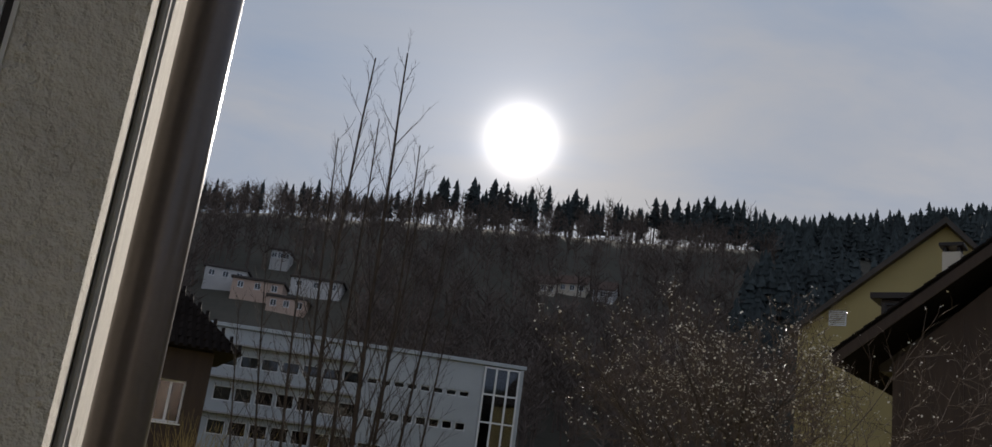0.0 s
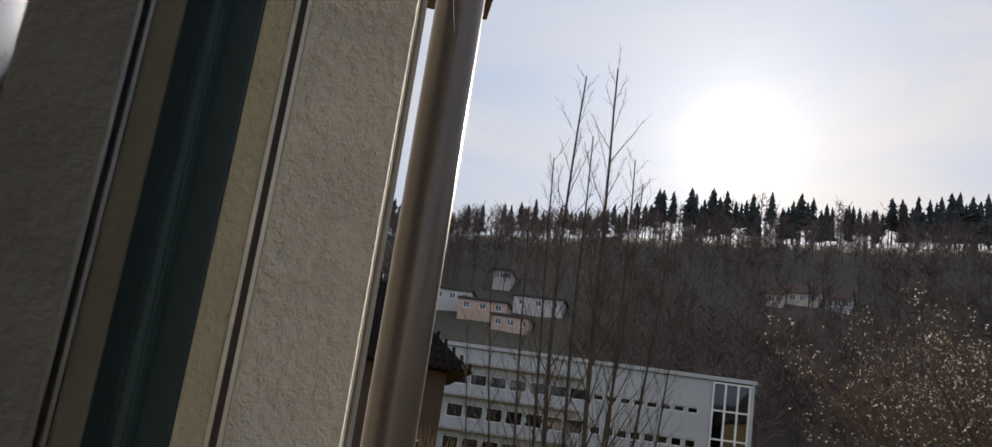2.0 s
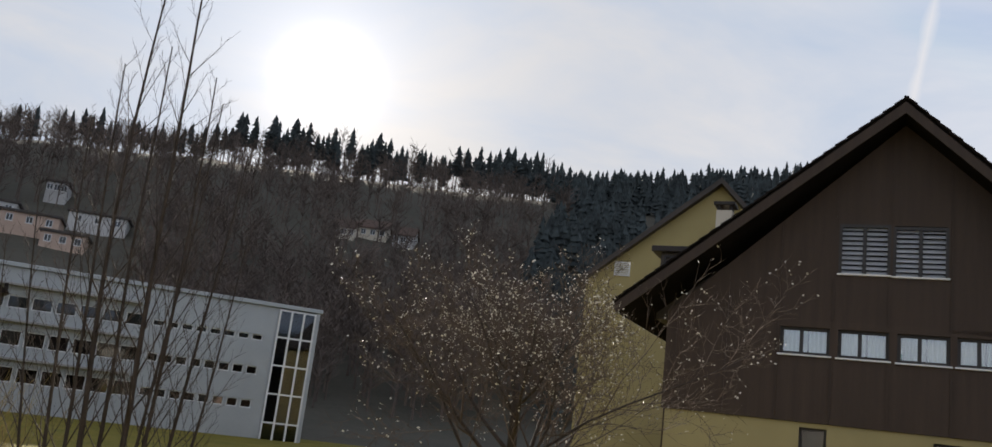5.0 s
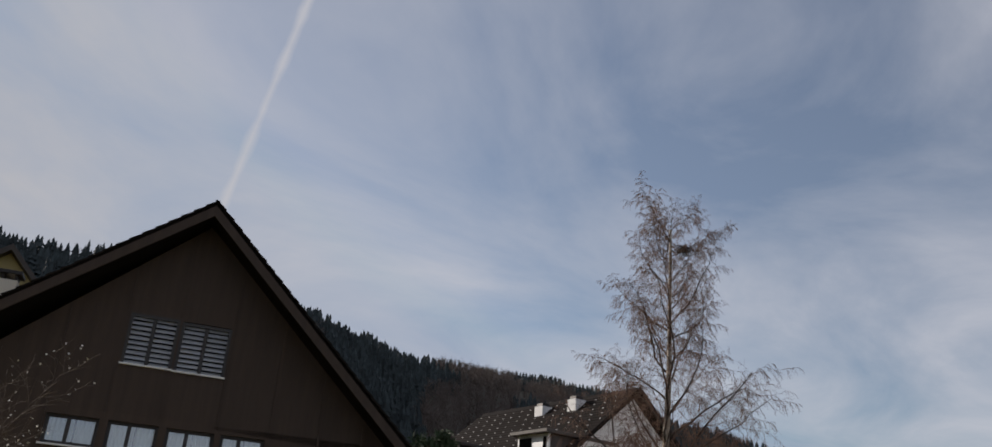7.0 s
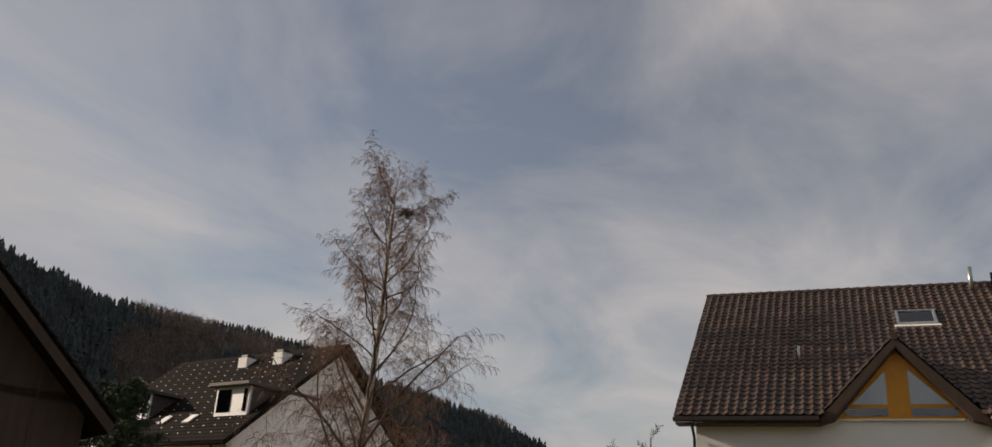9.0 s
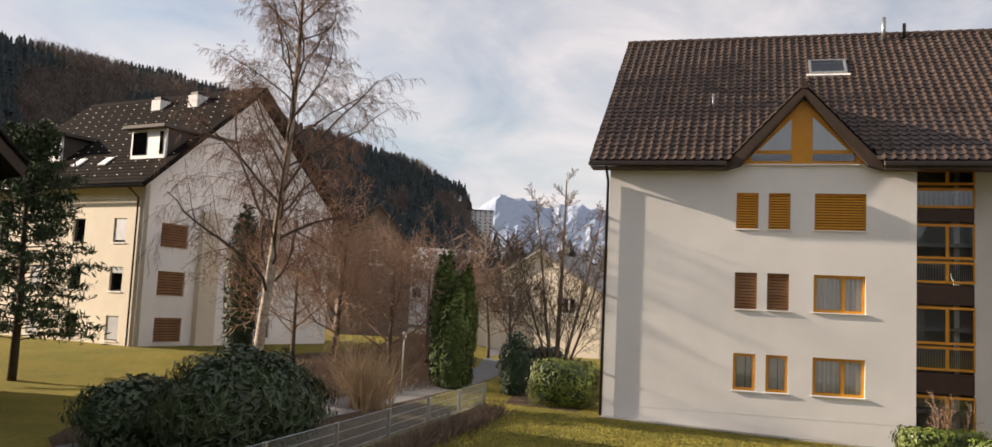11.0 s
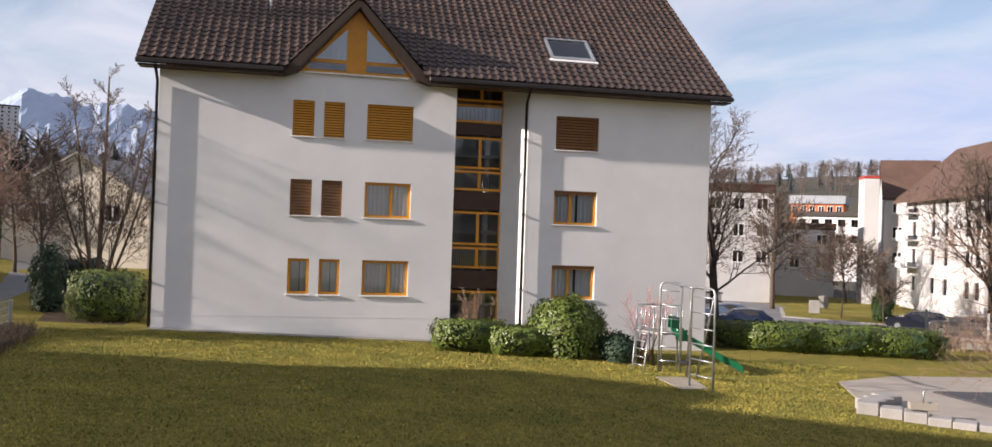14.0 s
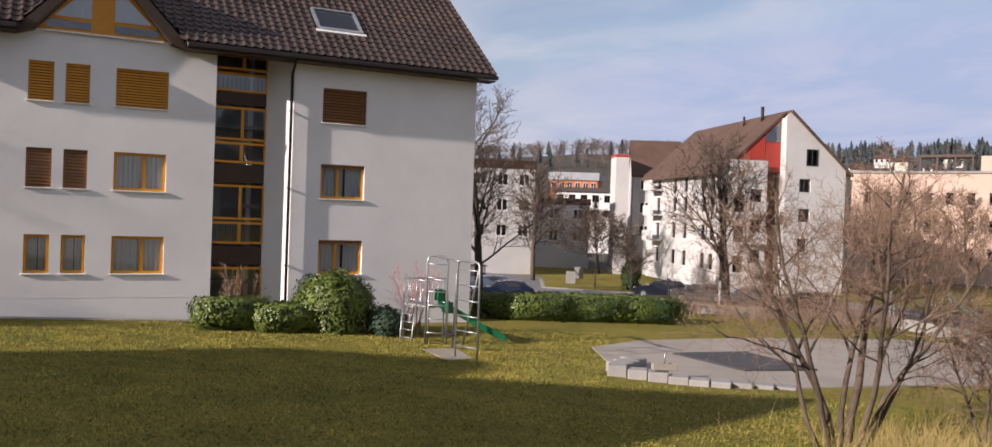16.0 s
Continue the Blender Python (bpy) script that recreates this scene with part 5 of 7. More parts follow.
def grow(out, p, d, length, r, level, spec, rng):
    """One limb and all that springs from it. spec has a row per level: children, length share, angle, lift, wobble, pieces, sides, bare share."""
    kids, share, angle, lift, wob, pieces, sides, bare = spec[level]
    pts, radii = [p.copy()], [r]
    d = d.normalized()
    tip = 0.25 if level < len(spec) - 1 else 0.3
    for i in range(pieces):
        d = (d + Vector((rng.gauss(0, wob), rng.gauss(0, wob), rng.gauss(0, wob))) + UP * (lift / pieces)).normalized()
        p = p + d * (length / pieces)
        pts.append(p.copy())
        radii.append(r * (1 - (1 - tip) * (i + 1) / pieces))
    V, F = out[min(level, len(out) - 1)]
    tube(V, F, pts, radii, sides, cap=sides > 3)
    if level + 1 >= len(spec):
        return pts
    turn = rng.uniform(0, 6.28)
    for k in range(kids):
        s = bare + (1 - bare) * (k + rng.uniform(0.2, 0.8)) / kids
        j = min(pieces - 1, int(s * pieces))
        f = s * pieces - j
        q = pts[j].lerp(pts[j + 1], f)
        along_d = (pts[j + 1] - pts[j]).normalized()
        turn += 2.4 + rng.uniform(-0.5, 0.5)
        side = along_d.orthogonal().normalized()
        side = (Matrix.Rotation(turn, 3, along_d) @ side)
        a = radians(angle * rng.uniform(0.75, 1.25))
        nd = along_d * math.cos(a) + side * math.sin(a)
        rr = (radii[j] + (radii[j + 1] - radii[j]) * f) * (rng.uniform(0.30, 0.46) if level == 0 and kids > 12 else rng.uniform(0.42, 0.6))
        nl = length * share * rng.uniform(0.65, 1.15) * (1.12 - 0.70 * s if level == 0 and kids > 40 else 1.2 - 0.95 * s if level == 0 else 1.1 - 0.5 * s)
        TIPS.append(grow(out, q, nd, nl, max(rr, THIN[0]), level + 1, spec, rng)[-1])
    return pts


TIPS = []
THIN = [0.003]


def bare_tree(name, m, stems, spec, seed, mats, label, group="", names=("trunk", "limb", "twig"), thin=0.004):
    """A leafless tree: a trunk, limbs and twigs as three meshes. stems: (start, direction, length, radius)."""
    rng = random.Random(seed)
    t = thing(name, m, label, "tree" if "shrub" not in name else "shrub", group)
    out = [([], []) for _ in names]
    TIPS.clear()
    THIN[0] = thin
    for p, d, length, r in stems:
        grow(out, Vector(p), Vector(d), length, r, 0, spec, rng)
    for (V, F), n, mat in zip(out, names, mats):
        if V:
            raw(n, V, F, mat, t, smooth=True)
    return t


def leaf_cloud(name, places, normals, size, mat, parent, seed, label="", long=1.6):
    """Many small folded leaves in one mesh."""
    rng = np.random.default_rng(seed)
    n = len(places)
    ax = rng.normal(size=(n, 3)) + normals * 0.6
    ax /= np.linalg.norm(ax, axis=1, keepdims=True)
    b = np.cross(ax, rng.normal(size=(n, 3)))
    b /= np.linalg.norm(b, axis=1, keepdims=True)
    c = np.cross(ax, b)
    s = size * rng.uniform(0.6, 1.3, (n, 1))
    P = np.stack([places - b * s * long * 0.5, places + c * s * 0.5 + ax * s * 0.15, places + b * s * long * 0.5, places - c * s * 0.5 + ax * s * 0.15], 1).reshape(-1, 3)
    F = np.arange(4 * n).reshape(-1, 4)
    return raw(name, P.tolist(), F.tolist(), mat, parent, label)


def bush(name, m, rx, ry, h, count, size, mat, label, seed, category="shrub", group="", boxy=0.0, core=True, long=1.6):
    """An evergreen bush: a lumpy core, coloured dark for the shade inside, in a coat of leaves."""
    t = thing(name, m, label, category, group)
    rng = np.random.default_rng(seed)
    u = rng.normal(size=(count, 3))
    u /= np.linalg.norm(u, axis=1, keepdims=True)
    u[:, 2] = np.abs(u[:, 2]) if boxy == 0 else u[:, 2]
    if boxy:
        k = np.max(np.abs(u), axis=1, keepdims=True)
        u = u * (1 - boxy) + u / k * boxy
    lump = np.array([1 + 0.16 * noise.noise(Vector(v * 2.3) + Vector((seed, 0, 0))) + 0.10 * noise.noise(Vector(v * 6.0) + Vector((0, seed, 0))) for v in u])[:, None]
    depth = rng.uniform(0.80, 1.04, (count, 1))
    base = np.array([0, 0, h * (0.42 if boxy == 0 else 0.5)])
    scale = np.array([rx, ry, h * (0.58 if boxy == 0 else 0.5)])
    P = u * lump * depth * scale + base
    if boxy == 0:
        low = rng.random(count) < 0.38
        P[low, 2] = base[2] * rng.uniform(0.03, 1, low.sum())
        P[low, :2] *= (0.80 + 0.2 * (P[low, 2:3] / base[2]))
    leaf_cloud("leaves", P, u, size, mat, t, seed, long=long)
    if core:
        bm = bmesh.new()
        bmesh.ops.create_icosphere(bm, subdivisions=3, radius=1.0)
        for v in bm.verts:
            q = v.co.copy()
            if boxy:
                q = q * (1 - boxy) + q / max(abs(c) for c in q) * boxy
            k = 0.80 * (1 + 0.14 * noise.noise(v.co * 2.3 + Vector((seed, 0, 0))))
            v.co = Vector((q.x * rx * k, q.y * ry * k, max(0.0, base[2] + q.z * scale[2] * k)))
        # the dark colour gives the gaps between leaves their shade
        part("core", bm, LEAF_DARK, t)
    return t


def stalks(V, F, rng, n, area, h, r, lean=0.3, fork=2):
    """Upright thin stalks, each with a few side twigs. area: a function that gives a place on the ground."""
    for _ in range(n):
        p = Vector(area())
        d = Vector((rng.gauss(0, lean), rng.gauss(0, lean), 1)).normalized()
        L = h * rng.uniform(0.5, 1.15)
        q = p + d * L * 0.55 + Vector((rng.gauss(0, 0.04), rng.gauss(0, 0.04), 0))
        e = q + (d + Vector((rng.gauss(0, 0.25), rng.gauss(0, 0.25), 0))) * L * 0.45
        tube(V, F, [p, q, e], [r, r * 0.7, r * 0.3], 3, cap=False)
        for _ in range(fork):
            s = rng.uniform(0.3, 0.9)
            a = p.lerp(q, s)
            b = a + (d + Vector((rng.gauss(0, 0.6), rng.gauss(0, 0.6), rng.uniform(0, 0.4)))) * L * rng.uniform(0.2, 0.4)
            tube(V, F, [a, b], [r * 0.6, r * 0.25], 3, cap=False)


# far forests, as templates laid out in arrays
def spruce(rng, bare=0.12, layers=7, sides=8, slim=0.17, power=1.3):
    V, F = [], []
    tube(V, F, [(0, 0, 0), (0, 0, 0.95)], [0.014, 0.004], 4, cap=False)
    for j in range(layers):
        z0 = bare + (0.97 - bare) * j / layers
        rad = slim * (1 - (j / layers) ** power) * rng.uniform(0.8, 1.15) + 0.014
        top = min(1.0, z0 + (0.97 - bare) / layers * rng.uniform(1.5, 2.0))
        ox, oy = rng.uniform(-0.012, 0.012), rng.uniform(-0.012, 0.012)
        b = len(V)
        V.append((0, 0, top))
        for k in range(sides):
            a = 6.283 * (k + rng.uniform(-0.3, 0.3)) / sides
            q = rad * (rng.uniform(0.8, 1.3) if k % 2 else rng.uniform(0.4, 0.7))
            V.append((ox + q * math.cos(a), oy + q * math.sin(a), z0 - rng.uniform(-0.01, 0.03)))
        F += [(b, b + 1 + k, b + 1 + (k + 1) % sides) for k in range(sides)]
    return np.array(V), F


def bare_crown(rng):
    V, F = [], []
    tube(V, F, [(0, 0, 0), (0.01, 0, 0.5), (0, 0.01, 0.95)], [0.016, 0.011, 0.004], 3, cap=False)
    for _ in range(22):
        z = rng.uniform(0.3, 0.85)
        a = rng.uniform(0, 6.283)
        L = rng.uniform(0.12, 0.3) * (1.15 - z * 0.6)
        e = Vector((math.cos(a) * L, math.sin(a) * L, z + L * rng.uniform(0.5, 1.1)))
        tube(V, F, [(0, 0, z), e * 0.5 + Vector((0, 0, z * 0.5)), e], [0.007, 0.005, 0.002], 3, cap=False)
        for _ in range(2):
            g = e + Vector((rng.gauss(0, 0.07), rng.gauss(0, 0.07), rng.uniform(0.0, 0.12)))
            tube(V, F, [e * 0.8 + Vector((0, 0, z * 0.2)), g], [0.004, 0.002], 3, cap=False)
    return np.array(V), F


def forest(name, spots, templates, mat, label, seed):
    rng = random.Random(seed)
    VV, FF, base = [], [], 0
    for x, y, z, h, w in spots:
        T, tf = templates[rng.randrange(len(templates))]
        a = rng.uniform(0, 6.28)
        c, s = math.cos(a) * h * w, math.sin(a) * h * w
        VV.append(np.stack([T[:, 0] * c - T[:, 1] * s + x, T[:, 0] * s + T[:, 1] * c + y, T[:, 2] * h + z - 0.3], 1))
        FF += [tuple(i + base for i in f) for f in tf]
        base += len(T)
    ob = raw(name, np.concatenate(VV).tolist(), FF, mat)
    return tagged(ob, label, "forest", kind="stuff")


frng = random.Random(11)
SPRUCES = [spruce(frng) for _ in range(6)]
TALL = [spruce(frng, bare=0.36, layers=10, sides=10, slim=0.125, power=1.9) for _ in range(5)] + [spruce(frng, bare=0.16, layers=11, sides=10, slim=0.15, power=1.5) for _ in range(3)]
CROWNS = [bare_crown(frng) for _ in range(5)]


def spot(az, d, h, w=1.0):
    x, y = az_xy(az, d)
    return (x, y, ground_z(x, y), h, w)


ridge, ridge_bare, wood, brown = [], [], [], []
az = -45.0
while az < 34:
    R = along(SKYLINE, az, 2)
    tall = 18.5 if -4 < az < 17 else 13 if az < -4 else 15
    k = frng.random()
    if not (-19 < az < -2 and k < 0.35):
        h = tall * frng.uniform(0.72, 1.1) * (1.0 + 0.12 * noise.noise(Vector((az * 0.7, 0, 9.3))))
        if 0.5 < az < 9 and frng.random() < 0.22 or frng.random() < 0.08:
            ridge_bare.append(spot(az, R - frng.uniform(0, 9), h * 0.95, 0.9))
        else:
            ridge.append(spot(az, R - frng.uniform(0, 9), h, frng.uniform(0.8, 1.25)))
    az += frng.uniform(0.14, 0.42) if az < -4 else frng.uniform(0.15, 0.42) if az < 16 else frng.uniform(0.2, 0.5)
for _ in range(170):
    az = frng.uniform(-40, 6)
    ridge_bare.append(spot(az, along(SKYLINE, az, 2) - frng.uniform(0, 12), frng.uniform(3, 7), 1.6))
for _ in range(240):
    az = frng.uniform(16, 47)
    R = along(SKYLINE, az, 2)
    ridge.append(spot(az, R - frng.uniform(0, 45), frng.uniform(8, 15)))
for _ in range(5200):
    az = frng.uniform(40, 80.4)
    R, ft = along(SKYLINE, az, 2), hill_foot(az)
    s = frng.uniform(0.12, 1.02)
    n = noise.noise(Vector((az * 0.22, s * 3.5, 1.7)))
    (brown if n > 0.16 and s < 0.93 else wood).append(spot(az, ft + (R - ft) * s, frng.uniform(9, 15), 1.15))
for _ in range(3600):
    az = frng.uniform(-40, 40)
    R, ft = along(SKYLINE, az, 2), hill_foot(az)
    s = frng.uniform(0.05, 0.97)
    n = noise.noise(Vector((az * 0.12, s * 3.0, 5.7)))
    if -18 < az < -8 and s < 0.45 or (az < 17 and 0.42 < s and frng.random() < 0.45):
        continue
    (wood if az > 16 + 5 * n else brown).append(spot(az, ft + (R - ft) * s, frng.uniform(7, 13), 1.2))
for _ in range(330):
    az = frng.uniform(78.5, 95)
    (wood if frng.random() < 0.12 else brown).append(spot(az, frng.uniform(112, 200), frng.uniform(8.5, 14.5), 1.25))
for _ in range(1500):
    az = frng.uniform(96, 175)
    R = along(SKYLINE, az, 2)
    d = R - 170 * frng.random() ** 1.6
    (brown if az < 140 and frng.random() < 0.9 or frng.random() < 0.2 else wood).append(spot(az, d, frng.uniform(7, 12), 1.3))
for _ in range(420):
    az = frng.uniform(180, 275)
    wood.append(spot(az, along(SKYLINE, az, 2) - frng.uniform(0, 60), frng.uniform(9, 15), 1.3))
forest("ridge_trees", ridge, TALL, FOREST_HAZED, "row of tall dark spruces on the ridge", 1)
forest("ridge_bare_trees", ridge_bare, CROWNS, BARK_DARK, "leafless trees among spruces on the ridge", 2)
forest("spruce_wood", wood, SPRUCES, FOREST_HAZED, "dense dark spruce wood on the hillside", 3)
forest("bare_wood", brown, CROWNS, FOREST_BROWN, "leafless brown wood on the hillside", 4)

# Tall birch with a nest
x, y = az_xy(66.9, 38.0)
BIRCH_SPEC = [(42, 0.36, 44, 0.70, 0.018, 14, 10, 0.17), (13, 0.42, 44, 0.35, 0.17, 9, 6, 0.18), (9, 0.5, 44, -0.2, 0.15, 4, 3, 0.1), (6, 0.66, 40, -1.1, 0.14, 3, 3, 0.1), (0, 0.8, 34, -1.9, 0.12, 3, 3, 0.1)]
birch = bare_tree("birch_tree", pose(x, y, 0.1), [((0, 0, 0), (0.05, -0.105, 1), 19.4, 0.22)], BIRCH_SPEC, 21, (BIRCH, BARK_DARK, BIRCH_TWIG), "tall leafless birch with pale trunk and fine drooping twigs", thin=0.0064)
rng = random.Random(4)
V, F = [], []
for _ in range(120):
    a = Vector((rng.gauss(0, 0.16), rng.gauss(0, 0.16), rng.gauss(0, 0.10)))
    b = Vector((rng.gauss(0, 0.22), rng.gauss(0, 0.22), rng.gauss(0, 0.10)))
    tube(V, F, [a, b], 0.014, 3)
nest = raw("bird_nest", V, F, BARK_DARK)
nx, ny = az_xy(69.2, 38.0)
nest.location = (nx, ny, 3.5 + 38.0 * math.tan(radians(21.3)))
tagged(nest, "dark twig nest high in the birch", "nest")

# Budding fruit tree before the dark house
x, y = az_xy(16.3, 16.0)
FRUIT_SPEC = [(14, 1.42, 56, 0.1, 0.05, 4, 8, 0.38), (11, 0.6, 48, 0.6, 0.13, 6, 6, 0.2), (9, 0.5, 46, 0.4, 0.16, 4, 4, 0.15), (5, 0.55, 42, 0.3, 0.16, 3, 3, 0.1), (0, 0.6, 42, 0.2, 0.12, 2, 3, 0.1)]
fruit = bare_tree("fruit_tree", pose(x, y, 0.0), [((0, 0, 0), (0.03, 0.0, 1), 4.6, 0.18)], FRUIT_SPEC, 33, (BARK_DARK, BARK_DARK, BARK), "spreading leafless fruit tree with pale buds", thin=0.0055)
rng = random.Random(8)
buds = []
for tp in TIPS[::1]:
    if tp.z > 1.5 and rng.random() < 0.30:
        for _ in range(rng.randrange(1, 3)):
            buds.append(tp + Vector((rng.gauss(0, 0.03), rng.gauss(0, 0.03), rng.gauss(0, 0.03))))
B = np.array([tuple(b) for b in buds])
tagged(leaf_cloud("bud", B, np.tile((0.0, 0.0, 1.0), (len(B), 1)), 0.030, BUD, fruit, 3, "pale opening buds", long=1.3), kind="stuff")

# Slender upright young poplars
x, y = az_xy(-7.5, 19.0)
POP_SPEC = [(34, 0.21, 30, 0.25, 0.012, 12, 7, 0.18), (5, 0.42, 28, 0.25, 0.06, 4, 4, 0.15), (0, 0.5, 30, 0.2, 0.09, 2, 3, 0.15)]
bare_tree("poplar_tree", pose(x, y, 0.0), [((-0.35, 0, 0), (-0.045, 0.0, 1), 12.0, 0.065), ((0.25, 0.2, 0), (-0.005, 0, 1), 12.0, 0.07), ((-0.1, 0.3, 0), (-0.025, 0, 1), 10.4, 0.05), ((0.6, 0.1, 0), (0.03, 0.0, 1), 9.8, 0.05), ((-0.9, 0, 0), (-0.10, 0, 1), 8.6, 0.045), ((0.9, 0.2, 0), (0.07, 0, 1), 8.4, 0.045), ((-1.3, 0.3, 0), (-0.14, 0, 1), 7.2, 0.035), ((1.2, 0, 0), (0.12, 0, 1), 7.0, 0.035), ((-0.6, -0.3, 0), (-0.02, 0, 1), 9.6, 0.045), ((0.45, -0.3, 0), (0.05, 0, 1), 9.2, 0.04), ((-1.7, 0.1, 0), (-0.2, 0, 1), 6.0, 0.03)], POP_SPEC, 12, (BARK_DARK, BARK_DARK, BARK_DARK), "slender upright leafless poplars in a clump", thin=0.005)

# Small trees and shrubs round the paths
DENSE_SPEC = [(15, 1.12, 58, 0.35, 0.05, 6, 8, 0.22), (10, 0.6, 48, 0.3, 0.15, 5, 5, 0.15), (7, 0.55, 46, 0.2, 0.15, 3, 4, 0.12), (3, 0.6, 42, 0.15, 0.14, 2, 3, 0.1), (0, 0.6, 40, 0.1, 0.1, 1, 3, 0.1)]
RISING_SPEC = [(20, 0.62, 42, 0.55, 0.03, 7, 8, 0.22), (10, 0.55, 40, 0.35, 0.11, 5, 5, 0.15), (7, 0.5, 40, 0.25, 0.13, 3, 4, 0.12), (3, 0.55, 40, 0.15, 0.14, 2, 3, 0.1), (0, 0.6, 40, 0.1, 0.1, 1, 3, 0.1)]
TREE_SPEC = [(15, 0.8, 50, 0.3, 0.04, 6, 8, 0.26), (9, 0.6, 44, 0.3, 0.14, 5, 5, 0.15), (7, 0.55, 42, 0.25, 0.14, 3, 4, 0.12), (2, 0.6, 40, 0.15, 0.14, 2, 3, 0.1), (0, 0.6, 40, 0.1, 0.1, 1, 3, 0.1)]
for az, d, h, r, seed, mats, kind in ((71.7, 41.8, 5.4, 0.17, 41, (BARK, BARK_RED, TWIG_TAN), "reddish leafless ornamental tree beside the path"), (75.0, 41.6, 4.6, 0.13, 42, (BARK, BARK_RED, TWIG_TAN), "reddish leafless ornamental tree beside the path"), (69.2, 42.3, 4.6, 0.13, 47, (BARK, BARK_RED, TWIG_TAN), "reddish leafless ornamental tree beside the path"),
                                      (77.4, 52, 5.0, 0.13, 57, (BARK, BARK_RED, TWIG_TAN), "reddish leafless ornamental tree beside the path"), (81.2, 64, 5.0, 0.13, 58, (BARK, BARK_RED, TWIG_TAN), "leafless tree before a cream house"), (82.6, 58, 5.0, 0.12, 44, (BARK, BARK, BARK), "leafless tree before a cream house"),
                                      (122.9, 56, 11.6, 0.30, 45, (BARK_DARK, BARK_DARK, BARK), "large leafless tree by the car park"), (126.2, 88, 9.2, 0.26, 46, (BARK, BARK, BARK), "large leafless tree by the car park"), (121.2, 70, 8.0, 0.2, 48, (BARK, BARK, BARK), "leafless tree by the car park"),
                                      (138.3, 58, 9.4, 0.26, 49, (BARK_DARK, BARK_DARK, BARK), "large leafless tree before the white house"), (148.5, 88, 7.6, 0.2, 50, (BARK, BARK_RED, BARK_RED), "leafless tree before the pink building"), (151.5, 84, 7.2, 0.2, 51, (BARK, BARK_RED, BARK_RED), "leafless tree before the pink building"), (146.8, 92, 7.4, 0.2, 52, (BARK, BARK_RED, BARK_RED), "leafless tree before the pink building"),
                                      (130.1, 80, 5.6, 0.07, 53, (BARK, BARK, BARK), "young leafless tree on a grass island"), (132.4, 78, 3.8, 0.06, 54, (BARK, BARK, BARK), "young leafless tree on a grass island"), (130.4, 104, 6.4, 0.12, 55, (BARK, BARK_RED, BARK_RED), "reddish leafless tree by the road")):
    x, y = az_xy(az, d)
    bare_tree("leafless_tree", pose(x, y, ground_z(x, y) - 0.1), [((0, 0, 0), (0.03, 0.02, 1), h * 1.15, r)], DENSE_SPEC if "ornamental" in kind else RISING_SPEC if h > 9 else TREE_SPEC, seed, mats, kind, group="leafless trees", thin=0.00028 * d)
# tall tree with several upright stems beside the white building
x, y = az_xy(85.5, 46.0)
UPRIGHT_SPEC = [(15, 0.36, 34, 0.35, 0.02, 9, 7, 0.12), (8, 0.5, 36, 0.25, 0.08, 5, 4, 0.15), (6, 0.5, 38, 0.15, 0.1, 3, 3, 0.12), (3, 0.6, 38, 0.1, 0.1, 2, 3, 0.1), (0, 0.6, 38, 0.1, 0.1, 1, 3, 0.1)]
bare_tree("leafless_tree", pose(x, y, ground_z(x, y) - 0.1), [((0, 0, 0), (0.02, 0.0, 1), 10.4, 0.14), ((0.1, 0.12, 0), (0.05, 0.20, 1), 9.4, 0.10), ((0.0, -0.15, 0), (-0.05, -0.22, 1), 9.0, 0.10), ((-0.1, 0.1, 0), (0.0, 0.36, 1), 7.4, 0.08), ((0.1, -0.2, 0), (0.05, -0.38, 1), 7.2, 0.08)], UPRIGHT_SPEC, 43, (BARK, BARK, BARK), "tall leafless tree with several stems beside the white building", group="leafless trees", thin=0.011)

# Many-stemmed bare shrub close to the house
x, y = az_xy(145.0, 17.5)
SHRUB_SPEC = [(10, 0.62, 48, 0.25, 0.11, 8, 7, 0.30), (9, 0.56, 46, 0.12, 0.15, 5, 4, 0.15), (7, 0.5, 46, 0.1, 0.16, 3, 3, 0.12), (3, 0.6, 42, 0.05, 0.15, 2, 3, 0.1), (0, 0.6, 42, 0.1, 0.15, 1, 3, 0.1)]
rr = random.Random(6)
stems = []
for lean, length, r in ((-0.62, 4.0, 0.05), (-0.40, 4.7, 0.065), (-0.22, 5.0, 0.075), (-0.06, 5.2, 0.06), (0.08, 5.2, 0.085), (0.24, 4.9, 0.065), (0.42, 4.6, 0.06), (0.64, 4.0, 0.045)):
    q = rr.uniform(-0.25, 0.25)
    stems.append(((-0.82 * lean * 0.6 + rr.uniform(-0.1, 0.1), -0.57 * lean * 0.6 + rr.uniform(-0.1, 0.1), 0), (-0.82 * lean + 0.57 * q, -0.57 * lean - 0.82 * q, 1), length, r))
bare_tree("garden_shrub", pose(x, y, lawn_z(x, y)), stems, SHRUB_SPEC, 61, (BARK, BARK, BARK_RED), "large leafless many-stemmed garden shrub on the lawn", names=("stem", "branch", "twig"), thin=0.0042)
x, y = az_xy(152.5, 19.5)
bare_tree("garden_shrub", pose(x, y, lawn_z(x, y)), [((0, 0, 0), (-0.3, 0.2, 1), 2.4, 0.04), ((0.1, 0, 0), (0.3, 0.2, 1), 2.6, 0.04), ((0, 0.1, 0), (0.05, -0.25, 1), 2.5, 0.04)], SHRUB_SPEC, 62, (BARK, BARK, BARK_RED), "leafless reddish garden shrub on the lawn", names=("stem", "branch", "twig"), thin=0.005)

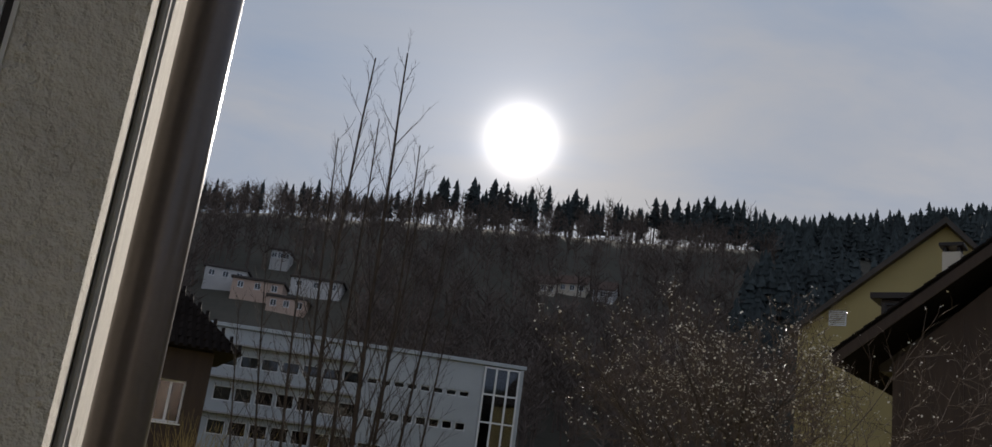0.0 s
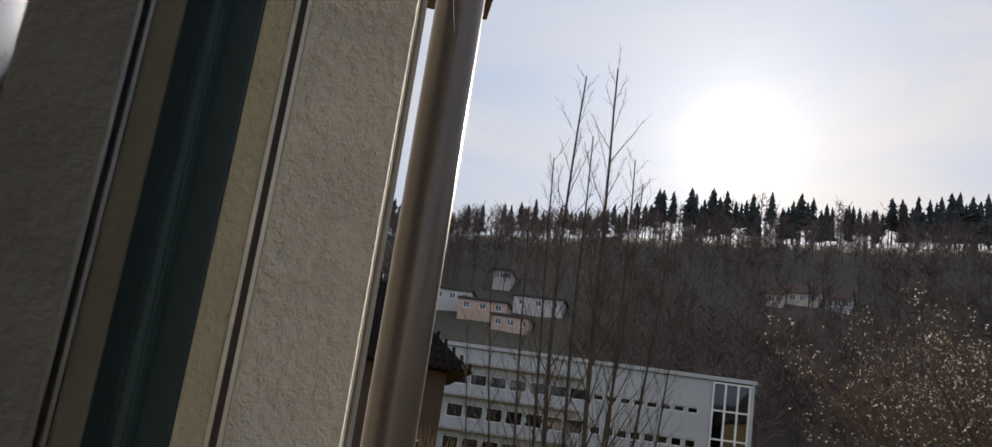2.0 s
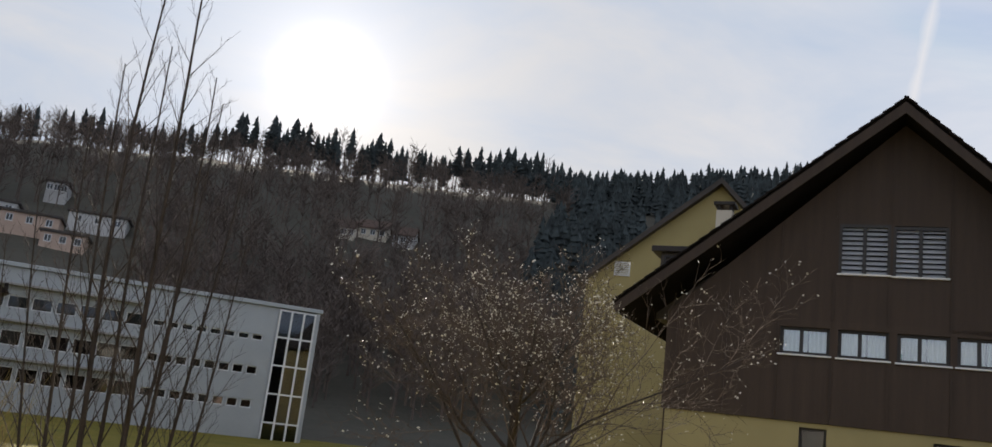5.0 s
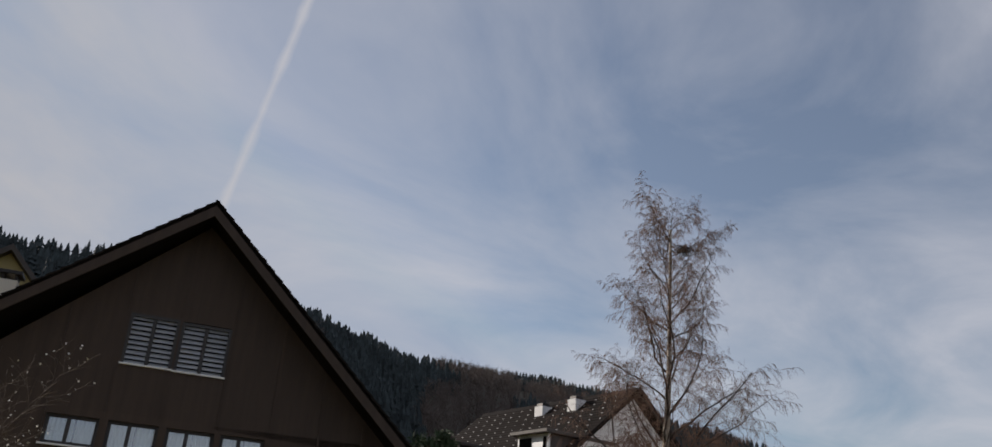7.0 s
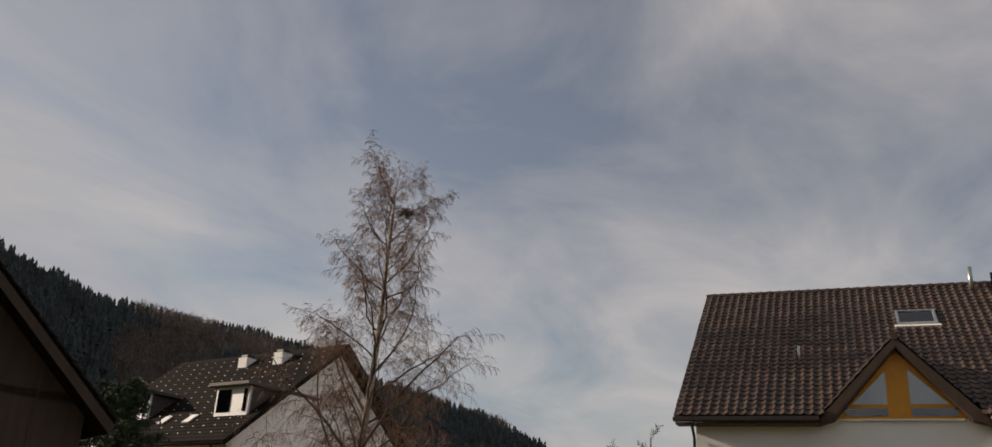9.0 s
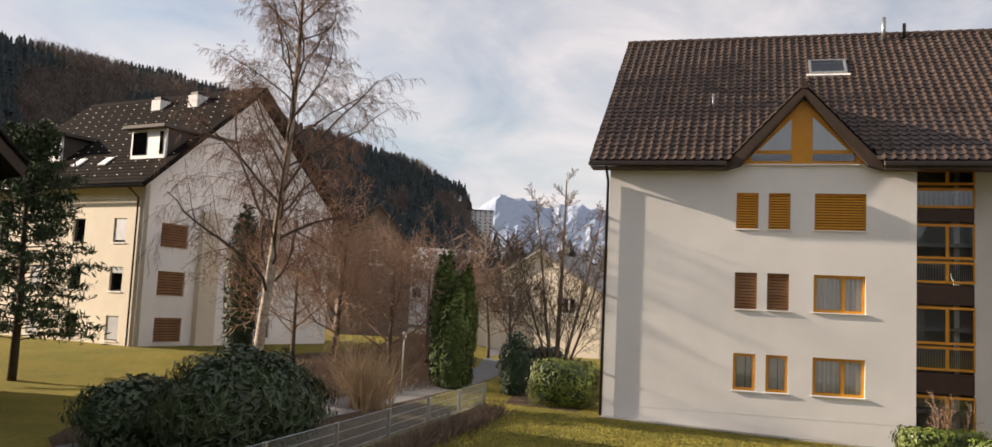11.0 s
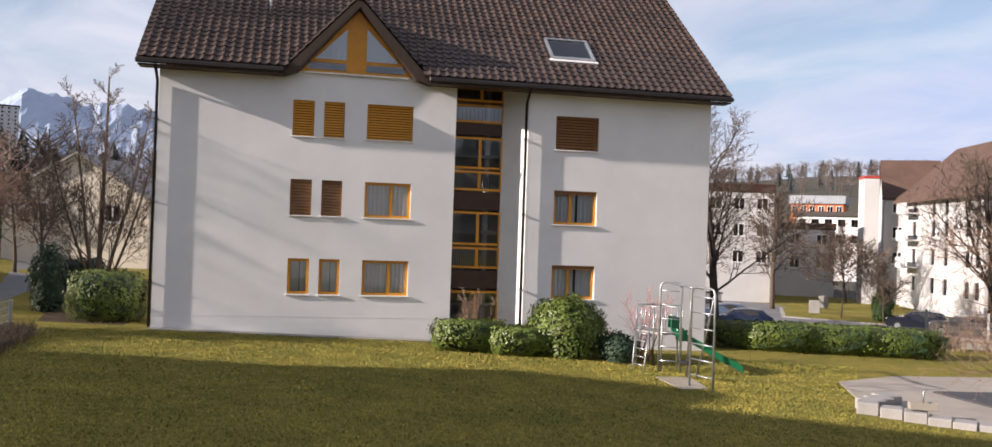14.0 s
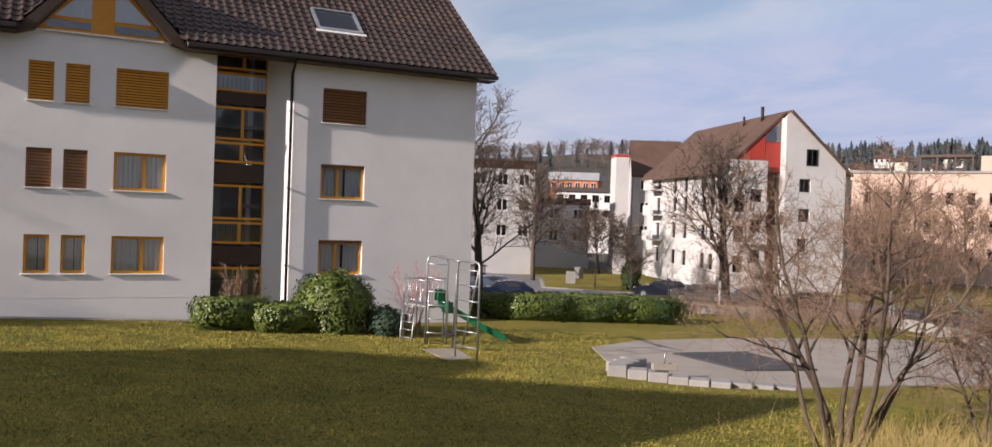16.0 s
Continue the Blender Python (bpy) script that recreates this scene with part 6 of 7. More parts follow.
# pink shrub and the bare rose by the stairs
for az, d, h, mat, seed, label, n in ((118.4, 30.6, 2.3, PINK_TWIG, 71, "pink-twigged shrub before the white wall", 5), (107.9, 30.6, 1.9, BARK_RED, 72, "bare thorny shrub at the stair door", 4)):
    x, y = az_xy(az, d)
    rr = random.Random(seed)
    bare_tree("flowering_shrub", pose(x, y, lawn_z(x, y)), [((rr.uniform(-.3, .3), rr.uniform(-.3, .3), 0), (rr.uniform(-.35, .35), rr.uniform(-.35, .35), 1), h * rr.uniform(.8, 1.1), 0.022) for _ in range(n + 3)], [(9, 0.42, 32, 0.2, 0.05, 5, 4, 0.2), (6, 0.5, 38, 0.1, 0.08, 3, 3, 0.2), (3, 0.5, 38, 0.1, 0.1, 2, 3, 0.2)], seed, (mat, mat, mat), label, names=("stem", "branch", "twig"), thin=0.0075)

# Evergreens
def on_lawn(az, d, dz=0.0, turn=0.0):
    x, y = az_xy(az, d)
    return pose(x, y, ground_z(x, y) + dz, 0, 0, turn)


bush("round_bush", on_lawn(113.7, 30.2), 1.45, 1.3, 1.95, 7500, 0.088, LEAF, "dense round glossy evergreen bush before the facade", 81)
bush("low_hedge", on_lawn(107.6, 29.8, turn=-97.3), 1.22, 0.75, 1.0, 4600, 0.075, LEAF, "low clipped evergreen hedge before the stairwell", 82, boxy=0.72, group="hedges at the facade")
bush("low_hedge", on_lawn(111.0, 29.6, turn=-97.3), 1.12, 0.75, 0.92, 4400, 0.075, LEAF, "low clipped evergreen hedge before the stairwell", 83, boxy=0.68, group="hedges at the facade")
bush("dark_bush", on_lawn(116.9, 29.8), 1.0, 0.7, 0.95, 1600, 0.07, LEAF_DARK, "low dark evergreen bush at the wall", 84)
for i in range(3):
    bush("boundary_hedge", on_lawn(125.6 + i * 3.3, 36.6 + 0.35 * i, turn=51), 2.2, 0.65, 1.08, 6500, 0.078, LEAF, "clipped glossy evergreen hedge along the car park", 85 + i, boxy=0.75, group="hedge along the car park")
bush("laurel_bush", on_lawn(66.5, 20.5), 2.35, 1.75, 2.4, 8500, 0.075, LAUREL, "large dark green laurel bush behind the fence", 95, long=3.0)
bush("laurel_bush", on_lawn(60.5, 22.5), 1.6, 1.4, 1.6, 2600, 0.09, LAUREL, "dark green laurel bush behind the fence", 96, long=2.2)
bush("square_hedge", on_lawn(86.0, 34.5, turn=-97), 1.15, 1.0, 1.75, 5200, 0.07, LEAF, "square clipped evergreen hedge beside the white building", 97, boxy=0.85)
bush("square_hedge", on_lawn(84.6, 48.0, turn=-97), 1.2, 1.5, 1.7, 2200, 0.09, LEAF_DARK, "clipped dark hedge along the path", 98, boxy=0.6)
bush("ivy_shrub", on_lawn(82.9, 38.0), 0.75, 0.75, 2.6, 1800, 0.09, LEAF_DARK, "tall dark shrub beside the path", 99)
for az, d, h, r, seed in ((78.3, 40.5, 5.9, 0.62, 101), (79.6, 41.5, 5.3, 0.6, 102), (79.0, 39.6, 4.6, 0.62, 103)):
    bush("thuja_column", on_lawn(az, d), r, r, h, 3600, 0.12, THUJA, "tall narrow green thuja beside the path", seed, category="tree", group="thuja columns", long=2.4)
bush("dark_conifer", on_lawn(65.9, 47.0), 0.95, 0.95, 7.2, 3600, 0.13, LEAF_DARK, "dark narrow conifer at the birch", 104, category="tree", long=2.4)
bush("balcony_conifer", DH.matrix_world @ pose(4.95, 1.2, 2.53), 0.32, 0.3, 1.5, 900, 0.05, LEAF_DARK, "small potted conifer on the loggia", 105, category="plant", long=2.4)
for az, d, r, h, seed in ((128.0, 128, 6.0, 2.6, 112), (126.0, 122, 5.0, 2.2, 113)):
    bush("roadside_shrub", on_lawn(az, d), r, r * 0.6, h, 1800, 0.16, BROWN_SHRUB, "brown leafless shrubbery beyond the road", seed, group="roadside shrubs")

bush("small_evergreen", on_lawn(132.3, 79.0), 0.9, 0.9, 2.9, 1600, 0.13, THUJA, "small round evergreen tree on the grass island", 115, category="tree")

# Pine beside the dark house
x, y = az_xy(53.9, 38.0)
pine = thing("pine_tree", pose(x, y, 0.0), "dark shaggy pine beside the timber house", "tree")
rng = random.Random(17)
V, F, P, Nn = [], [], [], []
tube(V, F, [(0, 0, 0), (0.05, 0, 3), (0.0, 0.1, 6), (0.05, 0, 9.6)], [0.17, 0.13, 0.09, 0.03], 8)
for i in range(90):
    z = 1.5 + 8.0 * (i / 90)
    a = i * 2.4 + rng.uniform(-.3, .3)
    L = (2.9 * (1 - (z / 10.5) ** 1.6) + 0.35) * rng.uniform(0.65, 1.15)
    b = Vector((0.03, 0.03, z))
    m = b + Vector((math.cos(a), math.sin(a), 0.12)) * L * 0.55
    e = b + Vector((math.cos(a), math.sin(a), 0.02 if z < 5 else 0.22)) * L
    tube(V, F, [b, m, e], [0.035, 0.022, 0.008], 4, cap=False)
    for k in range(130):
        s = 0.25 + 0.75 * rng.random() ** 0.7
        q = (b.lerp(m, s / 0.55) if s < 0.55 else m.lerp(e, (s - 0.55) / 0.45)) + Vector((rng.gauss(0, 0.17), rng.gauss(0, 0.17), rng.gauss(0.02, 0.10)))
        P.append(tuple(q))
        Nn.append((math.cos(a), math.sin(a), 0.4))
raw("trunk", V, F, BARK_DARK, pine, smooth=True)
leaf_cloud("needles", np.array(P), np.array(Nn), 0.07, NEEDLE, pine, 5, long=5.0)

# Garden, paths and car park
def ground_strip(name, pts, width, mat, label, category, lift=0.02, kind="structure"):
    """A path laid on the ground along points, with a real edge."""
    V, F = [], []
    n = len(pts)
    fine = []
    for a, b in zip(pts, pts[1:]):
        k = max(2, int((Vector(b) - Vector(a)).length / 1.5))
        fine += [Vector(a).lerp(Vector(b), i / k) for i in range(k)]
    fine.append(Vector(pts[-1]))
    for i, p in enumerate(fine):
        d = (fine[min(i + 1, len(fine) - 1)] - fine[max(i - 1, 0)]).normalized()
        s = Vector((-d.y, d.x))
        for k, dz in ((-1, -0.4), (-1, lift), (-0.33, lift), (0.33, lift), (1, lift), (1, -0.4)):
            q = p + s * (width / 2 * k)
            V.append((q.x, q.y, ground_z(q.x, q.y) + dz))
    for i in range(len(fine) - 1):
        for k in range(5):
            a = i * 6 + k
            F.append((a, a + 6, a + 7, a + 1))
    return tagged(raw(name, V, F, mat), label, category, kind=kind)


def ground_patch(name, outline, mat, label, category, lift=0.03, steps=14, kind="structure"):
    """A flat surface laid on the ground inside an outline given as bearings and distances."""
    pts = [Vector(az_xy(a, d)) for a, d in outline]
    c = sum(pts, Vector((0, 0))) / len(pts)
    V, F = [(c.x, c.y, ground_z(c.x, c.y) + lift)], []
    ring = []
    for a, b in zip(pts, pts[1:] + pts[:1]):
        k = max(1, int((b - a).length / 2.0))
        ring += [a.lerp(b, i / k) for i in range(k)]
    for s in range(1, steps + 1):
        for p in ring:
            q = c.lerp(p, s / steps)
            V.append((q.x, q.y, ground_z(q.x, q.y) + lift))
    for p in ring:
        V.append((p.x, p.y, ground_z(p.x, p.y) - 0.3))
    n = len(ring)
    for i in range(n):
        j = (i + 1) % n
        F.append((0, 1 + i, 1 + j))
        for s in range(steps):
            a = 1 + s * n
            F.append((a + i, a + n + i, a + n + j, a + j))
    return tagged(raw(name, V, F, mat), label, category, kind=kind)


ground_strip("path", [(6.0, 13.5), (14.0, 12.0), (24.0, 10.6), (33.0, 9.2), (42.0, 8.2), (54.0, 7.9), (70.0, 9.5), (90.0, 13.0)], 2.4, ASPHALT, "grey asphalt footpath behind the fence", "path")
ground_patch("planting_bed", [(58, 17), (64, 19), (72, 27), (76.5, 33), (80.5, 45), (80.5, 62), (70, 48), (60, 33), (56, 24)], LITTER, "brown leaf-littered planting bed", "bed", lift=0.012)
ground_patch("planting_bed", [(82.4, 34.5), (86.8, 33.0), (88.0, 36), (86.5, 50), (84.0, 52)], LITTER, "brown leaf-littered planting bed", "bed", lift=0.012)
ground_patch("planting_bed", [(45.0, 10.2), (80.2, 30.5), (76.7, 33.9), (69.0, 25.7), (52.9, 17.5), (28.0, 13.2)], LITTER, "brown leaf-littered bed between fence and footpath", "bed", lift=0.014)
ground_patch("gravel_strip", [(88.2, 31.6), (97.3, 31.05), (106.0, 31.5), (106.0, 31.95), (97.3, 31.6), (88.3, 32.2)], STONE, "narrow gravel strip along the wall", "gravel", lift=0.03)
ground_patch("car_park", [(117.0, 44.0), (122.0, 41.0), (128.0, 40.5), (135.0, 42.0), (142.0, 47.0), (149.0, 58.0), (153.0, 72.0), (146.0, 80.0), (137.0, 80.0), (131.0, 80.0), (126.0, 95.0), (121.0, 100.0), (119.0, 70.0)], ASPHALT, "grey asphalt car park and road", "road", lift=0.03)
ground_patch("grass_island", [(127.0, 79.0), (133.4, 77.0), (133.2, 88.0), (126.8, 89.0)], LAWN, "small grass island with young trees", "grass", lift=0.14)
ground_patch("kerb", [(126.8, 78.6), (133.6, 76.6), (133.4, 88.5), (126.6, 89.5)], CONCRETE, "grey kerb round the grass island", "kerb", lift=0.11)
ground_patch("terrace", [(130.0, 29.2), (131.9, 24.2), (137.0, 23.6), (142.5, 24.3), (150.0, 27.0), (160.0, 31.0), (156.0, 38.0), (147.5, 37.0), (139.0, 33.8), (133.0, 31.5)], PAVING, "pale grey paved terrace on the lawn", "terrace", lift=0.04)
mat_patch = ground_patch("fall_mat", [(135.0, 28.6), (139.3, 26.2), (143.5, 27.4), (139.3, 30.0)], MAT_DARK, "dark square mat laid in the terrace", "mat", lift=0.09, steps=6, kind="structure")

# edge blocks of the terrace
for i in range(9):
    a = 131.6 + i * 1.27
    d = 24.15 - 0.5 * math.sin((i / 8) * math.pi) + (0.1 if i > 5 else 0)
    x, y = az_xy(a, d)
    rr = random.Random(i)
    ob = put("edge_block", boxes((-0.255, 0.255, -0.28, 0.28, -0.2, 0.28 - 0.026 * i + rr.uniform(-0.015, 0.015)), bevel=0.025), CONCRETE)
    ob.matrix_world = pose(x, y, lawn_z(x, y), 0, 0, -a - 2 + rr.uniform(-2, 2))
    tagged(ob, "grey concrete edge block of the terrace", "block", "edge blocks of the terrace")
for i in range(3):
    a, d = 131.75 + i * 0.42, 24.75 + i * 0.56
    x, y = az_xy(a, d)
    ob = put("edge_block", boxes((-0.28, 0.28, -0.27, 0.27, -0.2, 0.28), bevel=0.025), CONCRETE)
    ob.matrix_world = pose(x, y, lawn_z(x, y), 0, 0, -a - 50)
    tagged(ob, "grey concrete edge block of the terrace", "block", "edge blocks of the terrace")
x, y = az_xy(134.5, 23.9)
crate = thing("stone_trough", pose(x, y, lawn_z(x, y) + 0.285, 0, 0, -120), "small pale trough standing on the terrace edge", "trough")
part("trough_body", boxes((-0.32, 0.32, -0.13, -0.09, 0.0, 0.17), (-0.32, 0.32, 0.09, 0.13, 0.0, 0.17), (-0.32, -0.28, -0.09, 0.09, 0.0, 0.17), (0.28, 0.32, -0.09, 0.09, 0.0, 0.17), (-0.28, 0.28, -0.09, 0.09, 0.0, 0.05), bevel=0.008), PAVING, crate)
rod("tap_pipe", [(0.0, 0.0, 0.05), (0.0, 0.0, 0.42), (0.06, 0.0, 0.44)], 0.018, STEEL, crate)

# end pillar of the boundary hedge
x, y = az_xy(134.2, 37.4)
pillar = put("hedge_pillar", boxes((-0.14, 0.14, -0.14, 0.14, -0.3, 0.95), (-0.18, 0.18, -0.18, 0.18, 0.953, 1.02), bevel=0.012), CONCRETE)
pillar.matrix_world = pose(x, y, ground_z(x, y), 0, 0, 51)
tagged(pillar, "square pale concrete pillar at the end of the hedge", "pillar")

# mesh fence on a low wall
FENCE_A, FENCE_B = Vector((6.0, 6.95)), Vector((30.2, 4.75))


def mesh_fence(name, a, b, z_of, posts, height, label, base=0.22, wall_mat=CONCRETE, gap=0.055):
    """Galvanised posts and double-bar mesh panels on a low wall."""
    d = (b - a)
    ang = math.degrees(math.atan2(d.y, d.x))
    f = thing(name, pose(a.x, a.y, z_of(a.x, a.y), 0, 0, ang), label, "fence")
    slope = (z_of(b.x, b.y) - z_of(a.x, a.y)) / d.length
    L = d.length
    bm = bmesh.new()
    vs = [bm.verts.new((x, yy, zz + slope * x)) for x in (0, L) for yy in (-0.11, 0.11) for zz in (-0.5, base)]
    for q in ((0, 1, 3, 2), (4, 6, 7, 5), (0, 4, 5, 1), (2, 3, 7, 6), (1, 5, 7, 3), (0, 2, 6, 4)):
        bm.faces.new([vs[i] for i in q])
    part("low_wall", bm, wall_mat, f, "stained low concrete wall")
    step = L / posts
    for i in range(posts + 1):
        x = i * step
        z = slope * x
        part("post", boxes((x - 0.045, x + 0.045, -0.04, 0.04, z + base - 0.3, z + base + height), bevel=0.006), STEEL, f)
        if i == posts:
            break
        V, F = [], []
        n = int((step - 0.1) / gap)
        for k in range(n + 1):
            xx = x + 0.05 + (step - 0.1) * k / n
            zz = slope * xx
            tube(V, F, [(xx, 0, zz + base + 0.03), (xx, 0, zz + base + height - 0.03)], 0.004, 3, cap=False)
        for k in range(int(height / 0.2) + 1):
            h = base + 0.05 + k * 0.2
            if h < base + height:
                tube(V, F, [(x + 0.04, -0.008, slope * x + h), (x + step - 0.04, -0.008, slope * (x + step) + h)], 0.0065, 3, cap=False)
                tube(V, F, [(x + 0.04, 0.008, slope * x + h), (x + step - 0.04, 0.008, slope * (x + step) + h)], 0.0065, 3, cap=False)
        raw("mesh_panel", V, F, STEEL, f)
    return f


mesh_fence("mesh_fence", FENCE_A, FENCE_B, lambda x, y: 0.0, 8, 0.66, "galvanised mesh fence on a low stained wall", base=0.40, wall_mat=STAINED)
a, b = Vector(az_xy(134.6, 43.0)), Vector(az_xy(147.4, 42.0))
mesh_fence("car_park_fence", a, b, ground_z, 4, 1.1, "galvanised posts and mesh on a grey wall at the car park", base=0.42, gap=0.2, wall_mat=STONE)
a, b = Vector(az_xy(147.6, 42.0)), Vector(az_xy(160.0, 32.5))
mesh_fence("boundary_fence", a, b, ground_z, 5, 0.95, "galvanised mesh fence on a pale wall", base=0.45, gap=0.07)

# dry shrubs before the fence
rng = random.Random(31)
for k, (mat, n, h) in enumerate(((BARK, 1500, 0.60), (BROWN_SHRUB, 800, 0.55))):
    V, F = [], []

    def along_fence():
        s = rng.random()
        p = FENCE_A.lerp(FENCE_B, s)
        return (p.x + rng.gauss(0, 0.1), p.y - 0.45 + rng.gauss(0, 0.22), 0.0)

    stalks(V, F, rng, n, along_fence, h, 0.008, 0.38, 4)
    tagged(raw("dry_shrub_row", V, F, mat), "brown leafless low shrubs along the fence", "shrub", kind="stuff")
V, F = [], []


def in_bed():
    a, d = rng.uniform(63, 79.5), 0
    d = 24 + (a - 63) * 1.0 + rng.uniform(0, 9)
    x, y = az_xy(a, d)
    return (x, y, ground_z(x, y))


stalks(V, F, rng, 1000, in_bed, 0.8, 0.014, 0.4, 5)
tagged(raw("bed_shrubs", V, F, BROWN_SHRUB), "brown leafless shrubs in the planting bed", "shrub", kind="stuff")
V, F = [], []
cx, cy = az_xy(73.9, 31.0)
stalks(V, F, rng, 300, lambda: (cx + rng.gauss(0, 0.45), cy + rng.gauss(0, 0.4), 0.0), 2.1, 0.010, 0.26, 4)
t = raw("ornamental_grass", V, F, DRY)
tagged(t, "tall straw-coloured ornamental grass tuft", "grass")
V, F = [], []
cx, cy = az_xy(150.2, 17.0)
stalks(V, F, rng, 700, lambda: (cx + rng.gauss(0, 1.0), cy + rng.gauss(0, 0.9), lawn_z(cx, cy)), 0.8, 0.005, 0.32, 3)
tagged(raw("yellow_shrub", V, F, DRY_YELLOW), "low yellow-twigged shrub on the lawn", "shrub")
V, F = [], []


def by_wall():
    a = rng.uniform(134.8, 148.0)
    x, y = az_xy(a, 41.4 + rng.uniform(-0.7, 0.4))
    return (x, y, ground_z(x, y))


stalks(V, F, rng, 330, by_wall, 1.1, 0.009, 0.35, 4)
tagged(raw("wall_shrubs", V, F, BROWN_SHRUB), "brown leafless shrubs along the car park wall", "shrub", kind="stuff")
V, F = [], []
cx, cy = az_xy(-15.3, 24.0)
stalks(V, F, rng, 300, lambda: (cx + rng.gauss(0, 0.5), cy + rng.gauss(0, 0.4), 0), 3.2, 0.012, 0.2, 3)
tagged(raw("yellow_shrub", V, F, DRY_YELLOW), "tall yellow-twigged shrub by the next house", "shrub")

# brown hedge of leafless shrubs on the far side of the footpath
V, F = [], []


def beyond_path():
    x = rng.uniform(30.0, 62.0)
    y = 11.6 + max(0.0, (x - 48.0) * 0.1) + (34.0 - x if x < 34 else 0.0) * 0.5 + rng.uniform(-0.5, 1.6)
    return (x, y, ground_z(x, y))


stalks(V, F, rng, 2000, beyond_path, 1.25, 0.016, 0.4, 5)
tagged(raw("path_shrubs", V, F, BROWN_SHRUB), "brown leafless shrubs along the footpath", "shrub", kind="stuff")

# path lamp
x, y = az_xy(75.9, 36.5)
lamp = thing("path_lamp", pose(x, y, ground_z(x, y)), "slim grey path lamp with cylindrical head", "lamp")
rod("pole", [(0, 0, 0), (0, 0, 2.15)], 0.035, CONCRETE, lamp)
rod("lamp_head", [(0, 0, 2.15), (0, 0, 2.17), (0, 0, 2.40), (0, 0, 2.44)], [0.05, 0.08, 0.08, 0.05], CONCRETE, lamp, "", 14)

# climbing frame with slide
PF = thing("climbing_frame", Matrix.Identity(4), "galvanised tube climbing frame with platform and green slide", "playground")


def gp(az, d, z=0.0):
    x, y = az_xy(az, d)
    return Vector((x, y, lawn_z(x, y) + z))


def frame_pair(a, b, top, name, rungs):
    """An upright ladder frame between two feet, with a rounded top."""
    u = (b - a)
    up_v = Vector((0, 0, 1))
    pts = [a, a + up_v * (top - 0.16), a + up_v * (top - 0.04) + u * 0.06, a + up_v * top + u * 0.2, a + up_v * top + u * 0.8, b + up_v * (top - 0.04) - u * 0.06, b + up_v * (top - 0.16), b]
    f = rod(name, pts, 0.03, STEEL, PF, "", 8)
    for r in range(rungs):
        z = 0.35 + (top - 0.6) * r / max(1, rungs - 1)
        rod("rung", [a + up_v * z, b + up_v * z], 0.017, STEEL, f, "", 6)
    return f


A1, A2 = gp(119.45, 28.0), gp(120.75, 28.0)
B1, B2 = gp(121.35, 25.4), gp(122.75, 24.7)
C1, C2 = gp(121.15, 27.2), gp(121.75, 27.2)
frame_pair(A1, A2, 2.72, "ladder_frame", 6)
frame_pair(B1, B2, 2.72, "ladder_frame", 6)
up_v = Vector((0, 0, 1))
for c, bt in ((C1, B1 + up_v * 2.6), (C2, B2 + up_v * 2.6)):
    rod("brace_leg", [c, bt], 0.028, STEEL, PF)
rod("top_beam", [A2 + up_v * 2.70, (B1 + up_v * 2.70)], 0.03, STEEL, PF)
rod("top_beam", [A1 + up_v * 2.70 + (A2 - A1) * 0.5, (B1 + B2) * 0.5 + up_v * 2.70], 0.03, STEEL, PF)
# hanging swing seat
mid = (A2 + B1) * 0.5
for s in (-0.2, 0.2):
    rod("swing_chain", [mid + Vector((s, 0, 2.68)), mid + Vector((s, 0, 0.5))], 0.008, STEEL, PF, "", 4)
bm = boxes((-0.26, 0.26, -0.12, 0.12, 0.47, 0.51), bevel=0.012)
bmesh.ops.translate(bm, verts=bm.verts, vec=mid)
part("swing_seat", bm, TYRE, PF)
# platform
P1, P2, P3, P4 = gp(118.05, 29.0), gp(119.6, 28.1), gp(120.55, 28.9), gp(119.1, 29.9)
bm = bmesh.new()
q = [bm.verts.new(p + up_v * z) for z in (1.10, 1.16) for p in (P1, P2, P3, P4)]
for fcs in ((3, 2, 1, 0), (4, 5, 6, 7), (0, 1, 5, 4), (1, 2, 6, 5), (2, 3, 7, 6), (3, 0, 4, 7)):
    bm.faces.new([q[i] for i in fcs])
part("platform", bm, CONCRETE, PF, "grey board platform")
for p in (P1, P2, P3, P4):
    rod("platform_leg", [p, p + up_v * 1.95], 0.028, STEEL, PF)
for a, b in ((P1, P4), (P4, P3), (P1, P2)):
    g = rod("guard_rail", [a + up_v * 1.93, b + up_v * 1.93], 0.024, STEEL, PF)
    for i in range(1, 4):
        p = a.lerp(b, i / 4)
        rod("guard_bar", [p + up_v * 1.15, p + up_v * 1.93], 0.012, STEEL, g, "", 6)
L1, L2 = gp(117.85, 28.0), gp(118.55, 27.6)
T1, T2 = P1 + up_v * 1.5, P2.lerp(P1, 0.45) + up_v * 1.5
for a, b in ((L1, T1), (L2, T2)):
    rod("ladder_rail", [a, b], 0.024, STEEL, PF)
for i in range(6):
    s = 0.12 + i * 0.15
    rod("ladder_rung", [L1.lerp(T1, s), L2.lerp(T2, s)], 0.016, STEEL, PF, "", 6)
# slide: a trough with raised sides that flattens at the foot
top, foot = gp(120.3, 28.7, 1.2), gp(124.4, 29.2, 0.16)
d = (foot - top)
side = Vector((-d.y, d.x, 0)).normalized()
rows = []
for i in range(15):
    s = i / 14
    c = top + Vector((d.x, d.y, 0)) * s
    h = (1 - s) ** 1.0 * 1.04 + 0.03 * math.sin(s * 6.28)
    c.z = foot.z + h - 0.05 * (1 if s > 0.93 else 0)
    rows.append([c + side * x + up_v * z for x, z in ((-0.25, 0.17), (-0.21, 0.17), (-0.19, 0.0), (0.19, 0.0), (0.21, 0.17), (0.25, 0.17), (0.22, -0.05), (-0.22, -0.05))])
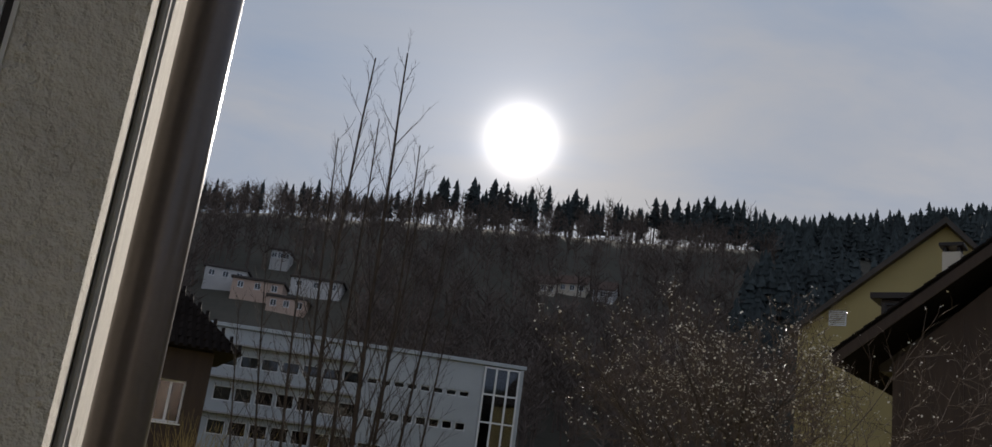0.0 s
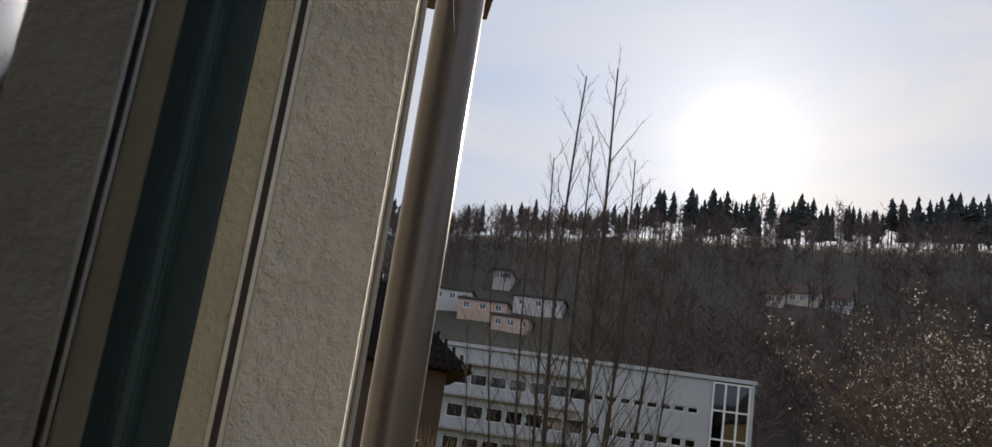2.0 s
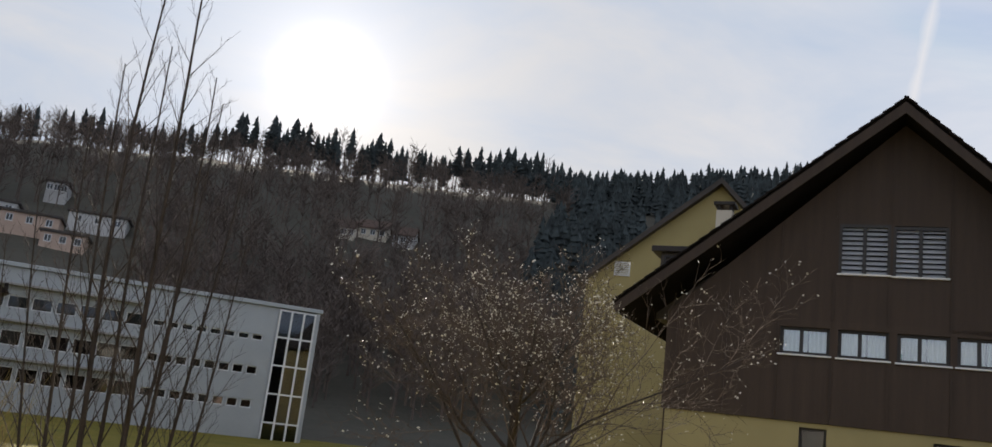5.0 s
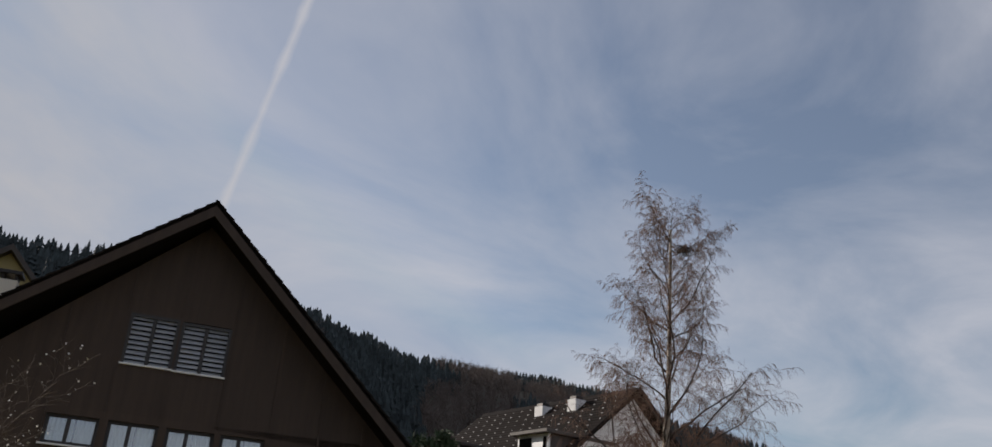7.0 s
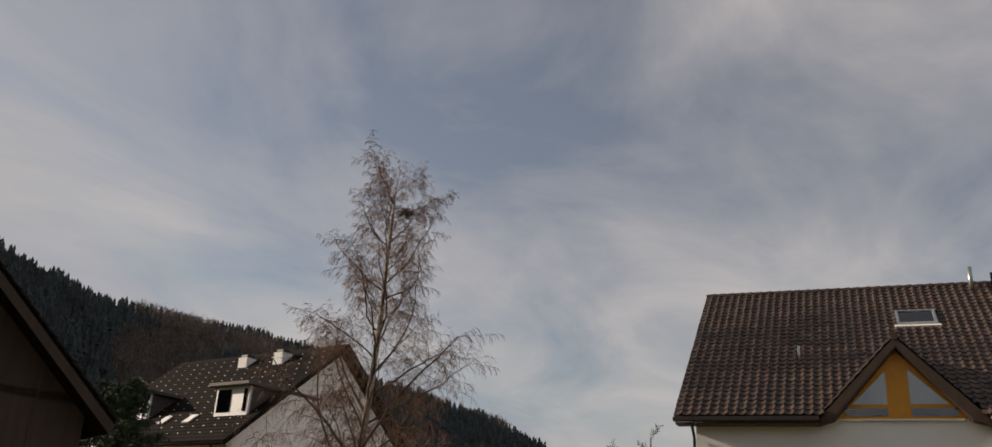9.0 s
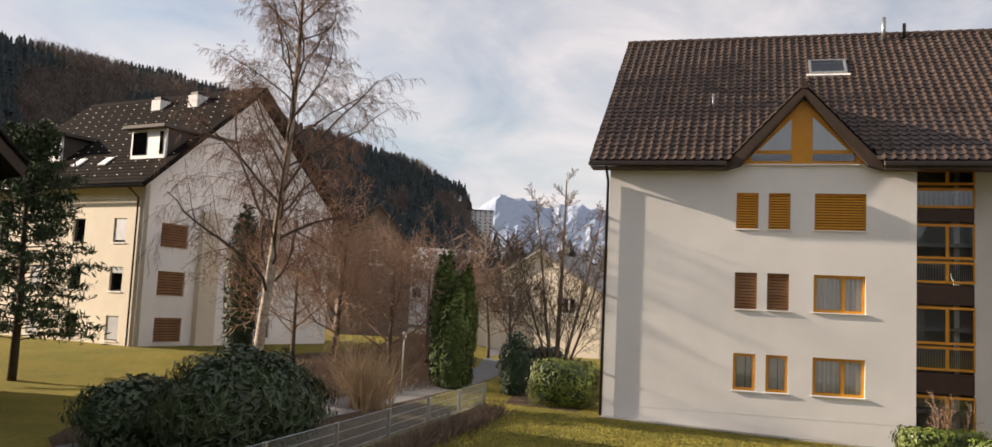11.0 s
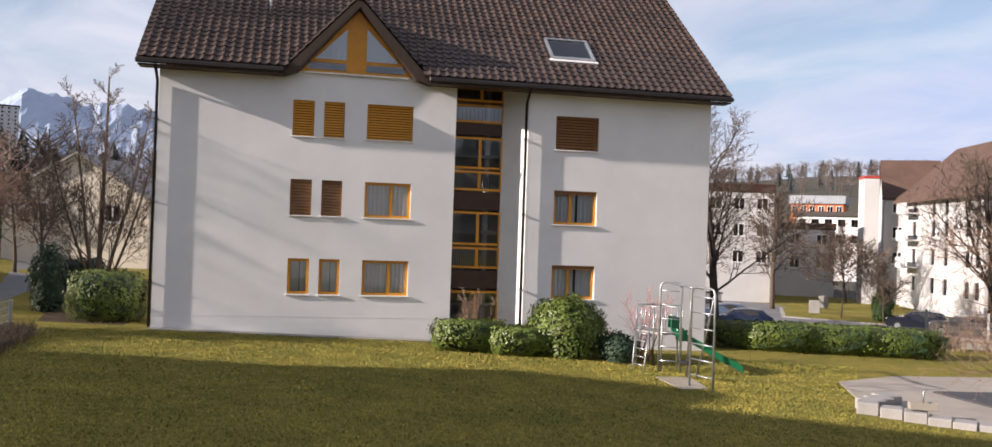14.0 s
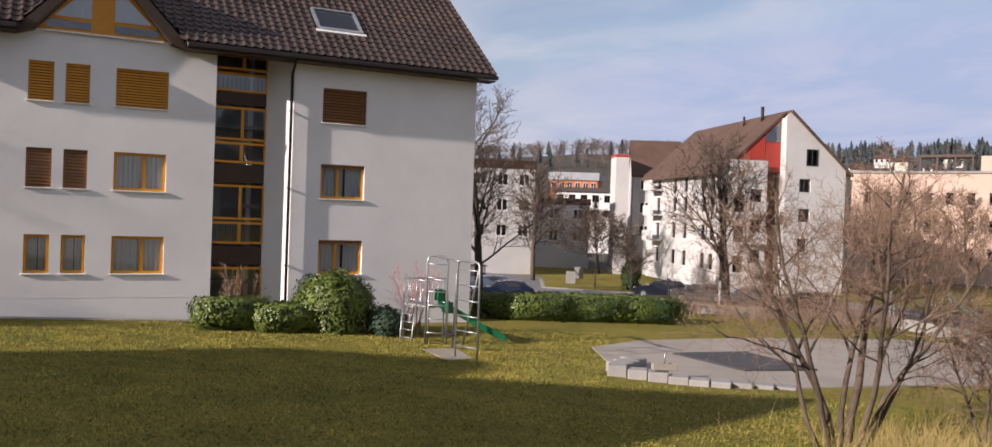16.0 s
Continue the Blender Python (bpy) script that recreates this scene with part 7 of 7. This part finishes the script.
V = [tuple(p) for r in rows for p in r]
F = [(i * 8 + k, i * 8 + 8 + k, i * 8 + 8 + (k + 1) % 8, i * 8 + (k + 1) % 8) for i in range(14) for k in range(8)] + [tuple(range(7, -1, -1)), tuple(14 * 8 + k for k in range(8))]
raw("slide", V, F, GREEN_PLASTIC, PF, "green plastic slide", smooth=False)
for s in (0.0, 0.12):
    c = top + d * s
    for sg in (-1, 1):
        bm = bmesh.new()
        box(bm, c.x + side.x * 0.24 * sg - 0.02, c.x + side.x * 0.24 * sg + 0.02, c.y + side.y * 0.24 * sg - 0.14, c.y + side.y * 0.24 * sg + 0.14, c.z + 0.1 - s * 2, c.z + 0.45 - s * 2)
        part("slide_cheek", bm, GREEN_PLASTIC, PF)
ground_patch("worn_mat", [(119.3, 26.6), (120.9, 24.6), (122.5, 25.2), (121.4, 27.2)], PAVING, "grey worn slab under the climbing frame", "slab", lift=0.025, steps=5)


# cars
def car(m, paint, label, length=4.35, estate=True):
    c = thing("car", m, label, "car", "parked cars")
    L, W = length / 2, 0.88
    prof = [(-L, 0.42), (-L + 0.02, 0.75), (-L + 0.22, 0.92), (-0.95, 1.0), (-0.35, 1.38), (0.55, 1.47), (1.45, 1.40), (L - 0.25, 1.02), (L - 0.03, 0.92), (L, 0.45), (L - 0.1, 0.28), (-L + 0.15, 0.25)]
    if not estate:
        prof[6] = (1.15, 1.36)
    bm = bmesh.new()
    ring = []
    for y, k in ((-W, 0.90), (-W * 0.88, 1.0), (W * 0.88, 1.0), (W, 0.90)):
        ring.append([bm.verts.new((x * (0.97 + 0.03 * k), y * (0.84 if z > 1.2 else 1.0), z if z < 1.05 else 0.98 + (z - 0.98) * k)) for x, z in prof])
    n = len(prof)
    for a, b in zip(ring, ring[1:]):
        for i in range(n):
            bm.faces.new((a[i], a[(i + 1) % n], b[(i + 1) % n], b[i]))
    bm.faces.new(ring[0][::-1])
    bm.faces.new(ring[-1])
    bmesh.ops.recalc_face_normals(bm, faces=bm.faces)
    part("body", bm, paint, c)
    for s in (-1, 1):
        bm = prism(bmesh.new(), [(-0.80, 1.03), (-0.36, 1.30), (0.5, 1.38), (1.28, 1.32), (1.62, 1.06)], -0.012, 0.012)
        bmesh.ops.transform(bm, matrix=pose(0, s * 0.835, 0, 6 * s, 0, 0), verts=bm.verts)
        bmesh.ops.translate(bm, verts=bm.verts, vec=(0, s * 0.075, 0))
        part("side_window", bm, FRAME_DARK, c)
        part("mirror", boxes((-0.75, -0.6, s * 0.98 - 0.07, s * 0.98 + 0.07, 0.98, 1.10), bevel=0.02), paint, c)
    for x0, x1, z0, z1, nm in ((-0.93, -0.37, 1.02, 1.36, "windscreen"), (1.52, 1.98, 1.34, 1.05, "rear_window")):
        bm = bmesh.new()
        q = [bm.verts.new(p) for p in ((x0, -0.66, z0 + 0.02), (x0, 0.66, z0 + 0.02), (x1, 0.58, z1 + 0.025), (x1, -0.58, z1 + 0.025))]
        bm.faces.new(q)
        g = bmesh.ops.extrude_face_region(bm, geom=bm.faces[:])
        bmesh.ops.translate(bm, verts=[v for v in g["geom"] if isinstance(v, bmesh.types.BMVert)], vec=(0, 0, 0.012))
        part(nm, bm, FRAME_DARK, c)
    for s in (-1, 1):
        part("headlight", boxes((-L + 0.03, -L + 0.2, s * 0.62 - 0.16, s * 0.62 + 0.16, 0.66, 0.80), bevel=0.02), LAMP_CLEAR, c)
        part("tail_light", boxes((L - 0.17, L - 0.0, s * 0.68 - 0.12, s * 0.68 + 0.12, 0.78, 0.95), bevel=0.02), LAMP_RED, c)
    for x in (-L + 0.82, L - 0.82):
        for s in (-1, 1):
            V, F = [], []
            tube(V, F, [(0, -0.1, 0), (0, 0.1, 0)], 0.32, 20)
            w = raw("wheel", V, F, TYRE, c)
            w.location = (x, s * 0.80, 0.32)
            V, F = [], []
            tube(V, F, [(0, -0.012, 0), (0, 0.012, 0)], 0.2, 16)
            r = raw("rim", V, F, STEEL, w)
            r.location = (0, s * 0.105, 0)
    return c


for az, d, turn, paint, label, est in ((124.3, 66.0, -118, CAR_BLUE_DARK, "dark blue estate car parked behind the hedge", True), (123.2, 71.0, -118, CAR_BLUE, "blue-grey car parked beside the dark blue one", True), (122.2, 76.0, -118, CAR_SILVER, "silver car parked in the row", False),
                                       (134.2, 74.0, 226, CAR_BLACK, "dark estate car parked at the white house", True), (136.5, 72.0, 226, CAR_GREY, "grey-brown car parked at the white house", True), (139.4, 70.0, 226, CAR_SILVER, "pale car parked at the white house", False), (142.8, 69.0, 226, CAR_BLACK, "dark car parked at the white house", True)):
    x, y = az_xy(az, d)
    car(pose(x, y, ground_z(x, y) + 0.03, 0, 0, turn), paint, label, estate=est)

# far play things and small posts
x, y = az_xy(124.9, 104.0)
sw = thing("swing_frame", pose(x, y, ground_z(x, y), 0, 0, 40), "wooden swing frame on the far lawn", "playground")
for s in (-1.3, 1.3):
    rod("swing_leg", [(s - 0.2, -0.9, 0), (s, 0, 2.6)], 0.06, DRY, sw)
    rod("swing_leg", [(s + 0.2, 0.9, 0), (s, 0, 2.6)], 0.06, DRY, sw)
rod("swing_beam", [(-1.5, 0, 2.6), (1.5, 0, 2.6)], 0.06, DRY, sw)
x, y = az_xy(151.3, 66.0)
sl = thing("far_slide", pose(x, y, ground_z(x, y), 0, 0, 10), "green slide on the far playground", "playground")
part("slide_chute", prism(bmesh.new(), [(-1.1, 0.25), (0.9, 1.75), (0.9, 1.95), (-1.1, 0.5)], -0.25, 0.25), GREEN_PLASTIC, sl)
for s in (-0.2, 0.2):
    rod("slide_post", [(0.95, s, 0), (0.95, s, 2.2)], 0.04, STEEL, sl)
for az, d in ((128.6, 84.0), (129.1, 92.0)):
    x, y = az_xy(az, d)
    bx = put("service_box", boxes((-0.45, 0.45, -0.2, 0.2, 0, 1.15), bevel=0.02), CONCRETE)
    bx.matrix_world = pose(x, y, ground_z(x, y) + 0.1, 0, 0, -az)
    tagged(bx, "grey street service cabinet on the grass island", "cabinet", "service cabinets")
x, y = az_xy(122.2, 82.0)
gar = thing("bin_shelter", pose(x, y, ground_z(x, y), 0, 0, -110), "grey timber bin shelter by the road", "shelter")
for i in range(10):
    part("shelter_board", boxes((-1.5 + i * 0.3, -1.22 + i * 0.3, 0, 0.04, 0.02, 1.5)), CONCRETE, gar)
part("shelter_roof", boxes((-1.6, 1.6, -0.1, 1.6, 1.52, 1.62)), SLATE, gar)

# grass blades over the near lawn
grng = np.random.default_rng(77)
n = 260000
ga = np.radians(grng.uniform(60, 156, n))
gd = np.sqrt(grng.uniform(12.0 ** 2, 33.0 ** 2, n))
gx, gy = gd * np.sin(ga), gd * np.cos(ga)
gz = 0.035 * (np.clip(gy, -17, 1) - 1)
fence_y = 6.95 + (gx - 6.0) * (4.75 - 6.95) / 24.2
inside = (gy < fence_y - 0.3) & (gx * math.sin(radians(97.3)) + gy * math.cos(radians(97.3)) < 31.2)
az_d = np.degrees(ga)
inside &= ~((az_d > 131.0) & (gd > 23.2 + 0.0 * gd))
gx, gy, gz = gx[inside], gy[inside], gz[inside]
n = len(gx)
th = grng.uniform(0, 6.283, n)
hh = grng.uniform(0.02, 0.06, n)
ww = grng.uniform(0.007, 0.016, n)
lx, ly = grng.normal(0, 0.05, n), grng.normal(0, 0.05, n)
GV = np.stack([np.stack([gx - ww * np.cos(th), gy - ww * np.sin(th), gz], 1), np.stack([gx + ww * np.cos(th), gy + ww * np.sin(th), gz], 1), np.stack([gx + lx, gy + ly, gz + hh], 1)], 1).reshape(-1, 3)
GRASS = material("grass_blades", (0.235, 0.190, 0.034), 0.8, scale=0.6, fine=4, vary=0.8, bump=0, per="island", tint=(0.055, 0.090, 0.012))
tagged(raw("grass", GV.tolist(), np.arange(3 * n).reshape(-1, 3).tolist(), GRASS), "short winter grass blades, green and straw", "grass", kind="stuff")

# Pantiles of the apartment house: those over the left bay as single pieces, the rest joined
TW, TL = 0.302, 0.345
SL = math.hypot(RIDGE_Y - EAVE_Y, RIDGE_Z - EAVE_Z)


def tile_shape():
    """One pantile: a flat pan and a raised roll, thick at its lower edge."""
    prof = [(-0.151, 0.012), (-0.06, 0.0), (0.03, 0.004), (0.075, 0.045), (0.115, 0.058), (0.15, 0.04), (0.158, 0.012)]
    V = [(x, -0.02, z + 0.042) for x, z in prof] + [(x, TL + 0.03, z + 0.006) for x, z in prof] + [(x, -0.02, z + 0.012) for x, z in prof]
    k = len(prof)
    F = [(i, i + 1, k + i + 1, k + i) for i in range(k - 1)] + [(2 * k + i, 2 * k + i + 1, i + 1, i) for i in range(k - 1)]
    return V, F


TV, TF = tile_shape()
tile_mesh = bpy.data.meshes.new("roof_tile")
tile_mesh.from_pydata(TV, [], TF)
tile_mesh.materials.append(TILE)
TA = np.array(TV)
roof_frame = pose(0, EAVE_Y, EAVE_Z, math.degrees(SLOPE), 0, 0)
RM = np.array(roof_frame)
cols, courses = int((RX1 - RX0) / TW), int(SL / TL)
trng = random.Random(3)
JV, JF = [], []
singles = 0
SKY = ((8.65, 10.35, 1.85, 3.45), (1.92, 3.32, 6.95, 8.25))


def gable_cut(x, s):
    """True where the small gable covers the main slope."""
    z = EAVE_Z + s * math.sin(SLOPE)
    half = (GA[1] + 0.05 - z) * (GR - GL) / 2 / (GA[1] - GZ0)
    return half > 0 and abs(x - GA[0]) < half - 0.05


for j in range(courses):
    for i in range(cols):
        x, s = RX0 + (i + 0.5) * TW, j * TL
        if gable_cut(x, s + 0.1) or any(a - 0.1 < x < b + 0.1 and c - 0.2 < s + 0.17 < d + 0.05 for a, b, c, d in SKY):
            continue
        dx, dz, rz = trng.gauss(0, 0.004), abs(trng.gauss(0, 0.004)), trng.gauss(0, 0.6)
        m = roof_frame @ pose(x + dx, s, 0.004 + dz, 0, 0, rz)
        if singles < 300 and x > 4.2 and j < 9:
            ob = new("roof_tile", tile_mesh)
            ob.parent = roof
            ob.matrix_local = m
            singles += 1
        else:
            b = len(JV)
            M4 = np.array(m)
            JV += (TA @ M4[:3, :3].T + M4[:3, 3]).tolist()
            JF += [tuple(q + b for q in f) for f in TF]
TILE_J = material("brown_roof_tile_field", (0.058, 0.037, 0.028), 0.6, scale=1.2, fine=25, vary=0.42, bump=0.35, depth=0.008, tint=(0.036, 0.026, 0.022), spec=0.3, per="island")
tagged(raw("roof_tile_field", JV, JF, TILE_J, roof), kind="stuff")
# tiles of the small gable, both slopes
for side_sign in (-1, 1):
    run = (GR - GL) / 2
    ang = math.atan2(GA[1] - GZ0, run)
    Ls = math.hypot(run, GA[1] - GZ0)
    foot_x = GA[0] + side_sign * run
    JV, JF = [], []
    fr = pose(foot_x, 0, GZ0 + 0.02, 0, 0, 90 if side_sign > 0 else -90) @ pose(0, 0, 0, math.degrees(ang), 0, 0)
    for j in range(int(Ls / TL) + 1):
        for i in range(15):
            along_y = -0.40 + (i + 0.5) * TW
            s = j * TL
            zc = GZ0 + s * math.sin(ang)
            back = EAVE_Y + (zc - EAVE_Z) / math.tan(SLOPE)
            if along_y > back + 0.25 or s > Ls - 0.1:
                continue
            m = fr @ pose(along_y if side_sign > 0 else -along_y, s, 0.004, 0, 0, trng.gauss(0, 0.6))
            M4 = np.array(m)
            b = len(JV)
            JV += (TA @ M4[:3, :3].T + M4[:3, 3]).tolist()
            JF += [tuple(q + b for q in f) for f in TF]
    if JV:
        tagged(raw("gablet_tile_field", JV, JF, TILE_J, gablet), kind="stuff")
# ridge caps
ridge_tile = bpy.data.meshes.new("ridge_tile")
RV, RF = [], []
tube(RV, RF, [(-0.21, 0, 0), (0.2, 0, 0.015)], [0.12, 0.135], 10)
ridge_tile.from_pydata(RV, [], RF)
ridge_tile.materials.append(TILE)
for i in range(int((RX1 - RX0) / 0.4)):
    ob = new("ridge_tile", ridge_tile)
    ob.parent = roof
    ob.location = (RX0 + 0.2 + i * 0.4, RIDGE_Y, RIDGE_Z + 0.0)
for i in range(12):
    ob = new("ridge_tile", ridge_tile)
    ob.parent = gablet
    ob.matrix_local = pose(GA[0], -0.35 + i * 0.36, GA[1] + 0.0, 0, 0, 90)
